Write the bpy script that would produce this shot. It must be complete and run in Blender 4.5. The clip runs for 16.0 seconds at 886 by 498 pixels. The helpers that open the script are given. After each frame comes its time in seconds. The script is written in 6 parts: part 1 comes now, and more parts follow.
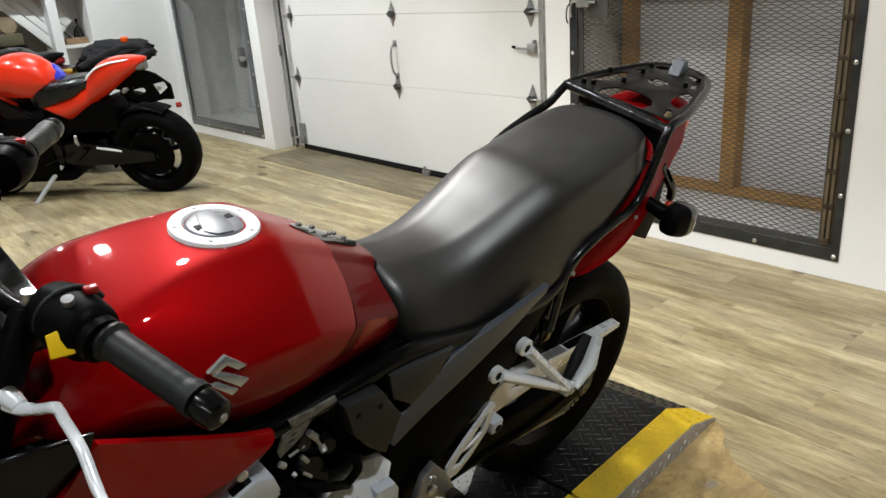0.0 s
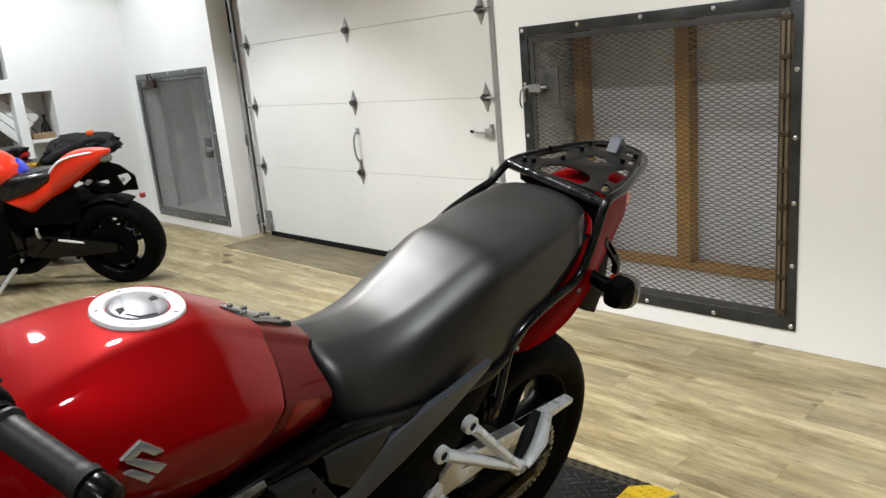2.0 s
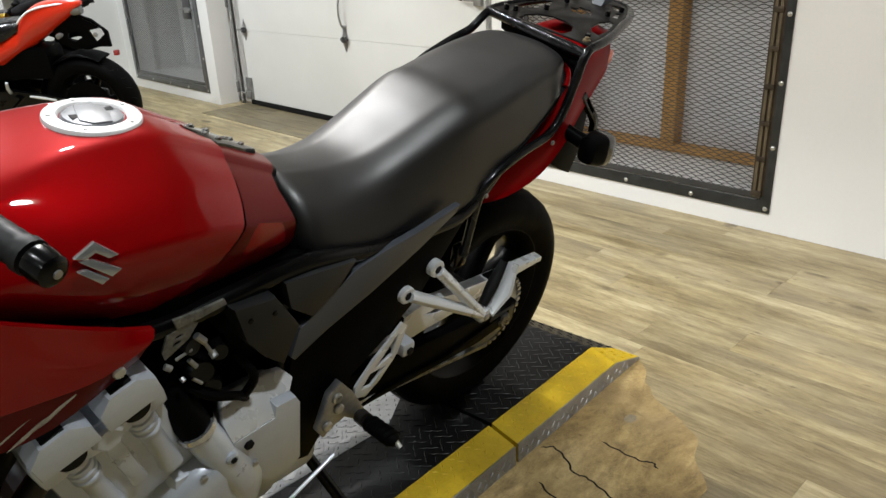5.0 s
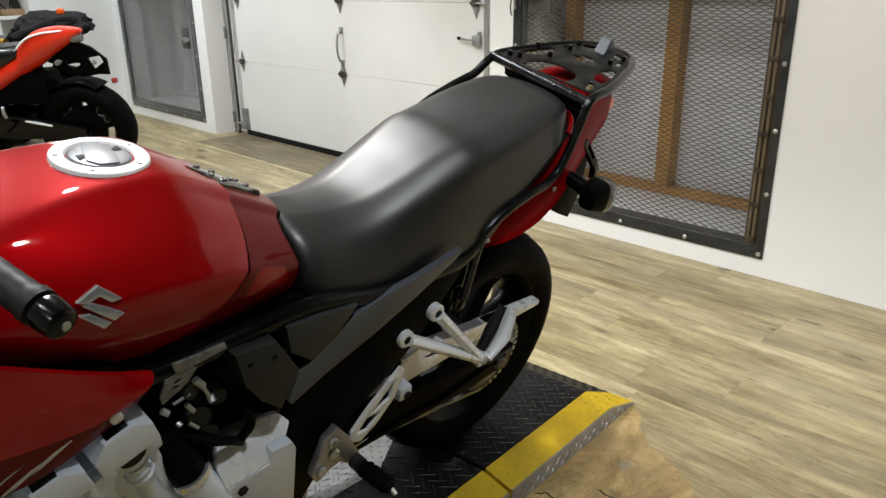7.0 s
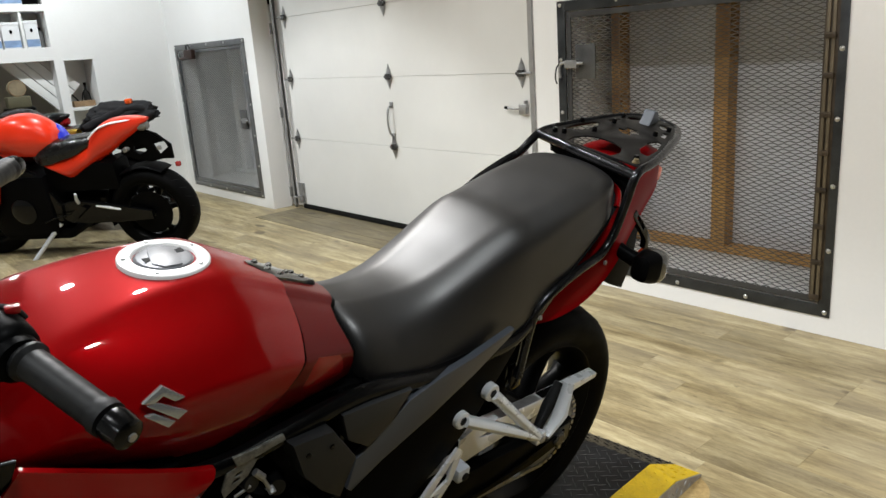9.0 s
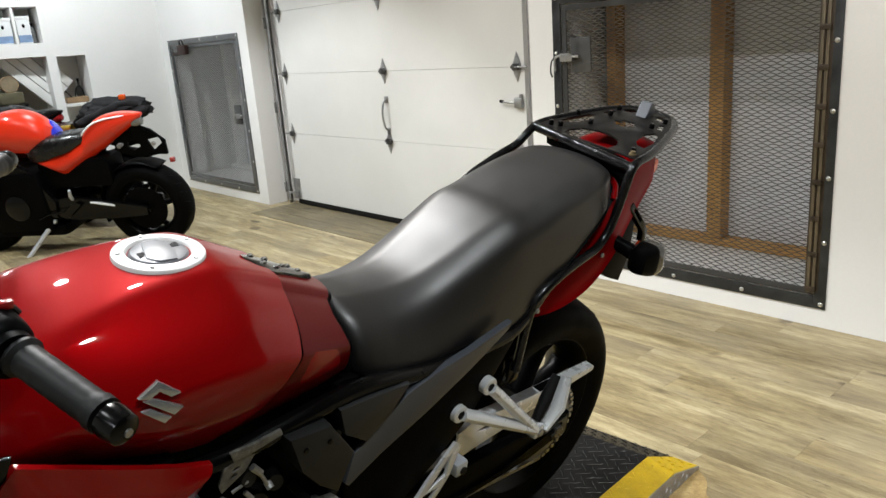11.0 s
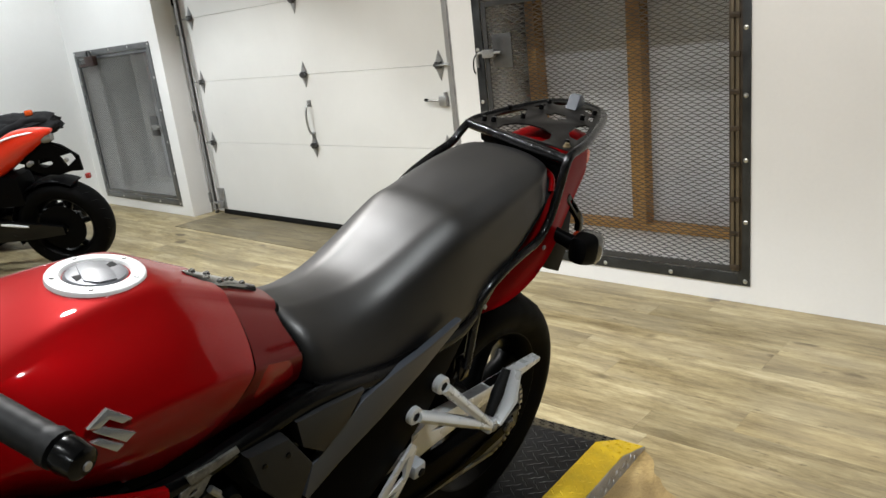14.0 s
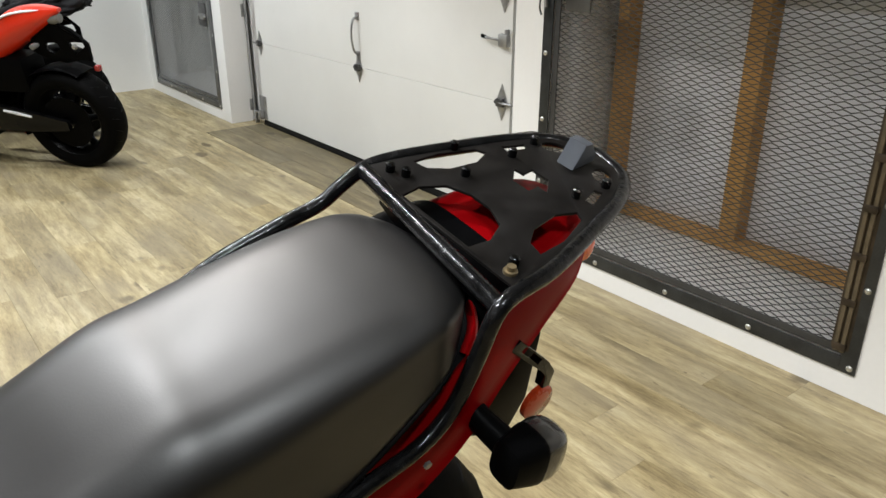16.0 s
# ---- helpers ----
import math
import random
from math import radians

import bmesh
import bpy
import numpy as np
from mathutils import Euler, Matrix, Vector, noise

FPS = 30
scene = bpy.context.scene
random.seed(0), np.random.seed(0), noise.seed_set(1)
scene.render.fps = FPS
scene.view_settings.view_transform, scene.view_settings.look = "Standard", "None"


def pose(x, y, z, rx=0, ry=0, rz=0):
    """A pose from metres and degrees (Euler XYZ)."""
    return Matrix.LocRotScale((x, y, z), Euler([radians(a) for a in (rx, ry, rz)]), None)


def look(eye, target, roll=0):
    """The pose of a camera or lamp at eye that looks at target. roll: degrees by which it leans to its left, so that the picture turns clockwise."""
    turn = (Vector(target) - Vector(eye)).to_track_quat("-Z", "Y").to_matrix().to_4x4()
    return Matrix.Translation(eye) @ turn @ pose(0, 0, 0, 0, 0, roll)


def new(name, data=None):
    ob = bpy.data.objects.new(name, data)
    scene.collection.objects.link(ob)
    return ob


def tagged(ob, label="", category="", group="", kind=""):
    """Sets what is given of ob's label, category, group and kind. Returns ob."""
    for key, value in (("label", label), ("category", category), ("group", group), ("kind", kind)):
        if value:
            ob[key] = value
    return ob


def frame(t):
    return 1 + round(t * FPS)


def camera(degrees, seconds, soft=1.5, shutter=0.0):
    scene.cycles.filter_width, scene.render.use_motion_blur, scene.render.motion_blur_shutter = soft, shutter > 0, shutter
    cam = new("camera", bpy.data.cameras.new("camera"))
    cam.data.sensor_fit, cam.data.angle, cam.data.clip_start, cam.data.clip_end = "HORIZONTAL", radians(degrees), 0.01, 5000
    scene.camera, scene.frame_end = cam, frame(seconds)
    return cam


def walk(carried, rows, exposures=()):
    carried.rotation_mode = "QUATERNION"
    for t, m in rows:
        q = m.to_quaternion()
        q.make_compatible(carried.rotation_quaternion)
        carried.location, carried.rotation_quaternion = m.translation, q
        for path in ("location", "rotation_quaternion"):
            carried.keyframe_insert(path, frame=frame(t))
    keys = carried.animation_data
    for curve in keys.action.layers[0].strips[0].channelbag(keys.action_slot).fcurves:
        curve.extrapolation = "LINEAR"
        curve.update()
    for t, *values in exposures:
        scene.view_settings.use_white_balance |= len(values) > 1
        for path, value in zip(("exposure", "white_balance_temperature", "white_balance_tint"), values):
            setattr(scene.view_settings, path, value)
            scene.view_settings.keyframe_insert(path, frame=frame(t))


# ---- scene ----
cam = camera(61.06, 16.0)
# seconds, eye (x, y, z), yaw, pitch, roll
ROWS = [
    (0.0, 0.088, 0.000, 1.369, -40.56, -20.17, -4.30),
    (0.5, 0.120, -0.010, 1.374, -44.72, -18.33, -2.97),
    (1.0, 0.135, -0.015, 1.372, -45.39, -17.79, -4.48),
    (1.5, 0.139, -0.016, 1.363, -43.47, -16.80, -5.36),
    (2.0, 0.134, -0.051, 1.352, -43.03, -13.96, -5.23),
    (2.5, 0.139, -0.076, 1.337, -43.94, -13.71, -6.68),
    (3.0, 0.142, -0.093, 1.314, -43.68, -16.71, -6.77),
    (3.5, 0.146, -0.099, 1.294, -44.62, -19.28, -5.93),
    (6.0, 0.139, -0.058, 1.256, -43.08, -22.80, -1.23),
    (6.5, 0.139, -0.054, 1.268, -44.15, -21.48, -1.64),
    (7.0, 0.135, -0.050, 1.282, -44.65, -20.10, -0.79),
    (7.5, 0.137, -0.058, 1.314, -42.74, -16.75, -3.70),
    (8.0, 0.139, -0.065, 1.308, -40.10, -16.90, -4.38),
    (8.5, 0.140, -0.065, 1.320, -39.55, -15.49, -4.99),
    (9.0, 0.139, -0.061, 1.323, -40.41, -15.26, -4.14),
    (11.5, 0.141, -0.055, 1.318, -40.75, -15.69, -4.44),
    (12.0, 0.137, -0.057, 1.320, -40.57, -15.53, -4.34),
    (12.5, 0.140, -0.061, 1.319, -42.14, -15.85, -4.00),
    (13.0, 0.142, -0.067, 1.317, -42.36, -16.11, -4.76),
    (13.5, 0.142, -0.062, 1.322, -43.13, -15.80, -5.44),
    (14.0, 0.125, -0.029, 1.321, -46.31, -16.21, -6.46),
    (14.5, 0.181, 0.005, 1.337, -45.74, -17.99, -3.73),
    (14.7, 0.264, 0.019, 1.355, -39.72, -19.23, -2.63),
    (15.0, 0.386, 0.056, 1.365, -38.70, -20.95, 0.49),
    (15.5, 0.698, 0.233, 1.349, -39.72, -20.80, 3.56),
    (16.0, 1.014, 0.363, 1.382, -38.22, -22.90, 0.06),
]


def aim(x, y, z, yaw, pitch, roll):
    yw, pt = radians(yaw), radians(pitch)
    way = Vector((-math.sin(yw) * math.cos(pt), math.cos(yw) * math.cos(pt), math.sin(pt)))
    return look((x, y, z), Vector((x, y, z)) + way, roll)


walk(cam, [(row[0], aim(*row[1:])) for row in ROWS], ((0, -0.03), (1, 0.03), (2.5, -0.05), (3, -0.10), (3.5, -0.09), (6, -0.02), (7, -0.04), (8, -0.12), (9, -0.12), (11.5, 0.0), (12.5, 0.06), (13, 0.02), (14, -0.08), (14.5, -0.08), (15, -0.22), (15.5, -0.20), (16, -0.14)))

# ---- world, lamps ----
world = bpy.data.worlds.new("world")
scene.world = world
world.use_nodes = True
world.node_tree.nodes["Background"].inputs[0].default_value = (0.9, 0.95, 1.0, 1)
world.node_tree.nodes["Background"].inputs[1].default_value = 0.0


def ceiling_spot(x, y, watts, cone=112, colour=(1.0, 0.955, 0.885), aim=None):
    """A recessed downlight whose housing cuts its beam; it hangs straight or is tilted to a point."""
    lamp = bpy.data.lights.new("downlight", "SPOT")
    lamp.energy, lamp.color, lamp.shadow_soft_size = watts, colour, 0.06
    lamp.spot_size, lamp.spot_blend = radians(cone), 0.35
    ob = new("downlight", lamp)
    ob.matrix_world = look((x, y, 2.97), aim) if aim else pose(x, y, 2.97)
    return ob


COOL, WARM, PLAIN, SOFT = (0.91, 0.975, 1.0), (1.0, 0.93, 0.85), (0.955, 0.985, 1.0), (1.0, 0.965, 0.92)
# fixtures unseen; the pair at x -2.1 is added fill off the west wall
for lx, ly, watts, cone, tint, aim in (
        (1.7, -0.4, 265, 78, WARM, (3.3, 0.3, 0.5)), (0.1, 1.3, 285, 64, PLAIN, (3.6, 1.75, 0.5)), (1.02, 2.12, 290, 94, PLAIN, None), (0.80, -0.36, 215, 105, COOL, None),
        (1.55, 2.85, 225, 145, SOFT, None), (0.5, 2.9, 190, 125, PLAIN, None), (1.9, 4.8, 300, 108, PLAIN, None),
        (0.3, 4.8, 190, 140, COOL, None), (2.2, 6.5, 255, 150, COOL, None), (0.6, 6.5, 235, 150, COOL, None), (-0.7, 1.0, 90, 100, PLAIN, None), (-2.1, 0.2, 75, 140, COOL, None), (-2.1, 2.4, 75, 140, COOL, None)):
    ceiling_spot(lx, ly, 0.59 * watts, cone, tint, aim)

# ---- materials ----


def node_mat(name):
    m = bpy.data.materials.new(name)
    m.use_nodes = True
    nt = m.node_tree
    return m, nt, nt.nodes["Principled BSDF"]


def link(nt, a, b):
    nt.links.new(a, b)


def noise_node(nt, scale, detail=4.0, rough=0.6, stretch=None):
    tc = nt.nodes.new("ShaderNodeTexCoord")
    mp = nt.nodes.new("ShaderNodeMapping")
    link(nt, tc.outputs["Object"], mp.inputs[0])
    if stretch:
        mp.inputs["Scale"].default_value = stretch
    n = nt.nodes.new("ShaderNodeTexNoise")
    n.inputs["Scale"].default_value, n.inputs["Detail"].default_value, n.inputs["Roughness"].default_value = scale, detail, rough
    link(nt, mp.outputs[0], n.inputs["Vector"])
    return n.outputs["Fac"]


def ramp(nt, fac, stops):
    r = nt.nodes.new("ShaderNodeValToRGB")
    while len(r.color_ramp.elements) < len(stops):
        r.color_ramp.elements.new(0.5)
    for e, (p, c) in zip(r.color_ramp.elements, stops):
        e.position, e.color = p, (*c, 1) if len(c) == 3 else c
    link(nt, fac, r.inputs[0])
    return r.outputs[0]


def mix(nt, fac, a, b, mode="MIX"):
    n = nt.nodes.new("ShaderNodeMix")
    n.data_type, n.blend_type = "RGBA", mode
    for slot, v in ((0, fac), (6, a), (7, b)):
        if isinstance(v, bpy.types.NodeSocket):
            link(nt, v, n.inputs[slot])
        else:
            n.inputs[slot].default_value = v if slot == 0 else (*v, 1)
    return n.outputs[2]


def bump(nt, p, fac, strength=0.2, dist=0.002):
    b = nt.nodes.new("ShaderNodeBump")
    b.inputs["Strength"].default_value, b.inputs["Distance"].default_value = strength, dist
    link(nt, fac, b.inputs["Height"])
    link(nt, b.outputs[0], p.inputs["Normal"])


def surface(name, colour, rough=0.5, metal=0.0, vary=0.15, big=3.0, fine=120.0, bumpy=0.1, coat=0.0, rough_vary=0.12, spec=0.5, dist=0.0006, coat_ior=1.5):
    """A plain material with stains at one scale, grain at another, and uneven gloss."""
    m, nt, p = node_mat(name)
    n1, n2 = noise_node(nt, big, 5), noise_node(nt, fine, 3)
    dark = tuple(c * (1 - vary) for c in colour)
    lite = tuple(min(1, c * (1 + vary)) for c in colour)
    c1 = ramp(nt, n1, [(0.3, dark), (0.7, lite)])
    c2 = ramp(nt, n2, [(0.3, (1 - vary * 0.6,) * 3), (0.7, (1, 1, 1))])
    link(nt, mix(nt, 1.0, c1, c2, "MULTIPLY"), p.inputs["Base Color"])
    r = ramp(nt, n1, [(0.3, (max(0, rough - rough_vary),) * 3), (0.75, (min(1, rough + rough_vary),) * 3)])
    link(nt, r, p.inputs["Roughness"])
    p.inputs["Metallic"].default_value = metal
    p.inputs["Specular IOR Level"].default_value = spec
    if coat:
        p.inputs["Coat Weight"].default_value, p.inputs["Coat Roughness"].default_value, p.inputs["Coat IOR"].default_value = coat, 0.03, coat_ior
    if bumpy:
        bump(nt, p, n2, bumpy, dist)
    return m


WHITE_WALL = surface("white_wall_paint", (0.80, 0.795, 0.785), 0.6, vary=0.03, big=1.2, fine=60, bumpy=0.25, dist=0.001)
# unseen: south wall and ceiling darkened to cut bounce, west wall whitened for fill
LOW_BOUNCE_WALL = surface("low_bounce_wall_paint", (0.14, 0.135, 0.13), 0.8, vary=0.05, big=1.0, fine=50, bumpy=0.1)
FAR_WALL = surface("far_wall_paint", (0.66, 0.66, 0.65), 0.8, vary=0.05, big=1.0, fine=50, bumpy=0.1)
CEILING_MAT = surface("low_bounce_ceiling_paint", (0.22, 0.215, 0.21), 0.8, vary=0.03, big=1.0, fine=50, bumpy=0.1)
DOOR_WHITE = surface("door_enamel", (0.69, 0.685, 0.665), 0.38, vary=0.035, big=2.0, fine=220, bumpy=0.12)
SHELF_WHITE = surface("shelf_paint", (0.78, 0.78, 0.76), 0.5, vary=0.04, big=3, fine=80, bumpy=0.1)
GALV = surface("galvanised_steel", (0.40, 0.40, 0.40), 0.42, 0.8, vary=0.25, big=25, fine=150, bumpy=0.1)
STEEL_BLACK = surface("black_mill_steel", (0.055, 0.058, 0.06), 0.42, 0.7, vary=0.35, big=9, fine=160, bumpy=0.15)
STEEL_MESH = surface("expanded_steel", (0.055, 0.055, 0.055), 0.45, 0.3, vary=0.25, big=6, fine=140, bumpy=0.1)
# same mesh for the far cage, colour raised to make up for missing light
BRIGHTENED_MESH = surface("brightened_expanded_steel", (0.27, 0.27, 0.265), 0.45, 0.3, vary=0.25, big=6, fine=140, bumpy=0.1)
HINGE_DARK = surface("dark_hinge_steel", (0.10, 0.10, 0.10), 0.35, 0.7, vary=0.3, big=30, fine=160, bumpy=0.1)
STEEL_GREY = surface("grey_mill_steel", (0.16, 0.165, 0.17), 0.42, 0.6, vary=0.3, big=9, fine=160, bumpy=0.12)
HINGE_STEEL = surface("worn_brown_hinge_steel", (0.125, 0.098, 0.060), 0.5, 0.2, vary=0.3, big=16, fine=150, bumpy=0.2)
LOCK_RUST = surface("dark_rusty_lock", (0.040, 0.018, 0.014), 0.55, 0.3, vary=0.5, big=30, fine=160, bumpy=0.25)
RUST_HINGE = surface("rusty_hinge_steel", (0.055, 0.038, 0.022), 0.55, 0.3, vary=0.55, big=22, fine=150, bumpy=0.3)
BOLT = surface("zinc_bolt", (0.62, 0.62, 0.60), 0.35, 0.9, vary=0.1, big=40, fine=200, bumpy=0.05)
BACK_BOARD = surface("grey_back_board", (0.80, 0.81, 0.85), 0.6, vary=0.08, big=2.5, fine=60, bumpy=0.1)
SEAL = surface("rubber_seal", (0.006, 0.006, 0.006), 0.7, vary=0.3, big=12, fine=150, bumpy=0.15, spec=0.2)
RED_PAINT = surface("candy_red_paint", (0.255, 0.0012, 0.0024), 0.42, 0.25, vary=0.05, big=2, fine=500, bumpy=0.0, coat=0.8, rough_vary=0.02, spec=0.05, coat_ior=1.42)
RED_PAINT.node_tree.nodes["Principled BSDF"].inputs["Specular Tint"].default_value = (0.55, 0.004, 0.006, 1)
RED_TAIL = surface("satin_candy_red_paint", (0.25, 0.0014, 0.0028), 0.42, 0.2, vary=0.05, big=2, fine=500, bumpy=0.0, coat=0.10, rough_vary=0.02, spec=0.04, coat_ior=1.3)
RED_TAIL.node_tree.nodes["Principled BSDF"].inputs["Specular Tint"].default_value = (0.55, 0.004, 0.006, 1)
# the candy red darkened, for dark reflections in the tank's rear cover
RED_DARKENED = surface("darkened_red_paint", (0.115, 0.0008, 0.0012), 0.35, 0.1, vary=0.08, big=2, fine=500, bumpy=0.0, coat=0.3, coat_ior=1.42, rough_vary=0.02, spec=0.05)
RED_SPORT = surface("scarlet_paint", (0.62, 0.026, 0.006), 0.3, 0.0, vary=0.05, big=3, fine=300, bumpy=0.0, coat=0.7, rough_vary=0.04, spec=0.2)
BLUE_PAINT = surface("blue_paint", (0.01, 0.02, 0.45), 0.3, 0.0, vary=0.06, big=3, fine=300, bumpy=0.0, coat=0.8)
VINYL = surface("seat_vinyl", (0.0024, 0.0022, 0.0022), 0.46, vary=0.14, big=5, fine=420, bumpy=0.20, rough_vary=0.05, dist=0.0004, spec=0.9)
VINYL.node_tree.nodes["Principled BSDF"].inputs["IOR"].default_value = 1.54
VINYL.node_tree.nodes["Principled BSDF"].inputs["Specular Tint"].default_value = (1.0, 0.975, 0.965, 1)
GLOSS_VINYL = surface("gloss_black_vinyl", (0.004, 0.004, 0.004), 0.26, vary=0.12, big=8, fine=300, bumpy=0.15, spec=0.45)
BLACK_PLASTIC = surface("black_plastic", (0.0022, 0.0022, 0.0024), 0.42, vary=0.2, big=8, fine=260, bumpy=0.12, spec=0.03)
BLACK_GLOSS = surface("black_powder_coat", (0.0025, 0.0025, 0.0027), 0.20, vary=0.2, big=8, fine=180, bumpy=0.14, spec=0.22)
RIM_BLACK = surface("black_rim_paint", (0.0022, 0.0022, 0.0022), 0.38, vary=0.2, big=8, fine=180, bumpy=0.1, spec=0.10)
GREY_PANEL = surface("charcoal_panel", (0.062, 0.069, 0.084), 0.32, 0.1, vary=0.05, big=3, fine=260, bumpy=0.03, spec=0.6, rough_vary=0.03)
AIRBOX_GREY = surface("satin_grey_cover", (0.028, 0.029, 0.031), 0.4, vary=0.08, big=8, fine=260, bumpy=0.1, spec=0.3)
GREY_COVER = surface("dark_grey_cover", (0.0135, 0.014, 0.015), 0.45, vary=0.1, big=8, fine=260, bumpy=0.15, spec=0.3)
RUBBER = surface("tyre_rubber", (0.0024, 0.0024, 0.0024), 0.55, vary=0.2, big=14, fine=180, bumpy=0.2, spec=0.035)
GRIP_RUBBER = surface("grip_rubber", (0.008, 0.008, 0.0086), 0.5, vary=0.12, big=20, fine=400, bumpy=0.12, spec=0.28)
ALU = surface("cast_aluminium", (0.64, 0.68, 0.75), 0.36, 0.35, vary=0.06, big=14, fine=300, bumpy=0.12)
ALU_BRIGHT = surface("satin_aluminium", (0.80, 0.815, 0.84), 0.30, 0.25, vary=0.05, big=10, fine=260, bumpy=0.05)
CHROME = surface("chrome", (0.66, 0.66, 0.66), 0.18, 0.8, vary=0.04, big=20, fine=100, bumpy=0.0, rough_vary=0.03)
RING_WHITE = surface("anodised_cap_ring", (0.84, 0.84, 0.83), 0.30, 0.0, vary=0.04, big=20, fine=200, bumpy=0.05)
CAP_GREY = surface("cap_metal", (0.14, 0.143, 0.155), 0.42, 0.35, vary=0.15, big=25, fine=200, bumpy=0.05)
YELLOW = surface("safety_yellow_paint", (0.62, 0.42, 0.01), 0.5, vary=0.18, big=9, fine=120, bumpy=0.15)
DECK = surface("black_diamond_plate", (0.010, 0.010, 0.0105), 0.42, 0.2, vary=0.35, big=5, fine=130, bumpy=0.1, spec=0.32)
DECK_BARE = surface("bare_diamond_plate", (0.40, 0.405, 0.415), 0.42, 0.6, vary=0.3, big=9, fine=130, bumpy=0.1)
ORANGE = surface("orange_reflector", (0.75, 0.10, 0.01), 0.25, vary=0.1, big=30, fine=300, bumpy=0.1, coat=0.5)
YELLOW_SWITCH = surface("yellow_switch", (0.80, 0.50, 0.01), 0.4, vary=0.05, big=30, fine=300, bumpy=0.05)
SMOKE_LENS = surface("smoked_lens", (0.032, 0.030, 0.028), 0.18, vary=0.1, big=20, fine=300, bumpy=0.05, coat=0.25)
CLEAR_LENS = surface("clear_lens", (0.14, 0.14, 0.135), 0.15, vary=0.15, big=20, fine=300, bumpy=0.15, coat=0.6)
FABRIC = surface("black_fabric", (0.010, 0.010, 0.011), 0.85, vary=0.3, big=14, fine=300, bumpy=0.4, dist=0.002, spec=0.2)
TAN = surface("tan_leather", (0.25, 0.20, 0.125), 0.6, vary=0.25, big=14, fine=200, bumpy=0.2)
BASKET = surface("wicker", (0.30, 0.19, 0.10), 0.7, vary=0.3, big=30, fine=160, bumpy=0.4)
BOX_WHITE = surface("box_card_white", (0.72, 0.73, 0.74), 0.6, vary=0.04, big=5, fine=100, bumpy=0.05)
BOX_BLUE = surface("box_card_blue", (0.20, 0.30, 0.48), 0.6, vary=0.25, big=14, fine=100, bumpy=0.05)
PAD = surface("smoky_resin", (0.035, 0.034, 0.033), 0.12, 0.3, vary=0.3, big=60, fine=300, bumpy=0.1, coat=0.8)
LATCH = surface("latch_plate_steel", (0.12, 0.12, 0.12), 0.45, 0.6, vary=0.25, big=12, fine=160, bumpy=0.15)
SCUFFED = surface("scuffed_bare_metal", (0.17, 0.165, 0.15), 0.5, 0.3, vary=0.5, big=70, fine=260, bumpy=0.25)
HEADER = surface("heat_darkened_steel", (0.045, 0.040, 0.036), 0.45, 0.6, vary=0.3, big=12, fine=160, bumpy=0.1)
OLIVE = surface("olive_card", (0.10, 0.09, 0.05), 0.6, vary=0.2, big=9, fine=120, bumpy=0.1)
TAIL_RED = surface("red_lamp_plastic", (0.30, 0.008, 0.010), 0.25, vary=0.1, big=20, fine=200, bumpy=0.05, coat=0.5)
CATCH = surface("blue_grey_catch", (0.050, 0.056, 0.068), 0.4, vary=0.1, big=12, fine=200, bumpy=0.08)
RACK_PLATE = surface("satin_black_plate", (0.0085, 0.0075, 0.007), 0.42, 0.0, vary=0.3, big=18, fine=200, bumpy=0.08, spec=0.14)
RACK_STEEL = surface("worn_black_rack_steel", (0.020, 0.020, 0.021), 0.20, 0.6, vary=0.6, big=45, fine=75, bumpy=0.75, rough_vary=0.14, dist=0.0016)
REFLECTOR = surface("dark_orange_reflector", (0.38, 0.035, 0.008), 0.3, vary=0.15, big=30, fine=300, bumpy=0.1, coat=0.4)
CHIP_STREAK = surface("pale_chip_and_streak", (0.30, 0.25, 0.17), 0.6, vary=0.25, big=40, fine=200, bumpy=0.1)
BRASS = surface("dull_brass", (0.30, 0.23, 0.13), 0.4, 0.6, vary=0.2, big=30, fine=200, bumpy=0.08)
GOLD = surface("gold_anodised", (0.55, 0.36, 0.06), 0.3, 0.85, vary=0.15, big=20, fine=200, bumpy=0.05)


def wood_stud():
    m, nt, p = node_mat("pine_stud")
    g = noise_node(nt, 9, 6, 0.65, (14, 14, 1.2))
    k = noise_node(nt, 5, 3)
    c = ramp(nt, g, [(0.25, (0.38, 0.19, 0.045)), (0.55, (0.54, 0.29, 0.080)), (0.8, (0.62, 0.36, 0.115))])
    link(nt, mix(nt, 0.35, c, ramp(nt, k, [(0.35, (0.27, 0.13, 0.035)), (0.65, (0.57, 0.32, 0.095))])), p.inputs["Base Color"])
    p.inputs["Roughness"].default_value = 0.65
    bump(nt, p, g, 0.25, 0.002)
    return m


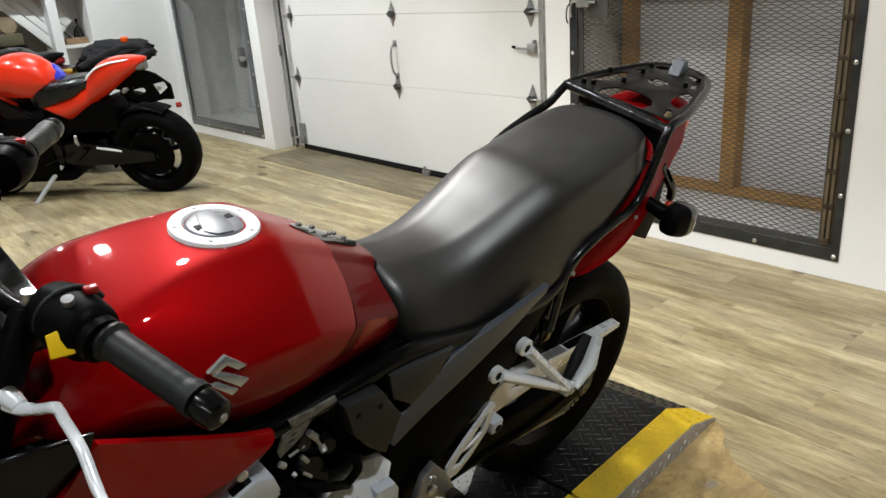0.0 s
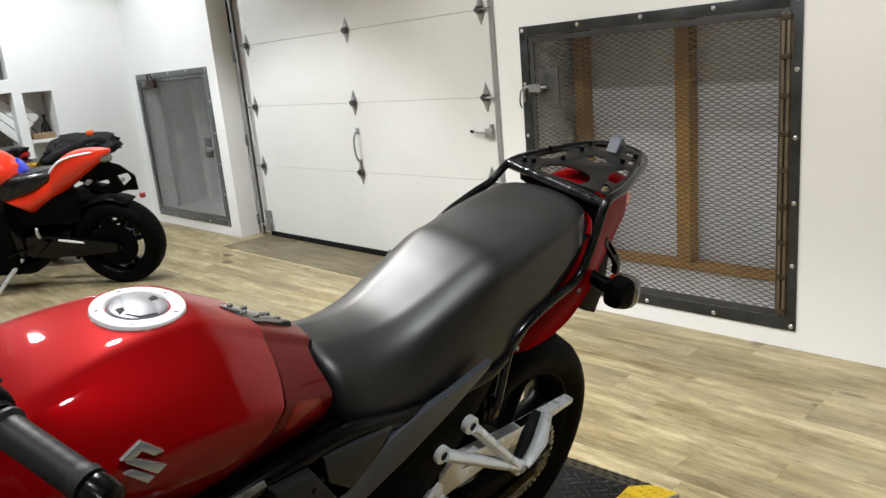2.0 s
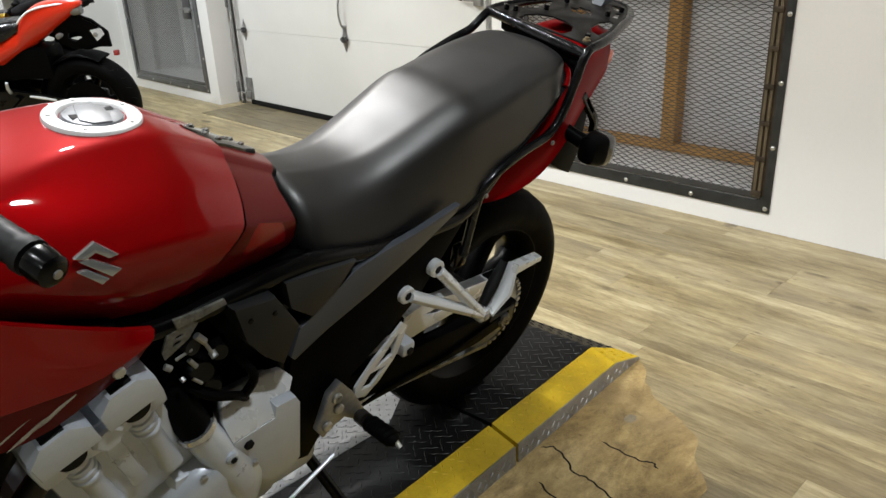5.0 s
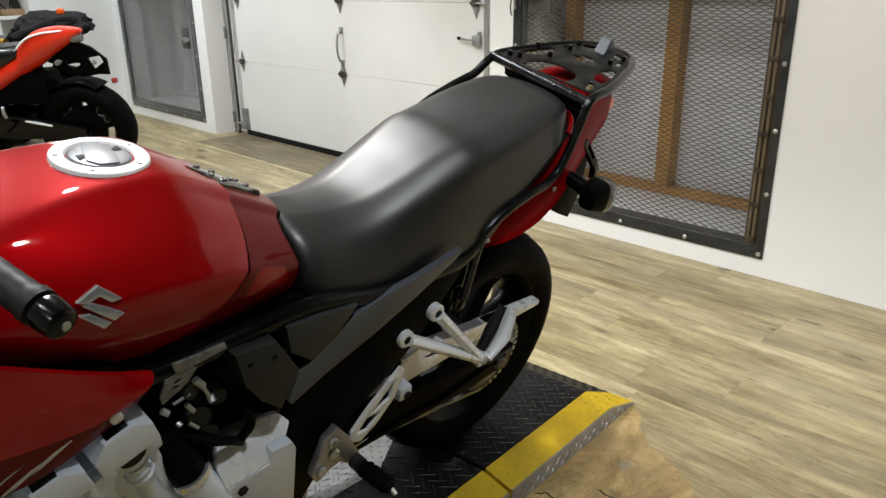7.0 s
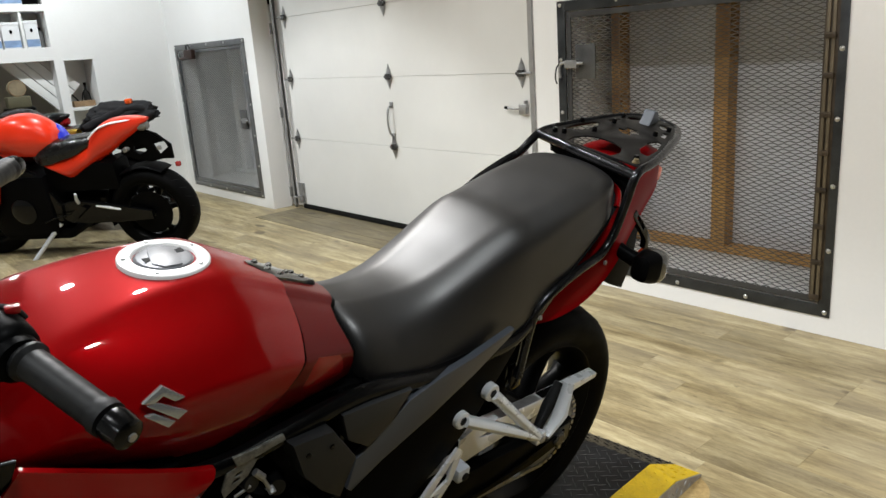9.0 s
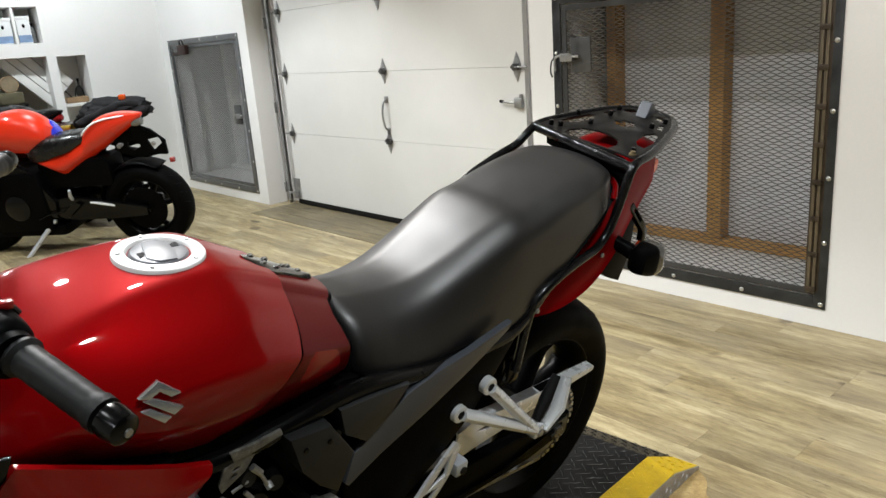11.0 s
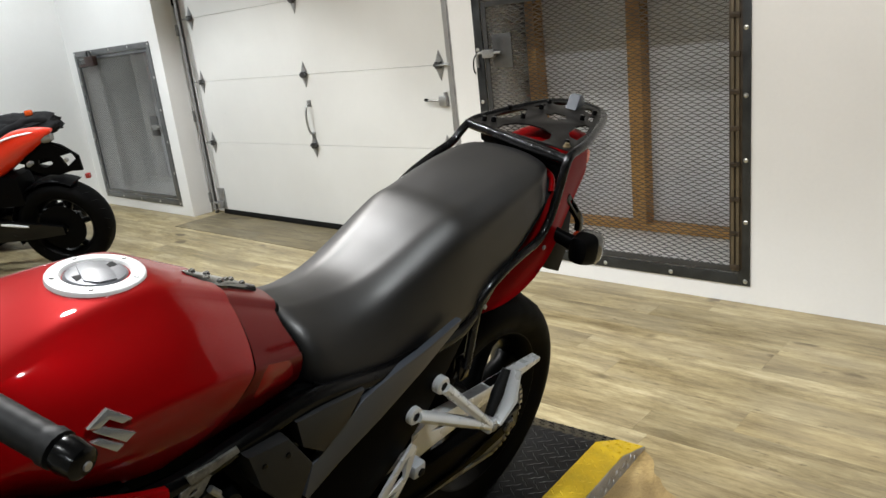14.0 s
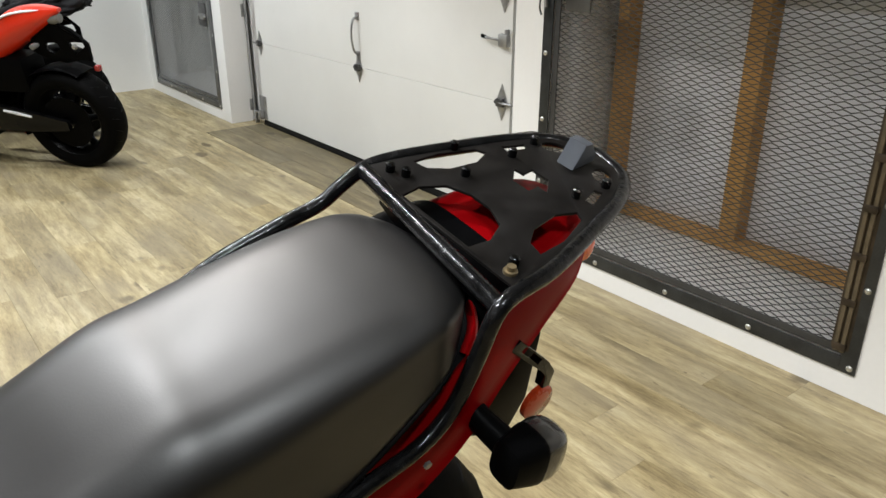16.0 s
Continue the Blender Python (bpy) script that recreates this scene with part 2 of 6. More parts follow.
def plank_vinyl(name, tone=1.0, swirl=0.0):
    """Weathered oak-look boards: streaks along the board, grey stains, dark knots, each board its own tone."""
    m, nt, p = node_mat(name)
    info = nt.nodes.new("ShaderNodeObjectInfo")
    isl = nt.nodes.new("ShaderNodeNewGeometry")
    rnd = nt.nodes.new("ShaderNodeMath")
    rnd.operation = "ADD"
    link(nt, info.outputs["Random"], rnd.inputs[0])
    link(nt, isl.outputs["Random Per Island"], rnd.inputs[1])
    frac = nt.nodes.new("ShaderNodeMath")
    frac.operation = "FRACT"
    link(nt, rnd.outputs[0], frac.inputs[0])
    shift = nt.nodes.new("ShaderNodeMath")
    shift.operation = "MULTIPLY"
    link(nt, frac.outputs[0], shift.inputs[0])
    shift.inputs[1].default_value = 37.0

    tc = nt.nodes.new("ShaderNodeNewGeometry")

    def grain(scale, stretch, detail, rough, dist=0.0):
        mp = nt.nodes.new("ShaderNodeMapping")
        mp.inputs["Scale"].default_value = stretch
        link(nt, tc.outputs["Position"], mp.inputs[0])
        n = nt.nodes.new("ShaderNodeTexNoise")
        n.noise_dimensions = "4D"
        link(nt, mp.outputs[0], n.inputs["Vector"])
        link(nt, shift.outputs[0], n.inputs["W"])
        n.inputs["Scale"].default_value, n.inputs["Detail"].default_value = scale, detail
        n.inputs["Roughness"].default_value, n.inputs["Distortion"].default_value = rough, dist
        return n.outputs["Fac"]

    along = (1.2, 2.6, 1) if swirl else (11, 1.5, 1)
    streak = grain(2.0, along, 8, 0.66, swirl)
    strip = grain(1.0, (1.5, 1.5, 1) if swirl else (8.5, 1.7, 1), 2.0, 0.5, swirl)
    fine = grain(7.0, (18, 3.0, 1) if not swirl else (4, 6, 1), 8, 0.78, swirl)
    fleck = grain(16.0, (3.0, 1.0, 1), 3, 0.5)
    stain = grain(2.2, (1.6, 0.9, 1), 3, 0.5)
    knot = grain(5.5, (1.5, 0.75, 1), 2, 0.4)
    k = tone
    warm = (0.92, 0.80, 0.62) if swirl else (1.0, 1.0, 1.0)

    def shade(r, g, b_):
        return (r * k * warm[0], g * 0.975 * k * warm[1], b_ * 0.94 * k * warm[2])

    c = ramp(nt, streak, [(0.36, shade(0.190, 0.152, 0.088)), (0.45, shade(0.310, 0.255, 0.150)), (0.53, shade(0.450, 0.380, 0.230)), (0.63, shade(0.610, 0.545, 0.365))])
    c = mix(nt, 0.40, c, ramp(nt, fine, [(0.36, shade(0.150, 0.118, 0.064)), (0.64, shade(0.580, 0.505, 0.325))]))
    c = mix(nt, 0.9, c, ramp(nt, strip, [(0.34, (0.72, 0.69, 0.60)), (0.46, (0.93, 0.92, 0.86)), (0.54, (1.03, 1.03, 0.98)), (0.66, (1.14, 1.16, 1.18))]), "MULTIPLY")
    c = mix(nt, ramp(nt, stain, [(0.48, (0, 0, 0)), (0.66, (0.50, 0.50, 0.50))]), c, shade(0.300, 0.265, 0.190))
    c = mix(nt, ramp(nt, knot, [(0.68, (0, 0, 0)), (0.74, (0.75, 0.75, 0.75))]), c, shade(0.085, 0.066, 0.040))
    c = mix(nt, ramp(nt, fleck, [(0.66, (0, 0, 0)), (0.72, (0.55, 0.55, 0.55))]), c, shade(0.120, 0.095, 0.058))
    tint = ramp(nt, frac.outputs[0], [(0.0, (0.80, 0.79, 0.77)), (0.35, (0.94, 0.92, 0.89)), (0.7, (1.02, 1.02, 1.02)), (1.0, (1.05, 1.02, 0.95))])
    link(nt, mix(nt, 1.0, c, tint, "MULTIPLY"), p.inputs["Base Color"])
    link(nt, ramp(nt, stain, [(0.3, (0.42,) * 3), (0.7, (0.58,) * 3)]), p.inputs["Roughness"])
    bump(nt, p, fine, 0.12, 0.0015)
    return m


STUD = wood_stud()
PLANK = plank_vinyl("oak_vinyl_plank", 0.92)
SILL = plank_vinyl("worn_threshold_plank", 0.45)
PATCH = plank_vinyl("worn_oak_patch", 1.0, 3.2)
JOINT = surface("floor_joint", (0.36, 0.31, 0.20), 0.7, vary=0.2, big=5, fine=80, bumpy=0.1)

# ---- building helpers ----


def finish(bm, name, mat, parent=None, label="", angle=38):
    me = bpy.data.meshes.new(name)
    bmesh.ops.recalc_face_normals(bm, faces=bm.faces)
    bm.to_mesh(me)
    bm.free()
    for f in me.polygons:
        f.use_smooth = True
    me.set_sharp_from_angle(angle=radians(angle))
    me.materials.append(mat)
    ob = new(name, me)
    if parent:
        ob.parent = parent
    if label:
        ob["label"] = label
    return ob


def part(name, bm, mat, parent, label="", angle=38):
    return finish(bm, name, mat, parent, label, angle)


def box(lo, hi, bevel=0.0, bm=None, m=None, seg=2):
    bm = bm or bmesh.new()
    made = bmesh.ops.create_cube(bm, size=1.0)["verts"]
    c = [(a + b) / 2 for a, b in zip(lo, hi)]
    s = [abs(b - a) for a, b in zip(lo, hi)]
    bmesh.ops.transform(bm, matrix=Matrix.Translation(c) @ Matrix.Diagonal((*s, 1)), verts=made)
    if bevel:
        edges = list({e for v in made for e in v.link_edges})
        made = bmesh.ops.bevel(bm, geom=edges, offset=bevel, segments=seg, affect="EDGES", profile=0.6)["verts"]
        made = [v for v in made if v.is_valid]
    if m is not None:
        bmesh.ops.transform(bm, matrix=m, verts=list({v for v in made}))
    return bm


def placed(bm, m):
    bmesh.ops.transform(bm, matrix=m, verts=bm.verts)
    return bm


def spline(pts, n=6, closed=False):
    """Points on a smooth curve through the given ones."""
    p = [Vector(q) for q in pts]
    k = len(p)
    out = []
    for i in range(k if closed else k - 1):
        a, b, c, d = (p[(i + j) % k] if closed else p[max(0, min(k - 1, i + j))] for j in (-1, 0, 1, 2))
        for s in range(n):
            t = s / n
            out.append(0.5 * (2 * b + (c - a) * t + (2 * a - 5 * b + 4 * c - d) * t * t + (3 * b - a - 3 * c + d) * t ** 3))
    if not closed:
        out.append(p[-1])
    return out


def skin(bm, rings, closed=True, caps=True):
    vs = [[bm.verts.new(q) for q in ring] for ring in rings]
    n = len(rings[0])
    for a, b in zip(vs, vs[1:]):
        for i in range(n if closed else n - 1):
            j = (i + 1) % n
            bm.faces.new((a[i], a[j], b[j], b[i]))
    if caps and closed:
        bm.faces.new(vs[0][::-1])
        bm.faces.new(vs[-1])
    return vs


def tube(pts, r, seg=10, bm=None, caps=True, flat=1.0):
    """A round bar along the points; r is one radius or one for each point."""
    bm = bm or bmesh.new()
    p = [Vector(q) for q in pts]
    rr = r if isinstance(r, (list, tuple)) else [r] * len(p)
    side, rings = None, []
    for i, q in enumerate(p):
        way = (p[min(i + 1, len(p) - 1)] - p[max(i - 1, 0)]).normalized()
        if side is None:
            side = way.cross(Vector((0, 0, 1)))
            if side.length < 0.1:
                side = way.cross(Vector((1, 0, 0)))
        side = (side - way * side.dot(way)).normalized()
        up = way.cross(side)
        rings.append([q + rr[i] * (math.cos(2 * math.pi * k / seg) * side + flat * math.sin(2 * math.pi * k / seg) * up) for k in range(seg)])
    skin(bm, rings, True, caps)
    return bm


def turned(profile, axis="Y", seg=32, centre=(0, 0, 0), bm=None, closed=False):
    """A body of revolution from rows of (radius, along)."""
    bm = bm or bmesh.new()
    c = Vector(centre)
    rings = []
    for k in range(seg):
        a = 2 * math.pi * k / seg
        ring = []
        for r, s in profile:
            u, v = r * math.cos(a), r * math.sin(a)
            ring.append(c + Vector({"X": (s, u, v), "Y": (u, s, v), "Z": (u, v, s)}[axis]))
        rings.append(ring)
    vs = [[bm.verts.new(q) for q in ring] for ring in rings]
    m = len(profile)
    for k in range(seg):
        a, b = vs[k], vs[(k + 1) % seg]
        for i in range(m if closed else m - 1):
            j = (i + 1) % m
            bm.faces.new((a[i], b[i], b[j], a[j]))
    bmesh.ops.remove_doubles(bm, verts=bm.verts, dist=1e-6)
    return bm


def plate(outline, thick, to3d, holes=(), bevel=0.0, bm=None):
    """A sheet of an outline with holes, thick along the plane's normal; to3d maps (a, b, depth)."""
    flat = bmesh.new()
    edges = []
    for loop in (outline, *holes):
        v = [flat.verts.new((a, b, 0)) for a, b in loop]
        edges += [flat.edges.new((v[i], v[(i + 1) % len(v)])) for i in range(len(v))]
    bmesh.ops.triangle_fill(flat, use_beauty=True, use_dissolve=True, edges=edges)
    out = bmesh.ops.extrude_face_region(flat, geom=flat.faces[:])
    bmesh.ops.translate(flat, vec=(0, 0, thick), verts=[g for g in out["geom"] if isinstance(g, bmesh.types.BMVert)])
    bmesh.ops.recalc_face_normals(flat, faces=flat.faces)
    if bevel:
        rim = [e for e in flat.edges if e.is_manifold and e.calc_face_angle(0) > 0.6 and abs(e.verts[0].co.z - e.verts[1].co.z) < 1e-6]
        bmesh.ops.bevel(flat, geom=rim, offset=bevel, segments=2, affect="EDGES", profile=0.6)
    for v in flat.verts:
        v.co = Vector(to3d(*v.co))
    if bm is None:
        return flat
    tmp = bpy.data.meshes.new("tmp")
    flat.to_mesh(tmp)
    flat.free()
    bm.from_mesh(tmp)
    bpy.data.meshes.remove(tmp)
    return bm


def oval(cx, cy, rx, ry, n=20, turn=0.0):
    c, s = math.cos(radians(turn)), math.sin(radians(turn))
    return [(cx + c * rx * math.cos(2 * math.pi * k / n) - s * ry * math.sin(2 * math.pi * k / n),
             cy + s * rx * math.cos(2 * math.pi * k / n) + c * ry * math.sin(2 * math.pi * k / n)) for k in range(n)]


def bolt_head(centre, axis, r=0.006, h=0.004, bm=None, seg=6):
    q, a = Vector(centre), Vector(axis).normalized()
    return tube([q, q + a * h * 0.7, q + a * h], [r, r, r * 0.75], seg, bm)


def structure(ob, label, category):
    return tagged(ob, label, category, kind="structure")


def thing(name, m, label, category, group=""):
    ob = new(name)
    ob.empty_display_size = 0.1
    ob.matrix_world = m
    return tagged(ob, label, category, group)

# ---- room ----
WX, WT = 3.30, 0.18          # face of the long wall and its thickness
DOOR_Y0, DOOR_Y1, DOOR_TOP = 2.768, 5.927, 2.55
PAN_R = (1.155, 2.60)        # caged opening beside the lift
PAN_L = (6.085, 7.575)       # caged opening at the far end
PAN_Z0, PAN_Z1 = 0.085, 1.49
LEFT_Y = 7.74
CEIL = 3.0


def wall_piece(name, lo, hi, label, mat=None):
    return structure(finish(box(lo, hi), name, mat or WHITE_WALL), label, "wall")


# the long wall, cut for the two cages and the door
bm = bmesh.new()
cut = 0.045
for y0, y1, z0, z1 in ((-3.2, PAN_R[0] + cut, 0, CEIL), (PAN_R[1] - cut, DOOR_Y0, 0, CEIL), (PAN_R[0] + cut, PAN_R[1] - cut, 0, PAN_Z0 + cut),
                       (PAN_R[0] + cut, PAN_R[1] - cut, PAN_Z1 - cut, CEIL), (DOOR_Y0, DOOR_Y1, DOOR_TOP, CEIL),
                       (DOOR_Y1, PAN_L[0] + cut, 0, CEIL), (PAN_L[0] + cut, PAN_L[1] - cut, 0, PAN_Z0 + cut),
                       (PAN_L[0] + cut, PAN_L[1] - cut, PAN_Z1 - cut, CEIL), (PAN_L[1] - cut, 8.9, 0, CEIL)):
    box((WX, y0, z0), (WX + WT, y1, z1), bm=bm)
bmesh.ops.remove_doubles(bm, verts=bm.verts, dist=1e-5)
structure(finish(bm, "wall_east", WHITE_WALL), "white painted plaster wall with two caged openings and a garage door", "wall")
wall_piece("wall_south", (-3.2, -3.3, 0), (3.48, -3.2, CEIL), "unseen plain wall, dark to hold back bounce light", LOW_BOUNCE_WALL)
wall_piece("wall_west", (-3.3, -3.3, 0), (-3.2, 8.9, CEIL), "unseen plain wall, white to send fill light back", FAR_WALL)
structure(finish(box((-3.3, -3.3, CEIL), (4.6, 9.0, CEIL + 0.1)), "ceiling", CEILING_MAT), "unseen plain ceiling, dark to hold back bounce light", "ceiling")

# end wall: built-in shelving let into it, an open bay with slanted boards, and a plain stretch by the corner
NX0, NX1, NZ0, NZ1 = 2.285, 2.545, 0.30, 1.415
BX0, BX1 = -0.6, 2.20
bm = bmesh.new()
D = 0.30
for x0, x1, z0, z1 in ((NX1, WX, 0, CEIL), (BX1, NX0, 0, CEIL), (NX0, NX1, NZ1, CEIL), (NX0, NX1, 0, NZ0), (BX0, BX1, 1.425, 1.545), (BX0, BX1, 1.865, 1.925), (BX0, BX1, 2.28, CEIL), (-3.2, BX0, 0, CEIL)):
    box((x0, LEFT_Y, z0), (x1, LEFT_Y + D, z1), bm=bm)
bmesh.ops.remove_doubles(bm, verts=bm.verts, dist=1e-5)
structure(finish(bm, "wall_north", WHITE_WALL), "white painted end wall with built-in shelf openings", "wall")
wall_piece("wall_north_back", (-3.2, LEFT_Y + 1.05, 0), (3.30, LEFT_Y + 1.15, CEIL), "white back of the shelf bay")
shelf = thing("built_in_shelf", pose(0, LEFT_Y, 0), "white painted built-in shelf boards in wall niche", "shelf")
part("shelf_board", box((NX0, 0.01, 0.945), (NX1, D, 0.975), 0.003), SHELF_WHITE, shelf)
part("niche_back", box((NX0 - 0.01, D + 0.002, 0.28), (NX1 + 0.01, D + 0.02, 1.43)), SHELF_WHITE, shelf)
part("shelf_back", box((BX0, D + 0.002, 1.44), (BX1, D + 0.02, 2.32)), SHELF_WHITE, shelf)
for sx in (0.35, 1.10, 1.62, 1.982):
    part("divider", box((sx, 0.012, 1.546), (sx + 0.022, D, 1.864), 0.002), SHELF_WHITE, shelf)
boards = thing("slanted_boards", pose(0, LEFT_Y, 0), "white slanted boards under the shelf, like stair stringers", "boards")
SLOPE = radians(-47.0)
EDGES = (2.257, 2.344, 2.416, 2.507, 2.595)
for i in range(4):
    lo, hi = EDGES[i] + 0.005, EDGES[i + 1] - 0.005
    along = 1.95 * math.cos(SLOPE) + 1.25 * math.sin(SLOPE)
    m = Matrix(((math.cos(SLOPE), 0, -math.sin(SLOPE), 0), (0, 1, 0, 0.12 + 0.012 * i), (math.sin(SLOPE), 0, math.cos(SLOPE), 0), (0, 0, 0, 1)))
    part("board", placed(box((along - 0.30, 0, lo), (along + 0.38, 0.03, hi), 0.004), m), SHELF_WHITE, boards)


def store_box(x, z, w, h, d):
    b = thing("storage_box", pose(x, LEFT_Y + 0.03, z), "white cardboard storage box with blue pattern along the base", "box", "boxes on the shelf")
    part("carton", box((0, 0, 0), (w, d, h), 0.004), BOX_WHITE, b)
    part("printed_band", box((0.003, -0.003, 0.012), (w - 0.003, 0.0, h * 0.32)), BOX_BLUE, b, "blue printed band")
    part("grip_hole", plate(oval(w / 2, h * 0.66, 0.012, 0.018, 12), 0.003, lambda a, c, e: (a, -0.004 + e, c)), BLACK_PLASTIC, b)
    part("lid", box((-0.004, -0.004, h * 0.9), (w + 0.004, d + 0.004, h + 0.006), 0.003), BOX_WHITE, b)


for x, w, h in ((2.012, 0.115, 0.235), (1.825, 0.145, 0.225), (1.655, 0.155, 0.22), (1.44, 0.16, 0.24), (1.20, 0.18, 0.23), (0.85, 0.2, 0.25)):
    store_box(x, 1.546, w, h, 0.26)
for x, w, h in ((1.80, 0.24, 0.17), (1.50, 0.26, 0.19), (1.18, 0.28, 0.17)):
    store_box(x, 1.926, w, h, 0.26)
can = thing("spray_can", pose(2.165, LEFT_Y + 0.16, 1.546), "dark can standing beside the boxes on the shelf", "can")
part("can_body", turned([(0.0, 0), (0.026, 0), (0.028, 0.01), (0.028, 0.13), (0.018, 0.15), (0.0, 0.15)], "Z", 16), CLEAR_LENS, can)
part("can_cap", turned([(0.0, 0.15), (0.018, 0.15), (0.018, 0.185), (0.0, 0.187)], "Z", 14), BLACK_PLASTIC, can)
tagged(finish(box((2.06, LEFT_Y + 0.05, 1.926), (2.18, LEFT_Y + 0.25, 2.03), 0.008), "black_case", BLACK_PLASTIC), "small black case on the upper shelf", "case")
kit = thing("wicker_tray", pose(NX0 + 0.14, LEFT_Y + 0.15, 0.976), "small brown wicker tray with dark handles on the niche shelf", "tray")
part("tray", box((-0.10, -0.08, 0), (0.10, 0.08, 0.055), 0.012), BASKET, kit)
part("handle", tube(spline([(0.0, 0.0, 0.05), (0.02, 0, 0.13), (0.06, 0, 0.15), (0.09, 0, 0.05)], 5), 0.006, 8), BLACK_PLASTIC, kit)
part("stick", tube([(-0.03, 0, 0.05), (-0.10, 0.02, 0.15)], 0.006, 8), BLACK_PLASTIC, kit)
jar = thing("dark_bottle", pose(NX1 - 0.05, LEFT_Y + 0.22, 0.976), "dark bottle standing at the back of the shelf", "bottle")
part("bottle_body", turned([(0.0, 0), (0.03, 0), (0.032, 0.02), (0.032, 0.12), (0.012, 0.16), (0.012, 0.20), (0.0, 0.20)], "Z", 16), SMOKE_LENS, jar)
part("cap", turned([(0.0, 0.2), (0.015, 0.2), (0.015, 0.225), (0.0, 0.225)], "Z", 12), BLACK_PLASTIC, jar)


# ---- garage door ----
door = structure(new("garage_door"), "white sectional steel garage door, closed", "garage door")
door.location = (3.478, 0, 0)
GY0, GY1 = 2.975, 5.725
SEAMS = (0.045, 0.623, 1.123, 1.623, 2.123, 2.60)
for z0, z1 in zip(SEAMS, SEAMS[1:]):
    bm = bmesh.new()
    ring = [(0.0, z0 + 0.0025), (0.002, z0 + 0.0008), (0.045, z0 + 0.0008), (0.045, z1 - 0.0008), (0.002, z1 - 0.0008), (0.0, z1 - 0.0025)]
    skin(bm, [[(x, y, z) for x, z in ring] for y in np.linspace(GY0, GY1, 12)])
    part("section", bm, DOOR_WHITE, door)
part("bottom_seal", box((0.0, GY0, 0.002), (0.05, GY1, 0.044), 0.006), SEAL, door, "black rubber seal along the floor")


def hinge_mesh():
    """A galvanised strap hinge: diamond leaves above and below a rolled knuckle."""
    bm = plate([(0.0, 0.088), (0.028, 0.028), (0.036, 0.0), (0.028, -0.028), (0.0, -0.088), (-0.028, -0.028), (-0.036, 0.0), (-0.028, 0.028)], 0.0035,
               lambda a, b, d: (-0.006 + d, a, b), bevel=0.001)
    for y, z in ((0, 0.058), (0, -0.058), (0.018, 0.022), (-0.018, 0.022), (0.018, -0.022), (-0.018, -0.022)):
        bolt_head((-0.006, y, z), (-1, 0, 0), 0.005, 0.004, bm)
    return bm


def knuckle_mesh():
    """The rolled middle of a strap hinge with its pin and stem."""
    bm = tube([(-0.014, -0.036, 0), (-0.014, 0.036, 0)], 0.010, 12)
    box((-0.026, -0.022, -0.020), (-0.006, 0.022, 0.020), 0.004, bm)
    return bm


HINGE = KNUCKLE = None
for z in SEAMS[1:-1]:
    for y in (4.315, GY1 - 0.055, GY0 + 0.055):
        ob = finish(hinge_mesh(), "hinge", GALV, door) if HINGE is None else new("hinge", HINGE)
        HINGE = ob.data
        ob.parent, ob.location = door, (0, y, z)
        kn = finish(knuckle_mesh(), "hinge_knuckle", HINGE_DARK, ob, "dark steel hinge knuckle") if KNUCKLE is None else new("hinge_knuckle", KNUCKLE)
        KNUCKLE = kn.data
        kn.parent = ob
        if y != 4.315:
            part("roller", tube([(-0.02, y, z), (-0.02, y + (0.09 if y > 4 else -0.09), z)], 0.007, 8), GALV, door)
for z in (0.10,):
    for y in (GY1 - 0.02, GY0 + 0.02):
        bm = box((-0.012, y - 0.045, z - 0.05), (0.0, y + 0.045, z + 0.13), 0.003)
        box((-0.05, y - 0.02, z - 0.04), (-0.012, y + 0.02, z + 0.02), 0.004, bm)
        tube([(-0.03, y, z), (-0.03, y + (0.1 if y > 4 else -0.1), z)], 0.011, 10, bm)
        part("bottom_bracket", bm, GALV, door)
part("lift_handle", tube(spline([(0.0, 4.315, 0.70), (-0.03, 4.315, 0.72), (-0.045, 4.315, 0.78), (-0.045, 4.315, 0.85), (-0.03, 4.315, 0.905), (0.0, 4.315, 0.92)], 6), 0.009, 10, flat=0.7), GALV, door, "galvanised pull handle")
for z in (0.70, 0.925):
    part("handle_foot", box((-0.006, 4.295, z - 0.025), (0.0, 4.335, z + 0.02), 0.003), GALV, door)
bm = box((-0.030, 2.985, 0.885), (0.0, 3.045, 0.945), 0.008)
tube([(-0.012, 3.00, 0.945), (-0.012, 3.00, 0.965)], 0.012, 10, bm)
tube(spline([(-0.022, 3.03, 0.918), (-0.028, 3.08, 0.918), (-0.030, 3.13, 0.922)], 4), 0.0065, 10, bm)
lk = part("slide_lock", bm, GALV, door, "galvanised slide lock")
part("knob", tube([(-0.030, 3.13, 0.922), (-0.030, 3.155, 0.926)], 0.009, 10), BLACK_PLASTIC, lk, "black knob")
bm = box((-0.02, 4.03, 0.004), (0.0, 4.11, 0.04), 0.004)
tube([(-0.022, 4.07, 0.03), (-0.022, 4.07, 0.07)], 0.01, 8, bm)
part("foot_catch", bm, GALV, door)


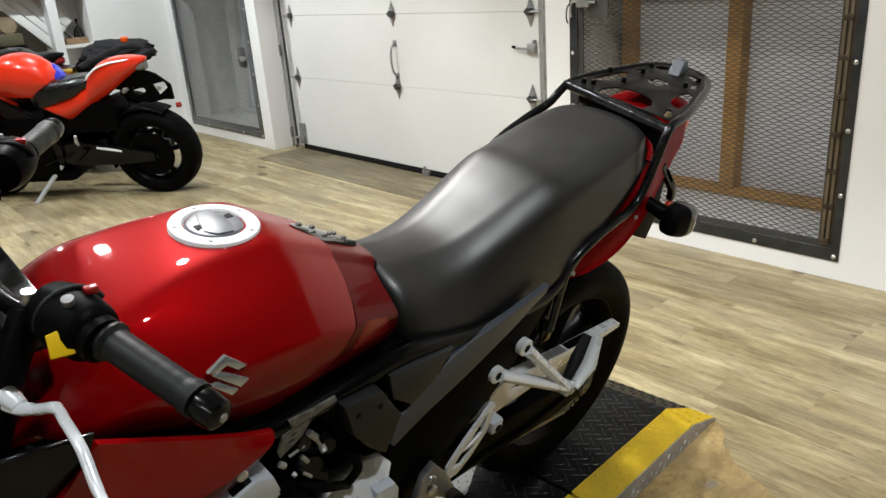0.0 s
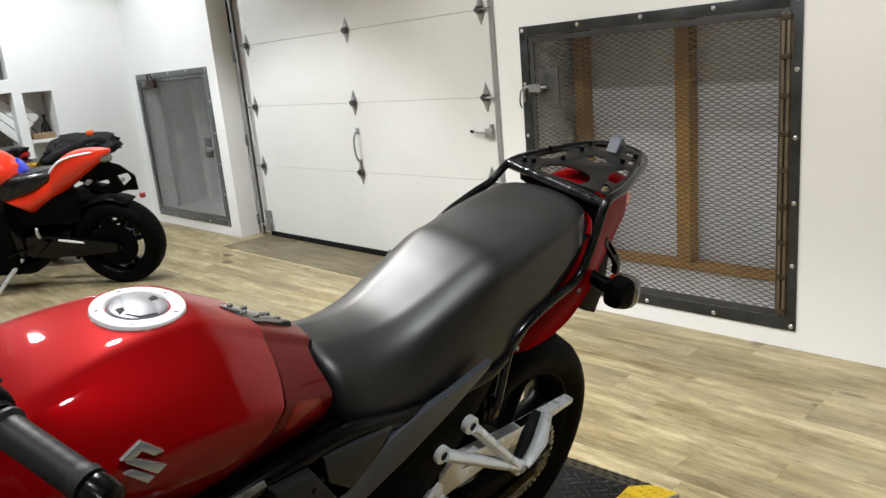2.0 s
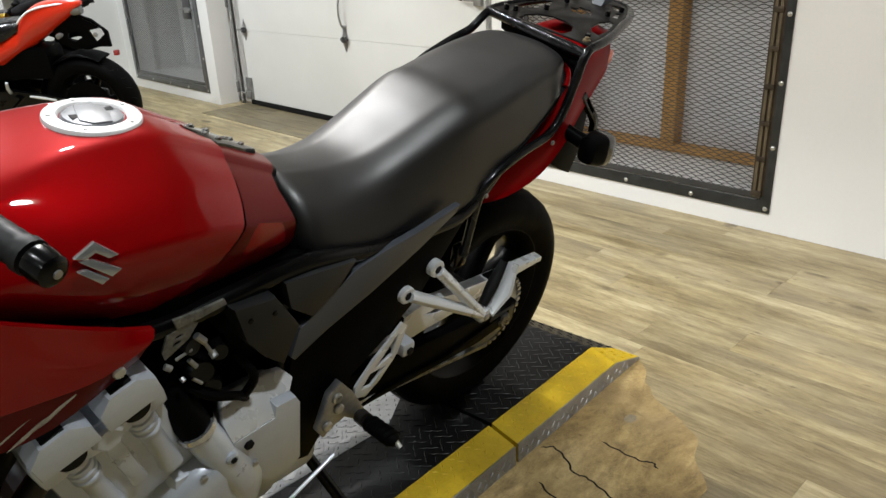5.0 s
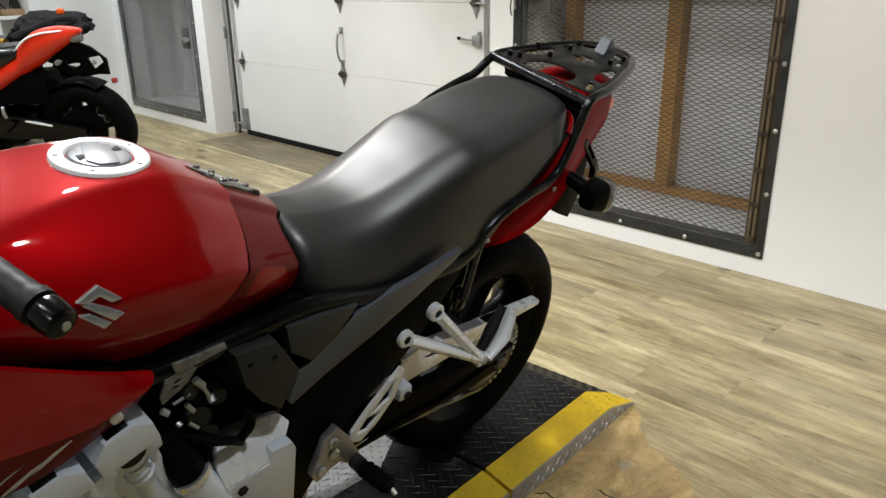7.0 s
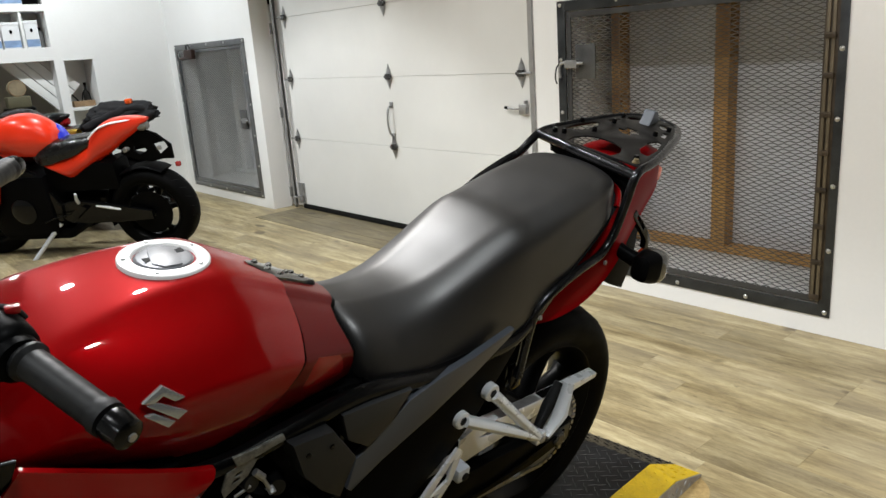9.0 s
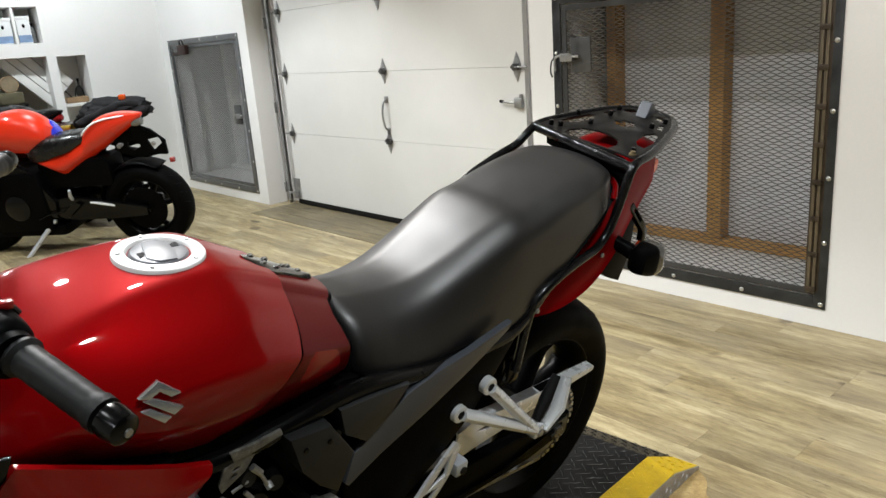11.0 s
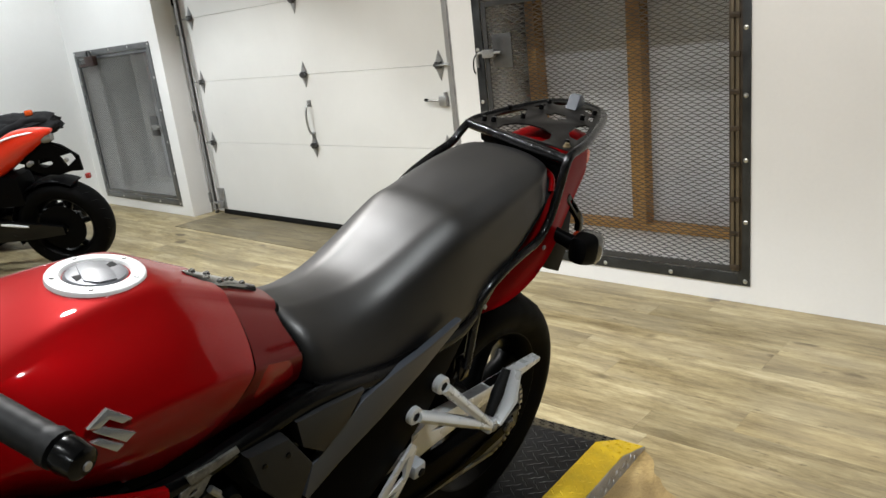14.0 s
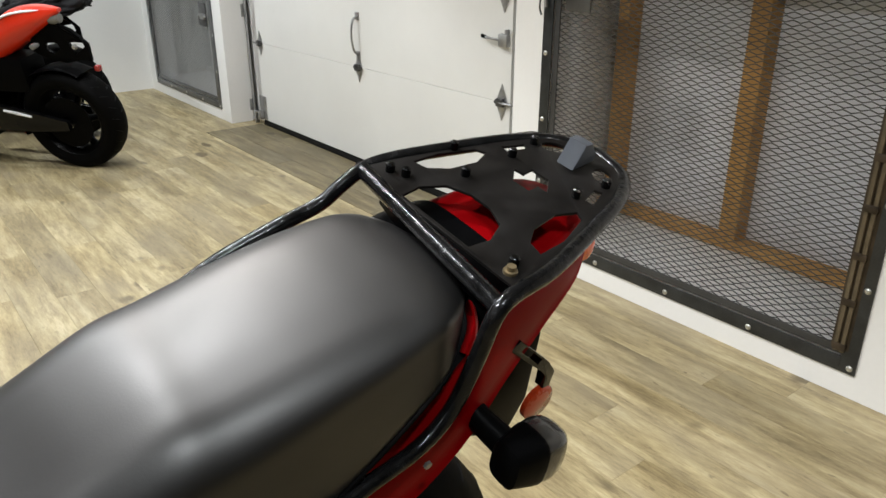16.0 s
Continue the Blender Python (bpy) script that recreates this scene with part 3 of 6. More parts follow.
def rail(y, s):
    """An upright roller track with its bracket angle."""
    track = structure(new("door_track"), "galvanised steel roller track beside the garage door", "door track")
    track.location = (3.455, y, 0)
    bm = bmesh.new()
    ring = [(-0.012, -0.02 * s), (-0.012, 0.016 * s), (0.012, 0.022 * s), (0.012, -0.02 * s), (0.010, -0.02 * s), (0.010, 0.019 * s), (-0.010, 0.013 * s), (-0.010, -0.02 * s)]
    skin(bm, [[(x, q, z) for x, q in ring] for z in (0.03, 1.0, 2.0, 2.5)])
    part("channel", bm, GALV, track)
    part("angle", box((0.0, 0.024 * s, 0.0), (0.035, 0.028 * s, 2.5)), GALV, track)
    for z in (0.10, 0.8, 1.5, 2.2):
        part("bracket", box((-0.03, 0.03 * s, z), (0.03, 0.034 * s, z + 0.09), 0.001), GALV, track)
        part("bolt", bolt_head((0.0, 0.034 * s, z + 0.045), (0, s, 0), 0.008, 0.006), BOLT, track)


rail(GY1 + 0.085, 1)
rail(GY0 - 0.085, -1)
structure(finish(box((3.54, 2.72, 0.0), (3.60, 5.97, CEIL)), "lobby_wall", WHITE_WALL), "plain wall behind the door", "wall")


# ---- caged openings ----


def expanded_sheet(w, h, pitch_y=0.050, pitch_z=0.0119, half=0.0019):
    """Expanded steel: wavy strands that meet at the knuckles of each diamond."""
    bm = bmesh.new()
    rows = int(h / pitch_z)
    cols = int(w / (pitch_y / 2))
    for r in range(rows + 1):
        z0 = r * pitch_z
        line = []
        for c in range(cols + 1):
            up = (c + r) % 2
            z = z0 + (0.5 * pitch_z - half if up else -0.5 * pitch_z + half) * 0.94
            line.append((c * pitch_y / 2, min(max(z, 0), h)))
        vs = []
        for (y, z) in line:
            vs.append([bm.verts.new((x, y, z + k)) for x, k in ((-0.0018, -half), (-0.0018, half), (0.0018, half * 0.6))])
        for a, b in zip(vs, vs[1:]):
            for i in range(3):
                j = (i + 1) % 3
                bm.faces.new((a[i], a[j], b[j], b[i]))
    return bm


SHEET = []


def cage(name, y0, y1, latch_y, hinge_y, label):
    """A steel flat-bar frame bolted to the wall, an expanded-metal leaf in it, a hinge tube, a hasp and a latch plate."""
    ob = structure(new(name), label, "caged window")
    ob.location = (WX, 0, 0)
    w = 0.052
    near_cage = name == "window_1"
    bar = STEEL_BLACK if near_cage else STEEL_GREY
    z0, z1 = PAN_Z0, PAN_Z1
    for lo, hi in (((-0.007, y0, z0), (-0.001, y0 + w, z1)), ((-0.007, y1 - w, z0), (-0.001, y1, z1)),
                   ((-0.007, y0 + w, z0), (-0.001, y1 - w, z0 + w)), ((-0.007, y0 + w, z1 - w), (-0.001, y1 - w, z1))):
        part("frame_bar", box(lo, hi, 0.0015), bar, ob)
    head = None
    spots = [(y, z) for y in (y0 + 0.02, y1 - 0.02) for z in np.linspace(z0 + 0.02, z1 - 0.02, 6)]
    spots += [(y, z) for z in (z0 + 0.02, z1 - 0.02) for y in np.linspace(y0 + 0.02, y1 - 0.02, 5)[1:-1]]
    for y, z in spots:
        b = part("bolt", turned([(0.0, -0.0125), (0.004, -0.0122), (0.009, -0.010), (0.011, -0.007), (0.011, -0.0068)], "X", 12), BOLT, ob) if head is None else new("bolt", head)
        head = b.data
        b.parent, b.location = ob, (0, y, z)
    # leaf of the cage
    fr = 0.028
    a0, a1, c0, c1 = y0 + w + 0.004, y1 - w - 0.004, z0 + w + 0.004, z1 - w - 0.004
    for lo, hi in (((0.0, a0, c0), (0.006, a0 + fr, c1)), ((0.0, a1 - fr, c0), (0.006, a1, c1)),
                   ((0.0, a0 + fr, c0), (0.006, a1 - fr, c0 + fr)), ((0.0, a0 + fr, c1 - fr), (0.006, a1 - fr, c1))):
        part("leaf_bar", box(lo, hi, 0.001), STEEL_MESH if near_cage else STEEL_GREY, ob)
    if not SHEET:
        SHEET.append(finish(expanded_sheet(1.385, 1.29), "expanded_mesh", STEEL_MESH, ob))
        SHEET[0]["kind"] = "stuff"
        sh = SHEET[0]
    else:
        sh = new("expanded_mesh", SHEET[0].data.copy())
        sh.data.materials[0] = BRIGHTENED_MESH
        sh["kind"] = "stuff"
        sh.parent = ob
    sh.location = (0.010, a0 + 0.004, c0 + 0.004)
    s = -1 if hinge_y < latch_y else 1
    if near_cage:
        # two worn flat bars side by side, joined by rusty welds at even steps
        for y in (hinge_y - 0.017, hinge_y + 0.005):
            part("hinge_bar", box((-0.016, y, c0 + 0.012), (-0.007, y + 0.013, c1 - 0.012), 0.002), HINGE_STEEL, ob, "worn brown hinge bar")
        for k in range(9):
            zk = c0 + 0.03 + k * (c1 - c0 - 0.06) / 8
            part("weld", box((-0.020, hinge_y - 0.022, zk - 0.012), (-0.006, hinge_y + 0.022, zk + 0.012), 0.005), RUST_HINGE, ob, "rusty weld")
        part("hinge_leaf", box((-0.0075, hinge_y - 0.028, c0 + 0.02), (-0.0005, hinge_y + 0.028, c1 - 0.02), 0.001), RUST_HINGE, ob, "worn hinge leaf")
    else:
        for k in range(3):
            q0 = c0 + 0.10 + k * 0.42
            part("hinge_knuckle", tube([(-0.012, hinge_y, q0), (-0.012, hinge_y, q0 + 0.26)], 0.009, 10), GALV, ob, "worn hinge tube")
    zl = 1.165 if name == "window_1" else 0.77
    d = -1 if s < 0 else 1
    part("latch_plate", box((0.001, min(latch_y, latch_y + d * 0.125), zl - 0.068), (0.008, max(latch_y, latch_y + d * 0.125), zl + 0.105), 0.001), LATCH, ob, "dark steel latch plate")
    bm = box((-0.03, latch_y - 0.03, zl - 0.012), (-0.006, latch_y + 0.05, zl + 0.03), 0.004)
    tube(spline([(-0.022, latch_y - 0.07, zl + 0.012), (-0.022, latch_y, zl + 0.012), (-0.022, latch_y + 0.08, zl + 0.012), (-0.022, latch_y + 0.085, zl - 0.06)], 4), 0.008, 8, bm)
    part("slide_bolt", bm, GALV, ob, "galvanised slide bolt")
    return ob


cage("window_1", *PAN_R, PAN_R[1] - 0.11, PAN_R[0] + 0.062, "black steel framed cage of expanded metal over a recess")
cage("window_2", *PAN_L, PAN_L[0] + 0.14, PAN_L[1] - 0.062, "far steel framed cage of expanded metal with latch plate")
strap = tagged(finish(tube(spline([(3.275, 2.575, 1.177), (3.268, 2.592, 1.155), (3.268, 2.60, 1.105), (3.275, 2.595, 1.075)], 5), 0.004, 8), "latch_pin", STEEL_BLACK), "black pin hanging from the cage latch", "latch pin")
lump = thing("padlock", pose(3.285, 7.19, 1.39), "dark rusty padlock hooked on the far cage", "padlock")
part("lock_body", box((-0.05, -0.13, -0.045), (-0.006, 0.05, 0.045), 0.012), LOCK_RUST, lump)
part("lock_arm", tube(spline([(-0.022, 0.04, -0.02), (-0.022, 0.14, -0.035), (-0.022, 0.22, -0.03)], 4), [0.020, 0.020, 0.019, 0.018, 0.017, 0.016, 0.015, 0.013, 0.010], 8), LOCK_RUST, lump)
part("shackle", tube(spline([(-0.020, -0.05, 0.03), (-0.024, -0.03, 0.085), (-0.024, 0.02, 0.085), (-0.020, 0.03, 0.03)], 5), 0.008, 8), STEEL_BLACK, lump)


def recess(y0, y1, studs, sill, timber):
    """The boarded hollow behind a cage: back board, framing timber, ledge."""
    r = structure(new("recess"), "boarded hollow with framing studs behind the cage", "recess")
    x0, x1 = WX + WT, 3.90
    for nm, lo, hi, mat in (("back_board", (x1, y0 - 0.15, 0.0), (x1 + 0.02, y1 + 0.15, 1.75), BACK_BOARD), ("side_board", (x0, y0 - 0.1, 0.0), (x1, y0 - 0.08, 1.75), SHELF_WHITE),
                            ("side_board", (x0, y1 + 0.08, 0.0), (x1, y1 + 0.1, 1.75), SHELF_WHITE), ("top_board", (x0, y0 - 0.1, 1.73), (x1, y1 + 0.1, 1.75), SHELF_WHITE),
                            ("ledge", (x0, y0 - 0.08, 0.02), (x1, y1 + 0.08, 0.125), SHELF_WHITE)):
        part(nm, box(lo, hi, 0.001), mat, r)
    for y, wd in studs:
        part("stud", box((x1 - 0.095, y, sill + 0.04), (x1 - 0.002, y + wd, 1.728), 0.003), timber, r, "framing stud")
    part("sill_rail", box((x1 - 0.095, y0 - 0.078, sill), (x1 - 0.002, y1 + 0.078, sill + 0.038), 0.003), timber, r, "bottom rail")


recess(*PAN_R, ((1.915, 0.08), (2.575, 0.06)), 0.128, STUD)
recess(*PAN_L, ((7.40, 0.09),), 0.128, SHELF_WHITE)


# ---- lift deck ----
LIFT = pose(1.347, 0.950, 0, 0, 0, 4.0)   # lower outer corner at the joint between deck and ramp


def tread(bm, x0, x1, y0, y1, height, wid=0.006, long=0.028, pitch=0.030):
    """Raised diamond-plate bars, alternately slanted, on a surface z = height(x, y)."""
    r = 0
    y = y0 + pitch / 2
    while y < y1:
        x, c = x0 + pitch / 2 + (pitch / 2 if r % 2 else 0), 0
        while x < x1:
            a = radians(45 if (r + c) % 2 else -45)
            ux, uy = math.cos(a) * long / 2, math.sin(a) * long / 2
            vx, vy = -math.sin(a) * wid / 2, math.cos(a) * wid / 2
            z = height(x, y)
            pts = [(x - ux, y - uy), (x + vx, y + vy), (x + ux, y + uy), (x - vx, y - vy)]
            lo = [bm.verts.new((px, py, height(px, py))) for px, py in pts]
            top = [bm.verts.new((x + (px - x) * 0.45, y + (py - y) * 0.45, z + 0.0014)) for px, py in pts]
            for i in range(4):
                j = (i + 1) % 4
                bm.faces.new((lo[i], lo[j], top[j], top[i]))
            bm.faces.new(top)
            x += pitch
            c += 1
        y += pitch * 0.62
        r += 1


lift = thing("lift_deck", LIFT, "black diamond-plate motorcycle lift deck with yellow edges, lowered", "lift")
DECK_W, DECK_Z, EDGE_Z, STRIPE = 0.66, 0.086, 0.060, 0.082


def deck_height(x, y):
    z = DECK_Z
    edge = min(y, DECK_W - y)
    if edge < STRIPE:
        z = EDGE_Z + (DECK_Z - EDGE_Z) * max(edge, 0) / STRIPE
    if x > 0.50:
        z -= (x - 0.50) / 0.152 * (z - 0.012)
    return z


def deck_slab(x0, x1, y0, y1, nx, mat, name, label=""):
    bm = bmesh.new()
    xs = sorted({x0, x1, *[v for v in (0.50,) if x0 < v < x1]} | set(np.linspace(x0, x1, nx).tolist()))
    ring = lambda x: [(x, y0, 0.004), (x, y0, deck_height(x, y0)), (x, y1, deck_height(x, y1)), (x, y1, 0.004)]
    skin(bm, [ring(x) for x in xs])
    return part(name, bm, mat, lift, label, 20)


for nm, x0, x1 in (("ramp", 0.006, 0.652), ("deck", -1.80, -0.006)):
    n = 14 if nm == "ramp" else 6
    deck_slab(x0, x1, STRIPE + 0.001, DECK_W - STRIPE - 0.001, n, DECK, nm + "_plate")
    deck_slab(x0, x1, 0.0, STRIPE, n, YELLOW, nm + "_edge", "yellow painted edge")
    deck_slab(x0, x1, DECK_W - STRIPE, DECK_W, n, YELLOW, nm + "_edge", "yellow painted edge")
    bm = bmesh.new()
    tread(bm, x0, x1, STRIPE, DECK_W - STRIPE, deck_height)
    part(nm + "_tread", bm, DECK, lift)["kind"] = "stuff"
    bm = bmesh.new()
    tread(bm, x0 + 0.01, x1 - 0.01, 0.004, STRIPE, deck_height)
    part(nm + "_edge_tread", bm, YELLOW, lift)["kind"] = "stuff"
# bare flank plate along the outer side
for x0, x1 in ((0.006, 0.652), (-1.80, -0.006)):
    bm = bmesh.new()
    skin(bm, [[(x, -0.004, 0.003), (x, -0.004, deck_height(x, 0) - 0.001), (x, -0.0005, deck_height(x, 0) - 0.001), (x, -0.0005, 0.003)] for x in np.linspace(x0, x1, 10)])
    part("flank_plate", bm, DECK_BARE, lift, "bare diamond-plate flank")
    bm = bmesh.new()
    for i in range(int((x1 - x0) / 0.024)):
        for k in range(3):
            x, z = x0 + 0.014 + i * 0.024, 0.014 + k * 0.018
            if z + 0.01 < deck_height(x, 0):
                s = 0.008 if (i + k) % 2 else -0.008
                q = [(x - s, z - 0.008), (x + 0.003, z), (x + s, z + 0.008), (x - 0.003, z)]
                a = [bm.verts.new((u, -0.004, w)) for u, w in q]
                t = bm.verts.new((x, -0.0075, z))
                for j in range(4):
                    bm.faces.new((a[j], a[(j + 1) % 4], t))
    part("flank_tread", bm, DECK_BARE, lift)["kind"] = "stuff"
part("bare_patch", plate([(-0.62, 0.315), (-0.17, 0.288), (-0.06, 0.352), (-0.03, 0.42), (-0.62, 0.46)], 0.0008, lambda a, b, d: (a, b, DECK_Z + 0.0004 + d)), DECK_BARE, lift, "worn bare metal patch of the deck")
bm = bmesh.new()
tread(bm, -0.61, -0.15, 0.310, 0.45, lambda x, y: DECK_Z + 0.0012)
part("bare_tread", bm, DECK_BARE, lift)["kind"] = "stuff"

# ---- the motorcycle on the lift ----
# In its own frame: x rearwards from the rear axle, y to its right, z up from the deck.
bike = thing("motorcycle", pose(1.401, 1.258, 0.09, 14.0, 0, 2.3), "deep red motorcycle, black seat and rear rack, leaning on lift deck", "motorcycle")


def interp(x, xs, ys):
    return float(np.interp(x, xs, ys))


def smooth_interp(x, xs, ys):
    """A smooth curve through the rows (Catmull-Rom in x)."""
    i = max(0, min(len(xs) - 2, int(np.searchsorted(xs, x)) - 1))
    x0, x1 = xs[i], xs[i + 1]
    t = min(max((x - x0) / (x1 - x0), 0), 1)
    y0, y1 = ys[i], ys[i + 1]
    m0 = (y1 - ys[i - 1]) / (x1 - xs[i - 1]) if i > 0 else (y1 - y0) / (x1 - x0)
    m1 = (ys[i + 2] - y0) / (xs[i + 2] - x0) if i < len(xs) - 2 else (y1 - y0) / (x1 - x0)
    h = x1 - x0
    return (2 * t ** 3 - 3 * t ** 2 + 1) * y0 + (t ** 3 - 2 * t ** 2 + t) * h * m0 + (3 * t ** 2 - 2 * t ** 3) * y1 + (t ** 3 - t ** 2) * h * m1


# tank: station, top z, crease (y, z), widest (y, z), bottom (y, z)
TANK = [
    (-1.24, 0.885, 0.045, 0.872, 0.075, 0.845, 0.065, 0.82),
    (-1.16, 0.945, 0.104, 0.929, 0.152, 0.872, 0.122, 0.825),
    (-1.095, 0.974, 0.114, 0.962, 0.172, 0.884, 0.140, 0.810),
    (-1.04, 0.988, 0.111, 0.972, 0.182, 0.888, 0.148, 0.796),
    (-0.98, 0.996, 0.105, 0.977, 0.189, 0.888, 0.150, 0.778),
    (-0.90, 0.998, 0.096, 0.980, 0.191, 0.886, 0.148, 0.762),
    (-0.855, 0.993, 0.089, 0.980, 0.189, 0.880, 0.146, 0.760),
    (-0.82, 0.978, 0.082, 0.965, 0.184, 0.874, 0.144, 0.761),
    (-0.78, 0.957, 0.076, 0.943, 0.177, 0.862, 0.142, 0.762),
    (-0.70, 0.915, 0.068, 0.901, 0.153, 0.834, 0.136, 0.766),
    (-0.64, 0.882, 0.062, 0.869, 0.138, 0.813, 0.125, 0.770),
    (-0.60, 0.860, 0.056, 0.848, 0.128, 0.800, 0.118, 0.772),
]
TX = [r[0] for r in TANK]
HALF = 36


def tank_half(x):
    """Points of the half section from the top centre to the lower edge, right side."""
    v = [smooth_interp(x, TX, [r[i] for r in TANK]) for i in range(1, 8)]
    zt, cy, cz, my, mz, by, bz = v
    ctrl = [(0, zt), (cy * 0.50, zt - 0.0015), (cy * 0.78, zt * 0.72 + cz * 0.28), (cy * 0.96, cz + (zt - cz) * 0.14), (cy + 0.004, cz - 0.003), (cy + (my - cy) * 0.30, cz + (mz - cz) * 0.205), (cy + (my - cy) * 0.62, cz + (mz - cz) * 0.47),
            (cy + (my - cy) * 0.88, cz + (mz - cz) * 0.76), (my, mz), (my - 0.20 * (my - by) - 0.001, (mz + bz) / 2), (by, bz)]
    pts = spline([(0, a, b) for a, b in ctrl], 8)
    ks = np.linspace(0, len(pts) - 1, HALF)
    out = []
    for k in ks:
        i = int(k)
        f = k - i
        q = pts[i] if i + 1 >= len(pts) else pts[i].lerp(pts[i + 1], f)
        out.append(Vector((x, q.y, q.z)))
    return out


def tank_point(x, j, side, sink=0.0):
    q = tank_half(x)[j]
    if sink:
        mid = Vector((x, 0, 0.80))
        q = q + (mid - q).normalized() * sink
    return Vector((q.x, q.y * side, q.z))


def seam_at(j):
    """Where the seam line, given by height, crosses point j of the section."""
    x = -0.78
    for _ in range(12):
        x = 0.5 * x + 0.5 * smooth_interp(tank_half(x)[j].z, (0.74, 0.765, 0.80, 0.84, 0.88, 0.92, 0.96), (-0.965, -0.918, -0.862, -0.812, -0.776, -0.750, -0.732))
    return x


SEAM = [seam_at(j) for j in range(HALF)]


def tank_skin(x_from, x_to, n, sink=0.0):
    """A grid of the tank's skin between two lines, each given for every point round the section."""
    bm = bmesh.new()
    rings = []
    for i in range(n + 1):
        ring = []
        for j, side in [(j, -1) for j in range(HALF - 1, 0, -1)] + [(j, 1) for j in range(HALF)]:
            x = x_from[j] + (x_to[j] - x_from[j]) * i / n
            ring.append(tank_point(x, j, side, sink))
        rings.append(ring)
    skin(bm, rings, closed=False)
    return bm


front = [-1.24] * HALF
rear = [interp(j / (HALF - 1), (0, 0.3, 0.55, 0.8, 1), (-0.628, -0.650, -0.668, -0.664, -0.660)) for j in range(HALF)]
part("tank_shell", tank_skin(front, [s - 0.0015 for s in SEAM], 40), RED_PAINT, bike, "deep red gloss fuel tank", 30)
part("tank_rear_cover", tank_skin([s + 0.0015 + 0.010 * (j / (HALF - 1)) ** 2 for j, s in enumerate(SEAM)], rear, 22, 0.006), RED_DARKENED, bike, "gloss red rear tank cover, darkened for its dark reflections", 30)
part("tank_core", tank_skin([x + 0.01 for x in front], [x + 0.012 for x in rear], 24, 0.014), BLACK_PLASTIC, bike)
# facet low on each side of the rear cover, its lower edge standing out a little
# its brighter red stands for a reflection in the cover
for side in (-1, 1):
    def on_cover(a, b, out):
        half = tank_half(a)
        q = Vector((a, interp(-b, [-h.z for h in half], [h.y for h in half]), b))
        q += (Vector((a, 0, 0.80)) - q).normalized() * (0.006 - out)
        return (q.x, side * q.y, q.z)

    bm, rings = bmesh.new(), []
    for u in np.linspace(0, 1, 9).tolist():
        top = (-0.760 + 0.074 * u, 0.864 - 0.034 * u)
        low = (-0.786 + 0.108 * u, 0.812 - 0.026 * u)
        line = [(top[0] + (low[0] - top[0]) * v, top[1] + (low[1] - top[1]) * v, v) for v in np.linspace(0, 1, 7).tolist()]
        edge = min(1.0, 6 * u, 6 * (1 - u))
        rings.append([on_cover(a, b, -0.001 + edge * (0.0015 + 0.0045 * min(v, 6 * (1 - v)))) for a, b, v in line] + [on_cover(a, b, -0.004) for a, b, v in reversed(line)])
    skin(bm, rings)
    part("cover_facet", bm, RED_PAINT, bike, "facet of the tank cover, brighter red for a reflection", 35)
# filler cap: bolted ring, lid and key flap
CAP = Matrix.Translation((-0.905, 0.0, 0.9940)) @ Matrix.Rotation(radians(3.0), 4, "Y")


part("filler_ring", placed(turned([(0.042, 0.0005), (0.044, 0.0055), (0.046, 0.007), (0.059, 0.0065), (0.0622, 0.0055), (0.0635, 0.0035), (0.0635, -0.010), (0.042, -0.010)], "Z", 48, closed=True), CAP), RING_WHITE, bike, "pale anodised filler ring")
cap = part("filler_cap", placed(turned([(0.0, 0.0075), (0.030, 0.0075), (0.038, 0.006), (0.0415, 0.002), (0.0415, -0.008)], "Z", 40), CAP), CAP_GREY, bike, "grey metal filler cap")
bm = plate([(-0.026, -0.018), (-0.014, -0.034), (0.010, -0.036), (0.018, -0.014), (0.020, 0.014), (0.012, 0.034), (-0.010, 0.035), (-0.018, 0.012)], 0.0022, lambda a, b, d: (a, b, 0.0066 + d), bevel=0.0008)
part("key_flap", placed(bm, CAP), CAP_GREY, cap, "grey key flap")
for x, y, a in ((-0.026, -0.005, 10), (0.026, 0.009, -170)):
    part("flap_gap", placed(plate([(-0.007, -0.006), (0.008, -0.002), (0.008, 0.006), (-0.004, 0.008)], 0.0012, lambda p, q, d: (p, q, d)), CAP @ Matrix.Translation((x, y, 0.0070)) @ Matrix.Rotation(radians(a), 4, "Z")), SEAL, cap, "dark notch beside the flap")
for k in range(5):
    a = radians(72 * k + 20)
    part("ring_bolt", placed(tube([(0.054 * math.cos(a), 0.054 * math.sin(a), 0.0055), (0.054 * math.cos(a), 0.054 * math.sin(a), 0.0085)], 0.0032, 8), CAP), GALV, bike)
# pad with chrome studs on the tank's spine
pad_rows = [(-0.775, 0.008), (-0.76, 0.026), (-0.735, 0.032), (-0.71, 0.022), (-0.685, 0.018), (-0.662, 0.012), (-0.648, 0.005)]
bm = bmesh.new()
rings = []
for x, w in pad_rows:
    zt = smooth_interp(x, TX, [r[1] for r in TANK])
    rings.append([(x, -w, zt - 0.010), (x, -w, zt - 0.002), (x, -w * 0.6, zt + 0.0015), (x, 0, zt + 0.0025), (x, w * 0.6, zt + 0.0015), (x, w, zt - 0.002), (x, w, zt - 0.010)])
skin(bm, rings)
pad = part("tank_pad", bm, PAD, bike, "smoky resin tank pad with chrome studs", 50)
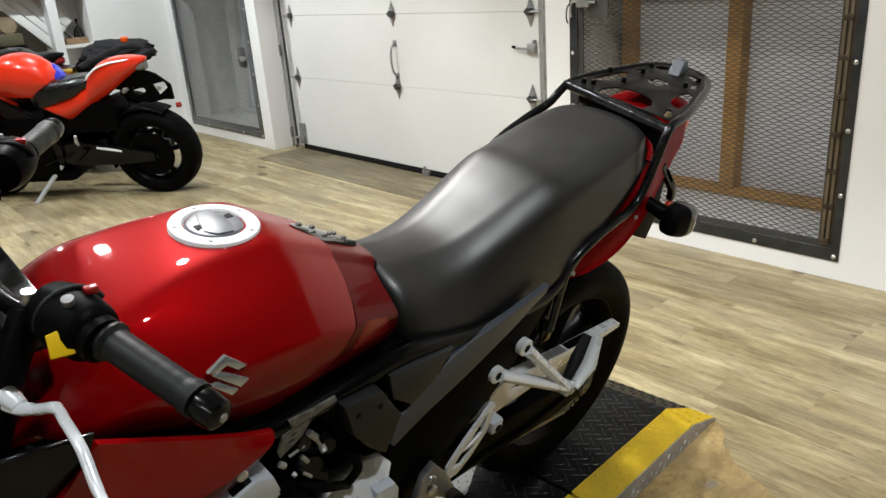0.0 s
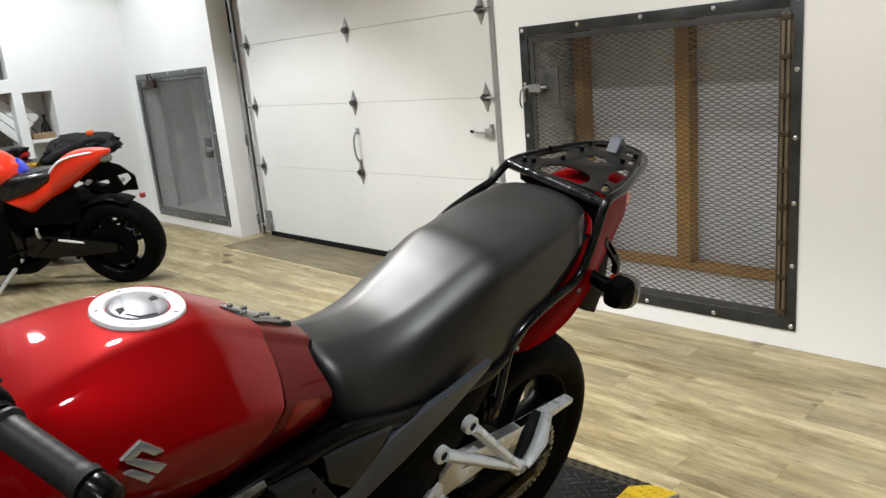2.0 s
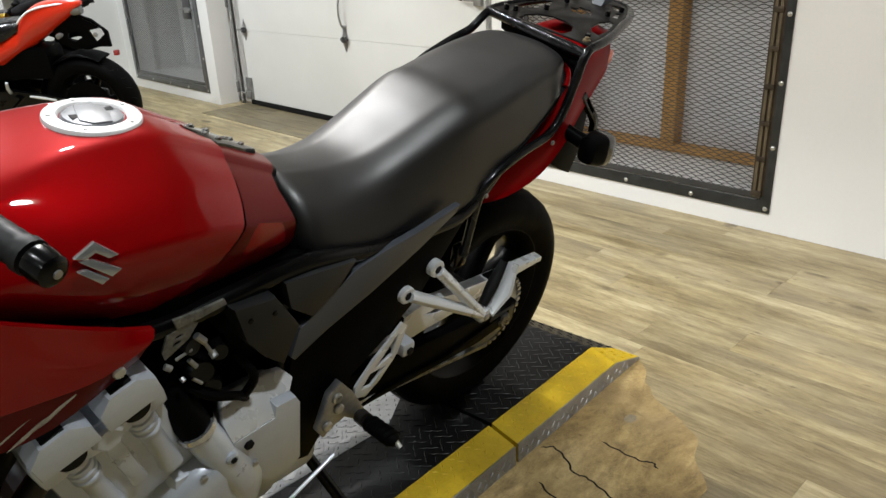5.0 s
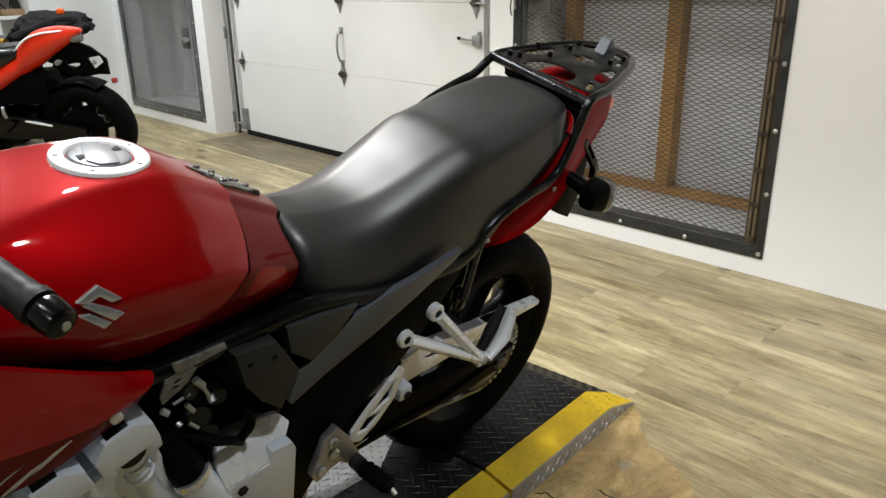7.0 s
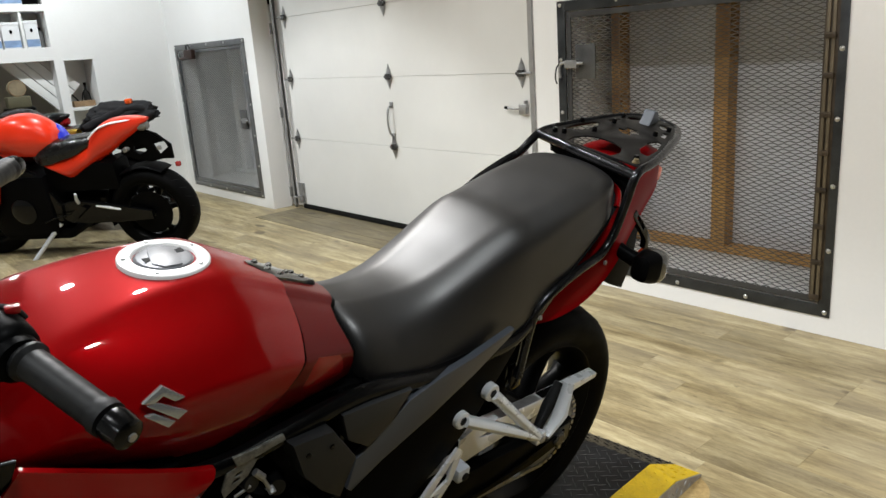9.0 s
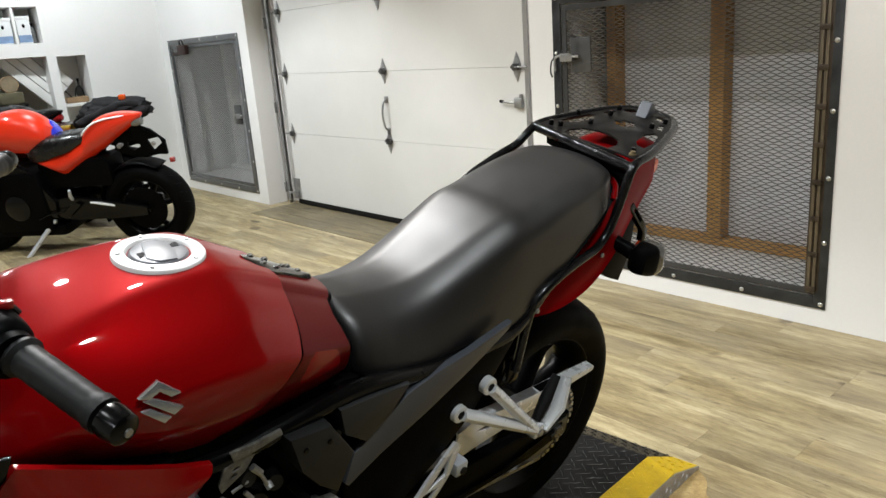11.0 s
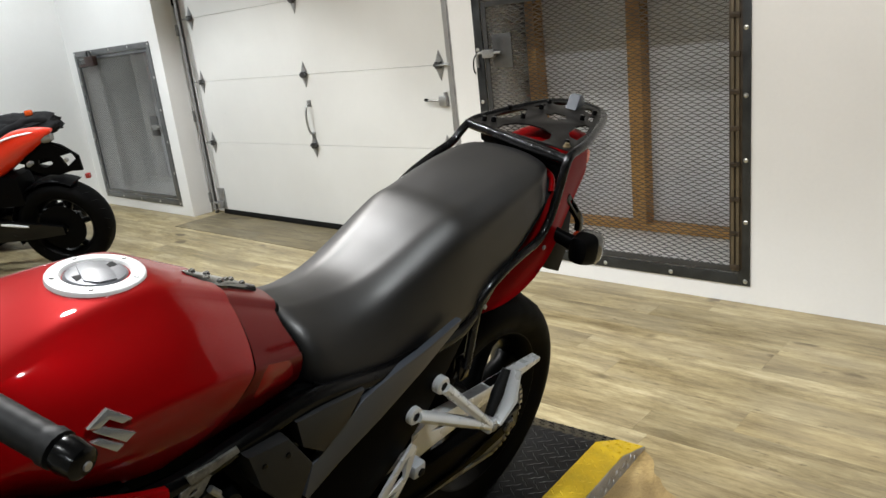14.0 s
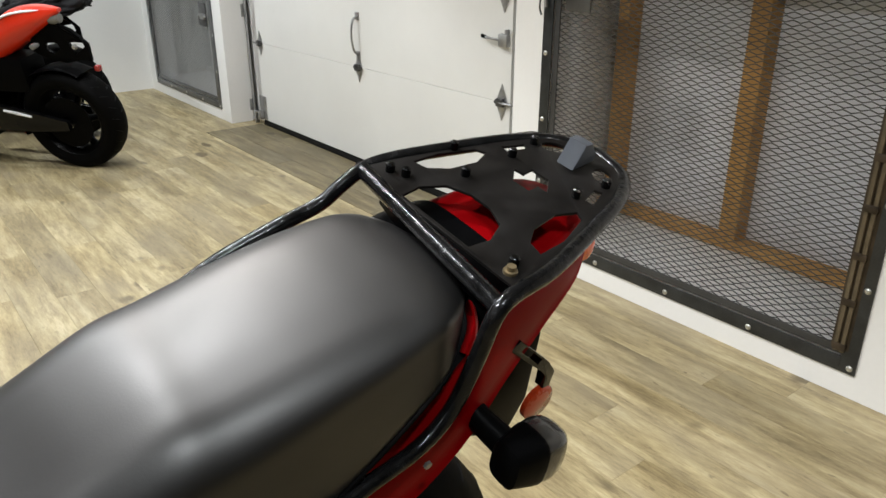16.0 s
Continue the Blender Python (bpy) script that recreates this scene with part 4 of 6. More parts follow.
for x, y in ((-0.755, 0.012), (-0.745, -0.012), (-0.728, 0.014), (-0.724, -0.016), (-0.705, -0.002), (-0.69, 0.006), (-0.676, -0.004)):
    zt = smooth_interp(x, TX, [r[1] for r in TANK]) + 0.0015
    part("pad_stud", tube(spline([(x - 0.006, y, zt - 0.003), (x - 0.003, y, zt + 0.002), (x + 0.004, y + 0.002, zt + 0.001), (x + 0.007, y + 0.003, zt - 0.004)], 3), 0.0025, 8), CHROME, pad)


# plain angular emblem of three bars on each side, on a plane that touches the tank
for side in (-1, 1):
    for quad in (((-1.0251, 0.9111), (-0.9971, 0.9232), (-0.9727, 0.9015), (-0.9861, 0.901), (-0.9986, 0.9116), (-1.0121, 0.9067)),
                 ((-1.0203, 0.9063), (-1.009, 0.9072), (-0.9741, 0.8848), (-0.9879, 0.8796)),
                 ((-1.0257, 0.8957), (-1.0126, 0.8948), (-1.0012, 0.8855), (-0.9913, 0.8784), (-1.0015, 0.8744))):
        bm = plate(quad, 0.006, lambda x, z, d: (x, side * (0.1895 - (z - 0.89) * 0.40 + d), z), bevel=0.001)
        part("emblem_bar", bm, CHROME, bike, "chrome emblem bar", 20)

# seat: station, top z, shoulder (y, z), lower edge (y, z)
SEAT = [
    (-0.640, 0.862, 0.052, 0.853, 0.128, 0.756),
    (-0.610, 0.849, 0.054, 0.846, 0.142, 0.740),
    (-0.540, 0.841, 0.060, 0.834, 0.150, 0.727),
    (-0.460, 0.846, 0.071, 0.843, 0.154, 0.717),
    (-0.380, 0.876, 0.088, 0.872, 0.155, 0.714),
    (-0.310, 0.911, 0.103, 0.902, 0.156, 0.718),
    (-0.250, 0.936, 0.115, 0.924, 0.155, 0.728),
    (-0.205, 0.943, 0.121, 0.929, 0.152, 0.750),
    (-0.100, 0.965, 0.122, 0.954, 0.147, 0.812),
    (-0.010, 0.981, 0.119, 0.970, 0.139, 0.868),
    (0.055, 0.987, 0.106, 0.978, 0.122, 0.900),
    (0.098, 0.978, 0.074, 0.966, 0.084, 0.920),
    (0.116, 0.958, 0.034, 0.950, 0.040, 0.930),
]
SX = [r[0] for r in SEAT]
rings = []
for x in [SX[0], SX[0] + 0.0015, SX[0] + 0.005, SX[0] + 0.011, SX[0] + 0.020] + np.linspace(SX[0] + 0.030, SX[-1], 62).tolist():
    zt, sy, sz, by, bz = [smooth_interp(x, SX, [r[i] for r in SEAT]) for i in range(1, 6)]
    round_in = 0.022 * (1 - math.sqrt(1 - min(1, max(0, (SX[0] + 0.030 - x) / 0.030)) ** 2))
    zt, sy, sz, by = zt - round_in, sy - 0.6 * round_in, sz - round_in, by - round_in
    ctrl = [(-by + 0.012, bz - 0.012), (-by, bz), (-(by * 0.86 + sy * 0.14), bz + (sz - bz) * 0.34), (-(by * 0.58 + sy * 0.42), bz + (sz - bz) * 0.68), (-(by * 0.28 + sy * 0.72), sz - (sz - bz) * 0.115), (-sy * 0.80, sz + (zt - sz) * 0.34), (-sy * 0.42, sz + (zt - sz) * 0.86), (0, zt)]
    ctrl += [(-a, b) for a, b in ctrl[-2::-1]]
    rings.append([(x, q.y, q.z) for q in spline([(0, a, b) for a, b in ctrl], 4)])
bm = bmesh.new()
skin(bm, rings)
part("seat", bm, VINYL, bike, "worn black vinyl seat with raised passenger step", 60)
# seam cord along the seat's lower edge
part("seat_piping", tube([(x, -smooth_interp(x, SX, [r[4] for r in SEAT]) - 0.001, smooth_interp(x, SX, [r[5] for r in SEAT])) for x in np.linspace(-0.635, 0.05, 30).tolist()], 0.0035, 8), BLACK_PLASTIC, bike)


def panel(name, pts, lat, thick, mat, label="", bevel=0.004, holes=(), parent=None, both=True, lean=None):
    """A shaped side panel (x, z outline) standing at y = lat; a mirrored one on the right side."""
    made = []
    for s in ((1, -1) if both else (1,)):
        def to3d(a, b, d, s=s):
            y = lat + d - thick / 2
            if lean:
                y += lean(a, b)
            return (a, y * s, b)
        made.append(part(name, plate(pts, thick, to3d, holes, bevel), mat, parent or bike, label))
    return made


# frame tubes under the tank and seat
part("airbox", box((-0.96, -0.115, 0.47), (-0.42, 0.115, 0.77), 0.03), BLACK_PLASTIC, bike)
panel("rail_filler", [(-1.08, 0.81), (-0.95, 0.77), (-0.80, 0.765), (-0.66, 0.752), (-0.60, 0.738), (-0.30, 0.728), (-0.24, 0.72), (-0.45, 0.69), (-0.66, 0.70), (-0.95, 0.70)], -0.115, 0.03, BLACK_PLASTIC, "", 0.006)
for s in (-1, 1):
    part("frame_rail", tube(spline([(-1.16, 0.06 * s, 0.79), (-1.03, 0.150 * s, 0.760), (-0.92, 0.168 * s, 0.745), (-0.80, 0.168 * s, 0.752), (-0.66, 0.162 * s, 0.752), (-0.50, 0.160 * s, 0.720), (-0.36, 0.158 * s, 0.712), (-0.25, 0.150 * s, 0.715), (-0.1, 0.12 * s, 0.78), (0.06, 0.10 * s, 0.86)], 5), 0.0165, 12), BLACK_GLOSS, bike, "black steel frame rail")
    part("frame_tab", plate([(-0.908, 0.766), (-0.902, 0.748), (-0.87, 0.750), (-0.822, 0.757), (-0.826, 0.768), (-0.868, 0.765)], 0.005, lambda a, b, d, s=s: (a, (0.183 + d) * s, b), bevel=0.001), SCUFFED, bike, "scuffed silver frame tab")
    part("rail_down", tube(spline([(-0.66, 0.130 * s, 0.745), (-0.69, 0.125 * s, 0.62), (-0.67, 0.125 * s, 0.45), (-0.60, 0.125 * s, 0.30)], 5), 0.028, 12), BLACK_GLOSS, bike)
panel("frame_plate", [(-0.30, 0.728), (-0.26, 0.70), (-0.36, 0.565), (-0.45, 0.49), (-0.53, 0.44), (-0.57, 0.37), (-0.63, 0.28), (-0.70, 0.30), (-0.69, 0.44), (-0.68, 0.60), (-0.60, 0.645), (-0.48, 0.69)], -0.150, 0.03, BLACK_PLASTIC, "black frame side plate", 0.008)
panel("side_cover", [(-0.304, 0.763), (-0.413, 0.739), (-0.492, 0.728), (-0.564, 0.711), (-0.618, 0.677), (-0.668, 0.644), (-0.68, 0.64), (-0.696, 0.583), (-0.687, 0.573), (-0.619, 0.607), (-0.516, 0.646), (-0.406, 0.696), (-0.311, 0.748)], -0.174, 0.016, GREY_PANEL, "charcoal grey side cover strip", 0.004)
panel("airbox_cover", [(-0.716, 0.748), (-0.646, 0.744), (-0.567, 0.736), (-0.607, 0.687), (-0.658, 0.656), (-0.703, 0.692)], -0.168, 0.036, AIRBOX_GREY, "dark grey airbox cover", 0.005)
panel("throttle_cover", [(-0.82, 0.752), (-0.744, 0.744), (-0.695, 0.667), (-0.725, 0.596), (-0.76, 0.628), (-0.797, 0.677)], -0.178, 0.05, GREY_COVER, "dark grey throttle cover", 0.009)
for x, z in ((-0.792, 0.721), (-0.748, 0.716)):
    part("cover_bolt", bolt_head((x, -0.203, z), (0, -1, 0), 0.005, 0.003), BLACK_GLOSS, bike)
part("bracket_tab", plate([(-0.926, 0.715), (-0.917, 0.742), (-0.880, 0.751), (-0.868, 0.744), (-0.884, 0.721), (-0.922, 0.700)], 0.004, lambda a, b, d: (a, -0.186 + d, b), holes=(oval(-0.903, 0.722, 0.007, 0.0028, 10, 15), oval(-0.899, 0.732, 0.007, 0.0028, 10, 15)), bevel=0.0008), SCUFFED, bike, "slotted silver bracket")
bm = bmesh.new()
for x, z, r in ((-0.86, 0.64, 0.03), (-0.83, 0.665, 0.022), (-0.845, 0.60, 0.026)):
    tube([(x, -0.10, z), (x, -0.165, z), (x - 0.004, -0.185, z + 0.004)], [r, r, r * 0.6], 14, bm)
part("throttle_body", bm, BLACK_GLOSS, bike)
for a, b, r in (((-0.873, -0.186, 0.722), (-0.862, -0.190, 0.708), 0.006), ((-0.862, -0.188, 0.706), (-0.849, -0.191, 0.676), 0.003), ((-0.849, -0.186, 0.680), (-0.848, -0.195, 0.674), 0.006), ((-0.886, -0.186, 0.682), (-0.877, -0.190, 0.668), 0.004),
                ((-0.923, -0.184, 0.688), (-0.915, -0.188, 0.682), 0.005), ((-0.899, -0.184, 0.653), (-0.897, -0.190, 0.650), 0.004), ((-0.905, -0.183, 0.690), (-0.880, -0.186, 0.700), 0.0025), ((-0.880, -0.182, 0.640), (-0.868, -0.188, 0.628), 0.003)):
    part("linkage", tube([a, b], r, 8), GALV, bike)
part("idle_knob", tube([(-0.880, -0.17, 0.700), (-0.878, -0.186, 0.702)], 0.013, 14), GRIP_RUBBER, bike)
for pts in (((-0.90, -0.15, 0.63), (-0.86, -0.19, 0.60), (-0.80, -0.185, 0.56), (-0.76, -0.15, 0.50)), ((-0.92, -0.16, 0.60), (-0.88, -0.18, 0.56), (-0.84, -0.17, 0.50)), ((-0.80, -0.17, 0.64), (-0.78, -0.195, 0.60), (-0.79, -0.18, 0.55))):
    part("hose", tube(spline(pts, 5), 0.008, 8), RUBBER, bike)

# engine: crankcase, cylinders with coolant stubs, head covers, sprocket cover
bm = box((-1.12, -0.16, 0.24), (-0.60, 0.16, 0.46), 0.03)
part("crankcase", bm, ALU, bike, "grey cast crankcase")
ENG = Matrix.Translation((-0.962, 0, 0.455)) @ Matrix.Rotation(radians(-19), 4, "Y")
part("cylinder_block", placed(box((-0.095, -0.178, -0.02), (0.088, 0.178, 0.155), 0.014), ENG), ALU, bike, "cast silver cylinder block")
part("cylinder_head", placed(box((-0.10, -0.192, 0.15), (0.095, 0.192, 0.205), 0.010), ENG), ALU, bike)
for u0, u1 in ((-0.092, -0.006), (0.006, 0.092)):
    bm = plate([(u0, 0.197), (u1, 0.197), (u1, 0.232), (u1 - 0.022, 0.252), (u0 + 0.022, 0.252), (u0, 0.232)], 0.43, lambda a, b, d: (a, d - 0.215, b), bevel=0.005)
    part("cam_cover", placed(bm, ENG), ALU, bike, "angular silver cam cover")
    part("cam_plug", placed(tube([((u0 + u1) / 2, -0.185, 0.194), ((u0 + u1) / 2, -0.2055, 0.194), ((u0 + u1) / 2, -0.207, 0.194)], [0.021, 0.021, 0.018], 20), ENG), SEAL, bike, "black rubber end plug")
    m = (u0 + u1) / 2
    prof = [(0.0, 0.0), (0.019, 0.0)]
    for k in range(4):
        prof += [(0.019, 0.014 * k + 0.002), (0.0215, 0.014 * k + 0.0045), (0.0215, 0.014 * k + 0.009), (0.019, 0.014 * k + 0.0115)]
    prof += [(0.017, 0.066), (0.016, 0.120), (0.020, 0.150), (0.0, 0.152)]
    part("ribbed_sleeve", placed(turned([(r, 0.172 - s) for r, s in prof], "Z", 20), ENG @ Matrix.Translation((m, -0.180, 0.0))), ALU, bike, "ribbed silver sleeve")
    # dark strip drawn in for the dark reflection on the cover's top
    part("cover_dark_reflection", placed(box((u0 + 0.027, -0.209, 0.2512), (u1 - 0.027, 0.209, 0.2530), 0.0005), ENG), SEAL, bike)
part("cam_tunnel", placed(turned([(0.0, -0.206), (0.019, -0.206), (0.024, -0.202), (0.026, -0.17)], "Y", 6, (0, 0, 0.178)), ENG), ALU, bike, "six-sided cast boss")
part("block_web", placed(box((-0.014, -0.186, 0.03), (0.012, -0.17, 0.16), 0.006), ENG), ALU, bike)
bm = turned([(0.0, -0.222), (0.060, -0.222), (0.085, -0.214), (0.095, -0.20), (0.098, -0.15)], "Y", 28, (-0.86, 0, 0.37))
box((-0.93, -0.20, 0.30), (-0.80, -0.15, 0.46), 0.02, bm)
part("generator_cover", bm, ALU, bike, "cast silver generator cover")
for k in range(5):
    a = radians(72 * k + 36)
    part("cover_bolt", bolt_head((-0.86 + 0.086 * math.cos(a), -0.212, 0.37 + 0.086 * math.sin(a)), (0, -1, 0), 0.007, 0.006), BOLT, bike)
part("water_pump", tube([(-0.880, -0.175, 0.535), (-0.868, -0.182, 0.512), (-0.845, -0.190, 0.465), (-0.825, -0.198, 0.42), (-0.815, -0.198, 0.38)], [0.029, 0.030, 0.031, 0.034, 0.030], 18), ALU, bike)
part("pump_boss", bolt_head((-0.838, -0.215, 0.470), (0, -1, 0), 0.012, 0.010, seg=14), ALU, bike)
part("pump_bolt", bolt_head((-0.838, -0.225, 0.470), (0, -1, 0), 0.006, 0.003), SEAL, bike)
part("coolant_hose", tube(spline([(-0.872, -0.180, 0.520), (-0.885, -0.172, 0.55), (-0.90, -0.15, 0.60), (-0.91, -0.10, 0.66)], 5), 0.029, 14), RUBBER, bike)
part("hose_clamp", tube([(-0.875, -0.178, 0.526), (-0.879, -0.176, 0.536)], 0.0345, 20), CHROME, bike)
panel("sprocket_cover", [(-0.829, 0.487), (-0.747, 0.496), (-0.745, 0.520), (-0.704, 0.519), (-0.694, 0.50), (-0.688, 0.361), (-0.705, 0.345), (-0.739, 0.338), (-0.794, 0.372), (-0.831, 0.464)], -0.186, 0.048, ALU, "cast silver sprocket cover", 0.004, both=False)
# brighter aluminium on this upward face paints in the light from above
panel("cover_step", [(-0.829, 0.488), (-0.747, 0.497), (-0.745, 0.521), (-0.704, 0.520), (-0.690, 0.535), (-0.706, 0.552), (-0.738, 0.557), (-0.824, 0.550), (-0.836, 0.522)], -0.203, 0.012, ALU_BRIGHT, "sloping top of the sprocket cover, brightened as lit from above", 0.002, both=False, lean=lambda a, b: 0.75 * max(0, b - 0.497))
part("cover_base", box((-0.815, -0.185, 0.40), (-0.71, -0.12, 0.53), 0.01), ALU, bike)
for x, z in ((-0.80, 0.468), (-0.79, 0.385)):
    part("cover_bolt", bolt_head((x, -0.209, z), (0, -1, 0), 0.010, 0.006), SEAL, bike)
part("gear_shift", tube(spline([(-0.60, -0.205, 0.30), (-0.72, -0.215, 0.26), (-0.80, -0.225, 0.215)], 5), 0.004, 8), ALU, bike)
part("shift_toe", tube([(-0.80, -0.22, 0.215), (-0.80, -0.285, 0.213)], 0.011, 10), RUBBER, bike)
part("sump", box((-1.0, -0.11, 0.15), (-0.66, 0.11, 0.25), 0.03), ALU, bike)
part("radiator", box((-1.235, -0.18, 0.42), (-1.19, 0.18, 0.74), 0.008), BLACK_PLASTIC, bike)
for y in (-0.14, -0.05, 0.05, 0.14):
    part("exhaust_header", tube(spline([(-1.09, y, 0.55), (-1.15, y, 0.46), (-1.15, y * 0.9, 0.30), (-1.02, y * 0.8, 0.17), (-0.75, y * 0.6 + 0.03, 0.14)], 5), 0.019, 12), HEADER, bike)
part("silencer", tube(spline([(-0.75, 0.05, 0.14), (-0.45, 0.15, 0.20), (-0.30, 0.19, 0.27), (0.18, 0.22, 0.42)], 5), [0.03] * 8 + [0.055] * 7 + [0.05], 18), ALU_BRIGHT, bike, "silver silencer")

# half fairing beside the radiator
def shell(edges, depths, n=26, thick=0.010):
    """A curved panel between rows of edge lines (x, z), each row at its own depth, with a back face."""
    lines = []
    for e, dep in zip(edges, depths):
        c = spline([(p[0], 0, p[1]) for p in e], 10)
        ks = np.linspace(0, len(c) - 1, n)
        lines.append([Vector((c[int(k)].x, dep - 0.05 * max(0, -1.0 - c[int(k)].x), c[int(k)].z)) for k in ks])
    cols = [spline([l[i] for l in lines], 5) for i in range(n)]
    bm = bmesh.new()
    rings = []
    for c in cols:
        rings.append(c + [q + Vector((0, thick, 0)) for q in reversed(c)])
    skin(bm, rings)
    return bm


TOP = [(-1.170, 0.902), (-1.11, 0.866), (-1.05, 0.830), (-0.99, 0.797), (-0.942, 0.777)]
MID = [(-1.235, 0.842), (-1.15, 0.814), (-1.08, 0.792), (-1.01, 0.772), (-0.948, 0.771)]
CREASE = [(-1.30, 0.795), (-1.20, 0.768), (-1.105, 0.750), (-1.020, 0.743), (-0.956, 0.764)]
LOW = [(-1.27, 0.735), (-1.19, 0.700), (-1.105, 0.688), (-1.035, 0.706), (-0.968, 0.738)]
for s in (-1, 1):
    fl = Matrix.Diagonal((1, -s, 1, 1))
    part("fairing", placed(shell((TOP, MID, CREASE), (-0.202, -0.211, -0.213)), fl), RED_PAINT, bike, "deep red side fairing panel", 60)
    part("fairing_lip", placed(shell((CREASE, LOW), (-0.212, -0.203), thick=0.006), fl), RED_DARKENED, bike, "dark red lower lip of the fairing", 60)
for dx, dz, k in ((0.0, 0.0, 1.0), (-0.030, -0.014, 0.8), (-0.055, -0.006, 0.6)):
    part("tan_streak", tube([(-1.056 + dx, -0.2138, 0.735 + dz), (-1.075 + dx, -0.2132, 0.726 + dz), (-1.095 + dx, -0.2128, 0.714 + dz), (-1.114 + dx, -0.2122, 0.704 + dz)], [0.001 * k, 0.0035 * k, 0.004 * k, 0.001 * k], 8, flat=0.5), CHIP_STREAK, bike, "tan streak on the fairing lip")
panel("dash_panel", [(-1.46, 0.95), (-1.30, 0.945), (-1.170, 0.915), (-1.184, 0.876), (-1.228, 0.854), (-1.306, 0.797), (-1.42, 0.80)], -0.196, 0.010, BLACK_GLOSS, "black dash side panel", 0.004, lean=lambda a, b: -0.05 * max(0, -1.0 - a))
part("fairing_bolt", bolt_head((-0.999, -0.209, 0.738), (0, -1, 0), 0.009, 0.006, seg=12), BOLT, bike)
panel("fairing_inner", [(-1.34, 0.90), (-1.10, 0.83), (-0.98, 0.785), (-1.10, 0.80), (-1.26, 0.84)], -0.150, 0.06, BLACK_PLASTIC, "", 0.006)

# front end
for s in (-1, 1):
    part("fork_leg", tube([(-1.20, 0.10 * s, 1.00), (-1.30, 0.10 * s, 0.72), (-1.33, 0.10 * s, 0.64), (-1.46, 0.10 * s, 0.30)], [0.021, 0.021, 0.028, 0.030], 16), GREY_COVER, bike)
part("top_yoke", box((-1.245, -0.13, 0.985), (-1.155, 0.13, 1.012), 0.008), BLACK_GLOSS, bike)
TURNED = Matrix.Translation((-1.2, 0, 0)) @ Matrix.Rotation(radians(-20), 4, "Z") @ Matrix.Translation((1.2, 0, 0)) @ Matrix.Diagonal((1, -1, 1, 1))
part("handlebar", tube(spline([(-1.12, -0.375, 1.045), (-1.155, -0.25, 1.062), (-1.20, -0.13, 1.050), (-1.20, 0, 1.04)] + [TURNED @ Vector(q) for q in ((-1.20, -0.13, 1.050), (-1.155, -0.25, 1.062), (-1.12, -0.375, 1.045))], 6), 0.011, 12), BLACK_GLOSS, bike)
for mm in (Matrix.Identity(4), TURNED):
    w0, w1 = Vector((-1.155, -0.25, 1.0615)), Vector((-1.124, -0.362, 1.047))
    n = 26
    rows_ = [(w0.lerp(w1, k / n), 0.0168 + 0.0002 * math.sin(k * 1.9) + (0.004 if k < 2 else 0) + (0.0015 if k > n - 3 else 0)) for k in range(n + 1)]
    part("grip", placed(tube([p for p, _ in rows_], [r for _, r in rows_], 16), mm), GRIP_RUBBER, bike, "ribbed black rubber grip")
    d = (w1 - w0).normalized()
    part("bar_end", placed(tube([w1, w1 + d * 0.004, w1 + d * 0.012, w1 + d * 0.026, w1 + d * 0.030], [0.010, 0.0165, 0.0175, 0.0155, 0.010], 18), mm), BLACK_GLOSS, bike, "black bar-end weight")
    part("bar_end_screw", placed(tube([w1 + d * 0.029, w1 + d * 0.032], 0.0045, 8), mm), GALV, bike)
    c = Vector((-1.170, -0.212, 1.066))
    ax = Vector((0.018, -0.072, -0.006)).normalized()
    bm = tube([c - ax * 0.044, c - ax * 0.040, c - ax * 0.026, c, c + ax * 0.018, c + ax * 0.026, c + ax * 0.030, c + ax * 0.040], [0.018, 0.027, 0.032, 0.033, 0.031, 0.029, 0.024, 0.023], 24)
    sw = part("switchgear", placed(bm, mm), BLACK_PLASTIC, bike, "black handlebar switch block")
    tilt = Matrix.Translation((-1.1925, -0.2355, 1.066)) @ Vector((0.212, 0.782, -0.586)).to_track_quat("Z", "X").to_matrix().to_4x4()
    part("turn_switch", placed(plate([(-0.013, -0.012), (0.010, -0.013), (0.015, 0.004), (0.004, 0.014), (-0.012, 0.010)], 0.012, lambda a, b, d: (a, b, d - 0.006), bevel=0.003), mm @ tilt), YELLOW_SWITCH, sw, "yellow switch")
    part("pass_switch", placed(box((c.x + 0.012, c.y - 0.002, c.z + 0.026), (c.x + 0.026, c.y + 0.008, c.z + 0.035), 0.003), mm), TAIL_RED, sw, "red switch")
    part("horn_button", placed(tube([c + Vector((-0.006, -0.008, 0.030)), c + Vector((-0.007, -0.009, 0.037))], 0.006, 12), mm), GALV, sw)
    part("hood_seam", placed(tube([c + Vector((0.004 + 0.034 * math.sin(a) - 0.004, 0.012 , 0.034 * math.cos(a))) for a in np.linspace(-1.6, 1.2, 12).tolist()], 0.003, 8), mm), GRIP_RUBBER, sw)
    part("lever_perch", placed(tube([(-1.195, -0.150, 1.052), (-1.215, -0.165, 1.030), (-1.232, -0.183, 1.000)], [0.018, 0.017, 0.013], 14), mm), BLACK_PLASTIC, bike)
    part("perch_pin", placed(tube([(-1.192, -0.150, 1.064), (-1.191, -0.150, 1.078)], 0.0075, 12), mm), BOLT, bike)
    part("lever_knuckle", placed(tube([(-1.238, -0.182, 0.998), (-1.236, -0.190, 0.990), (-1.232, -0.202, 0.986)], [0.008, 0.011, 0.009], 12, flat=0.8), mm), ALU_BRIGHT, bike)
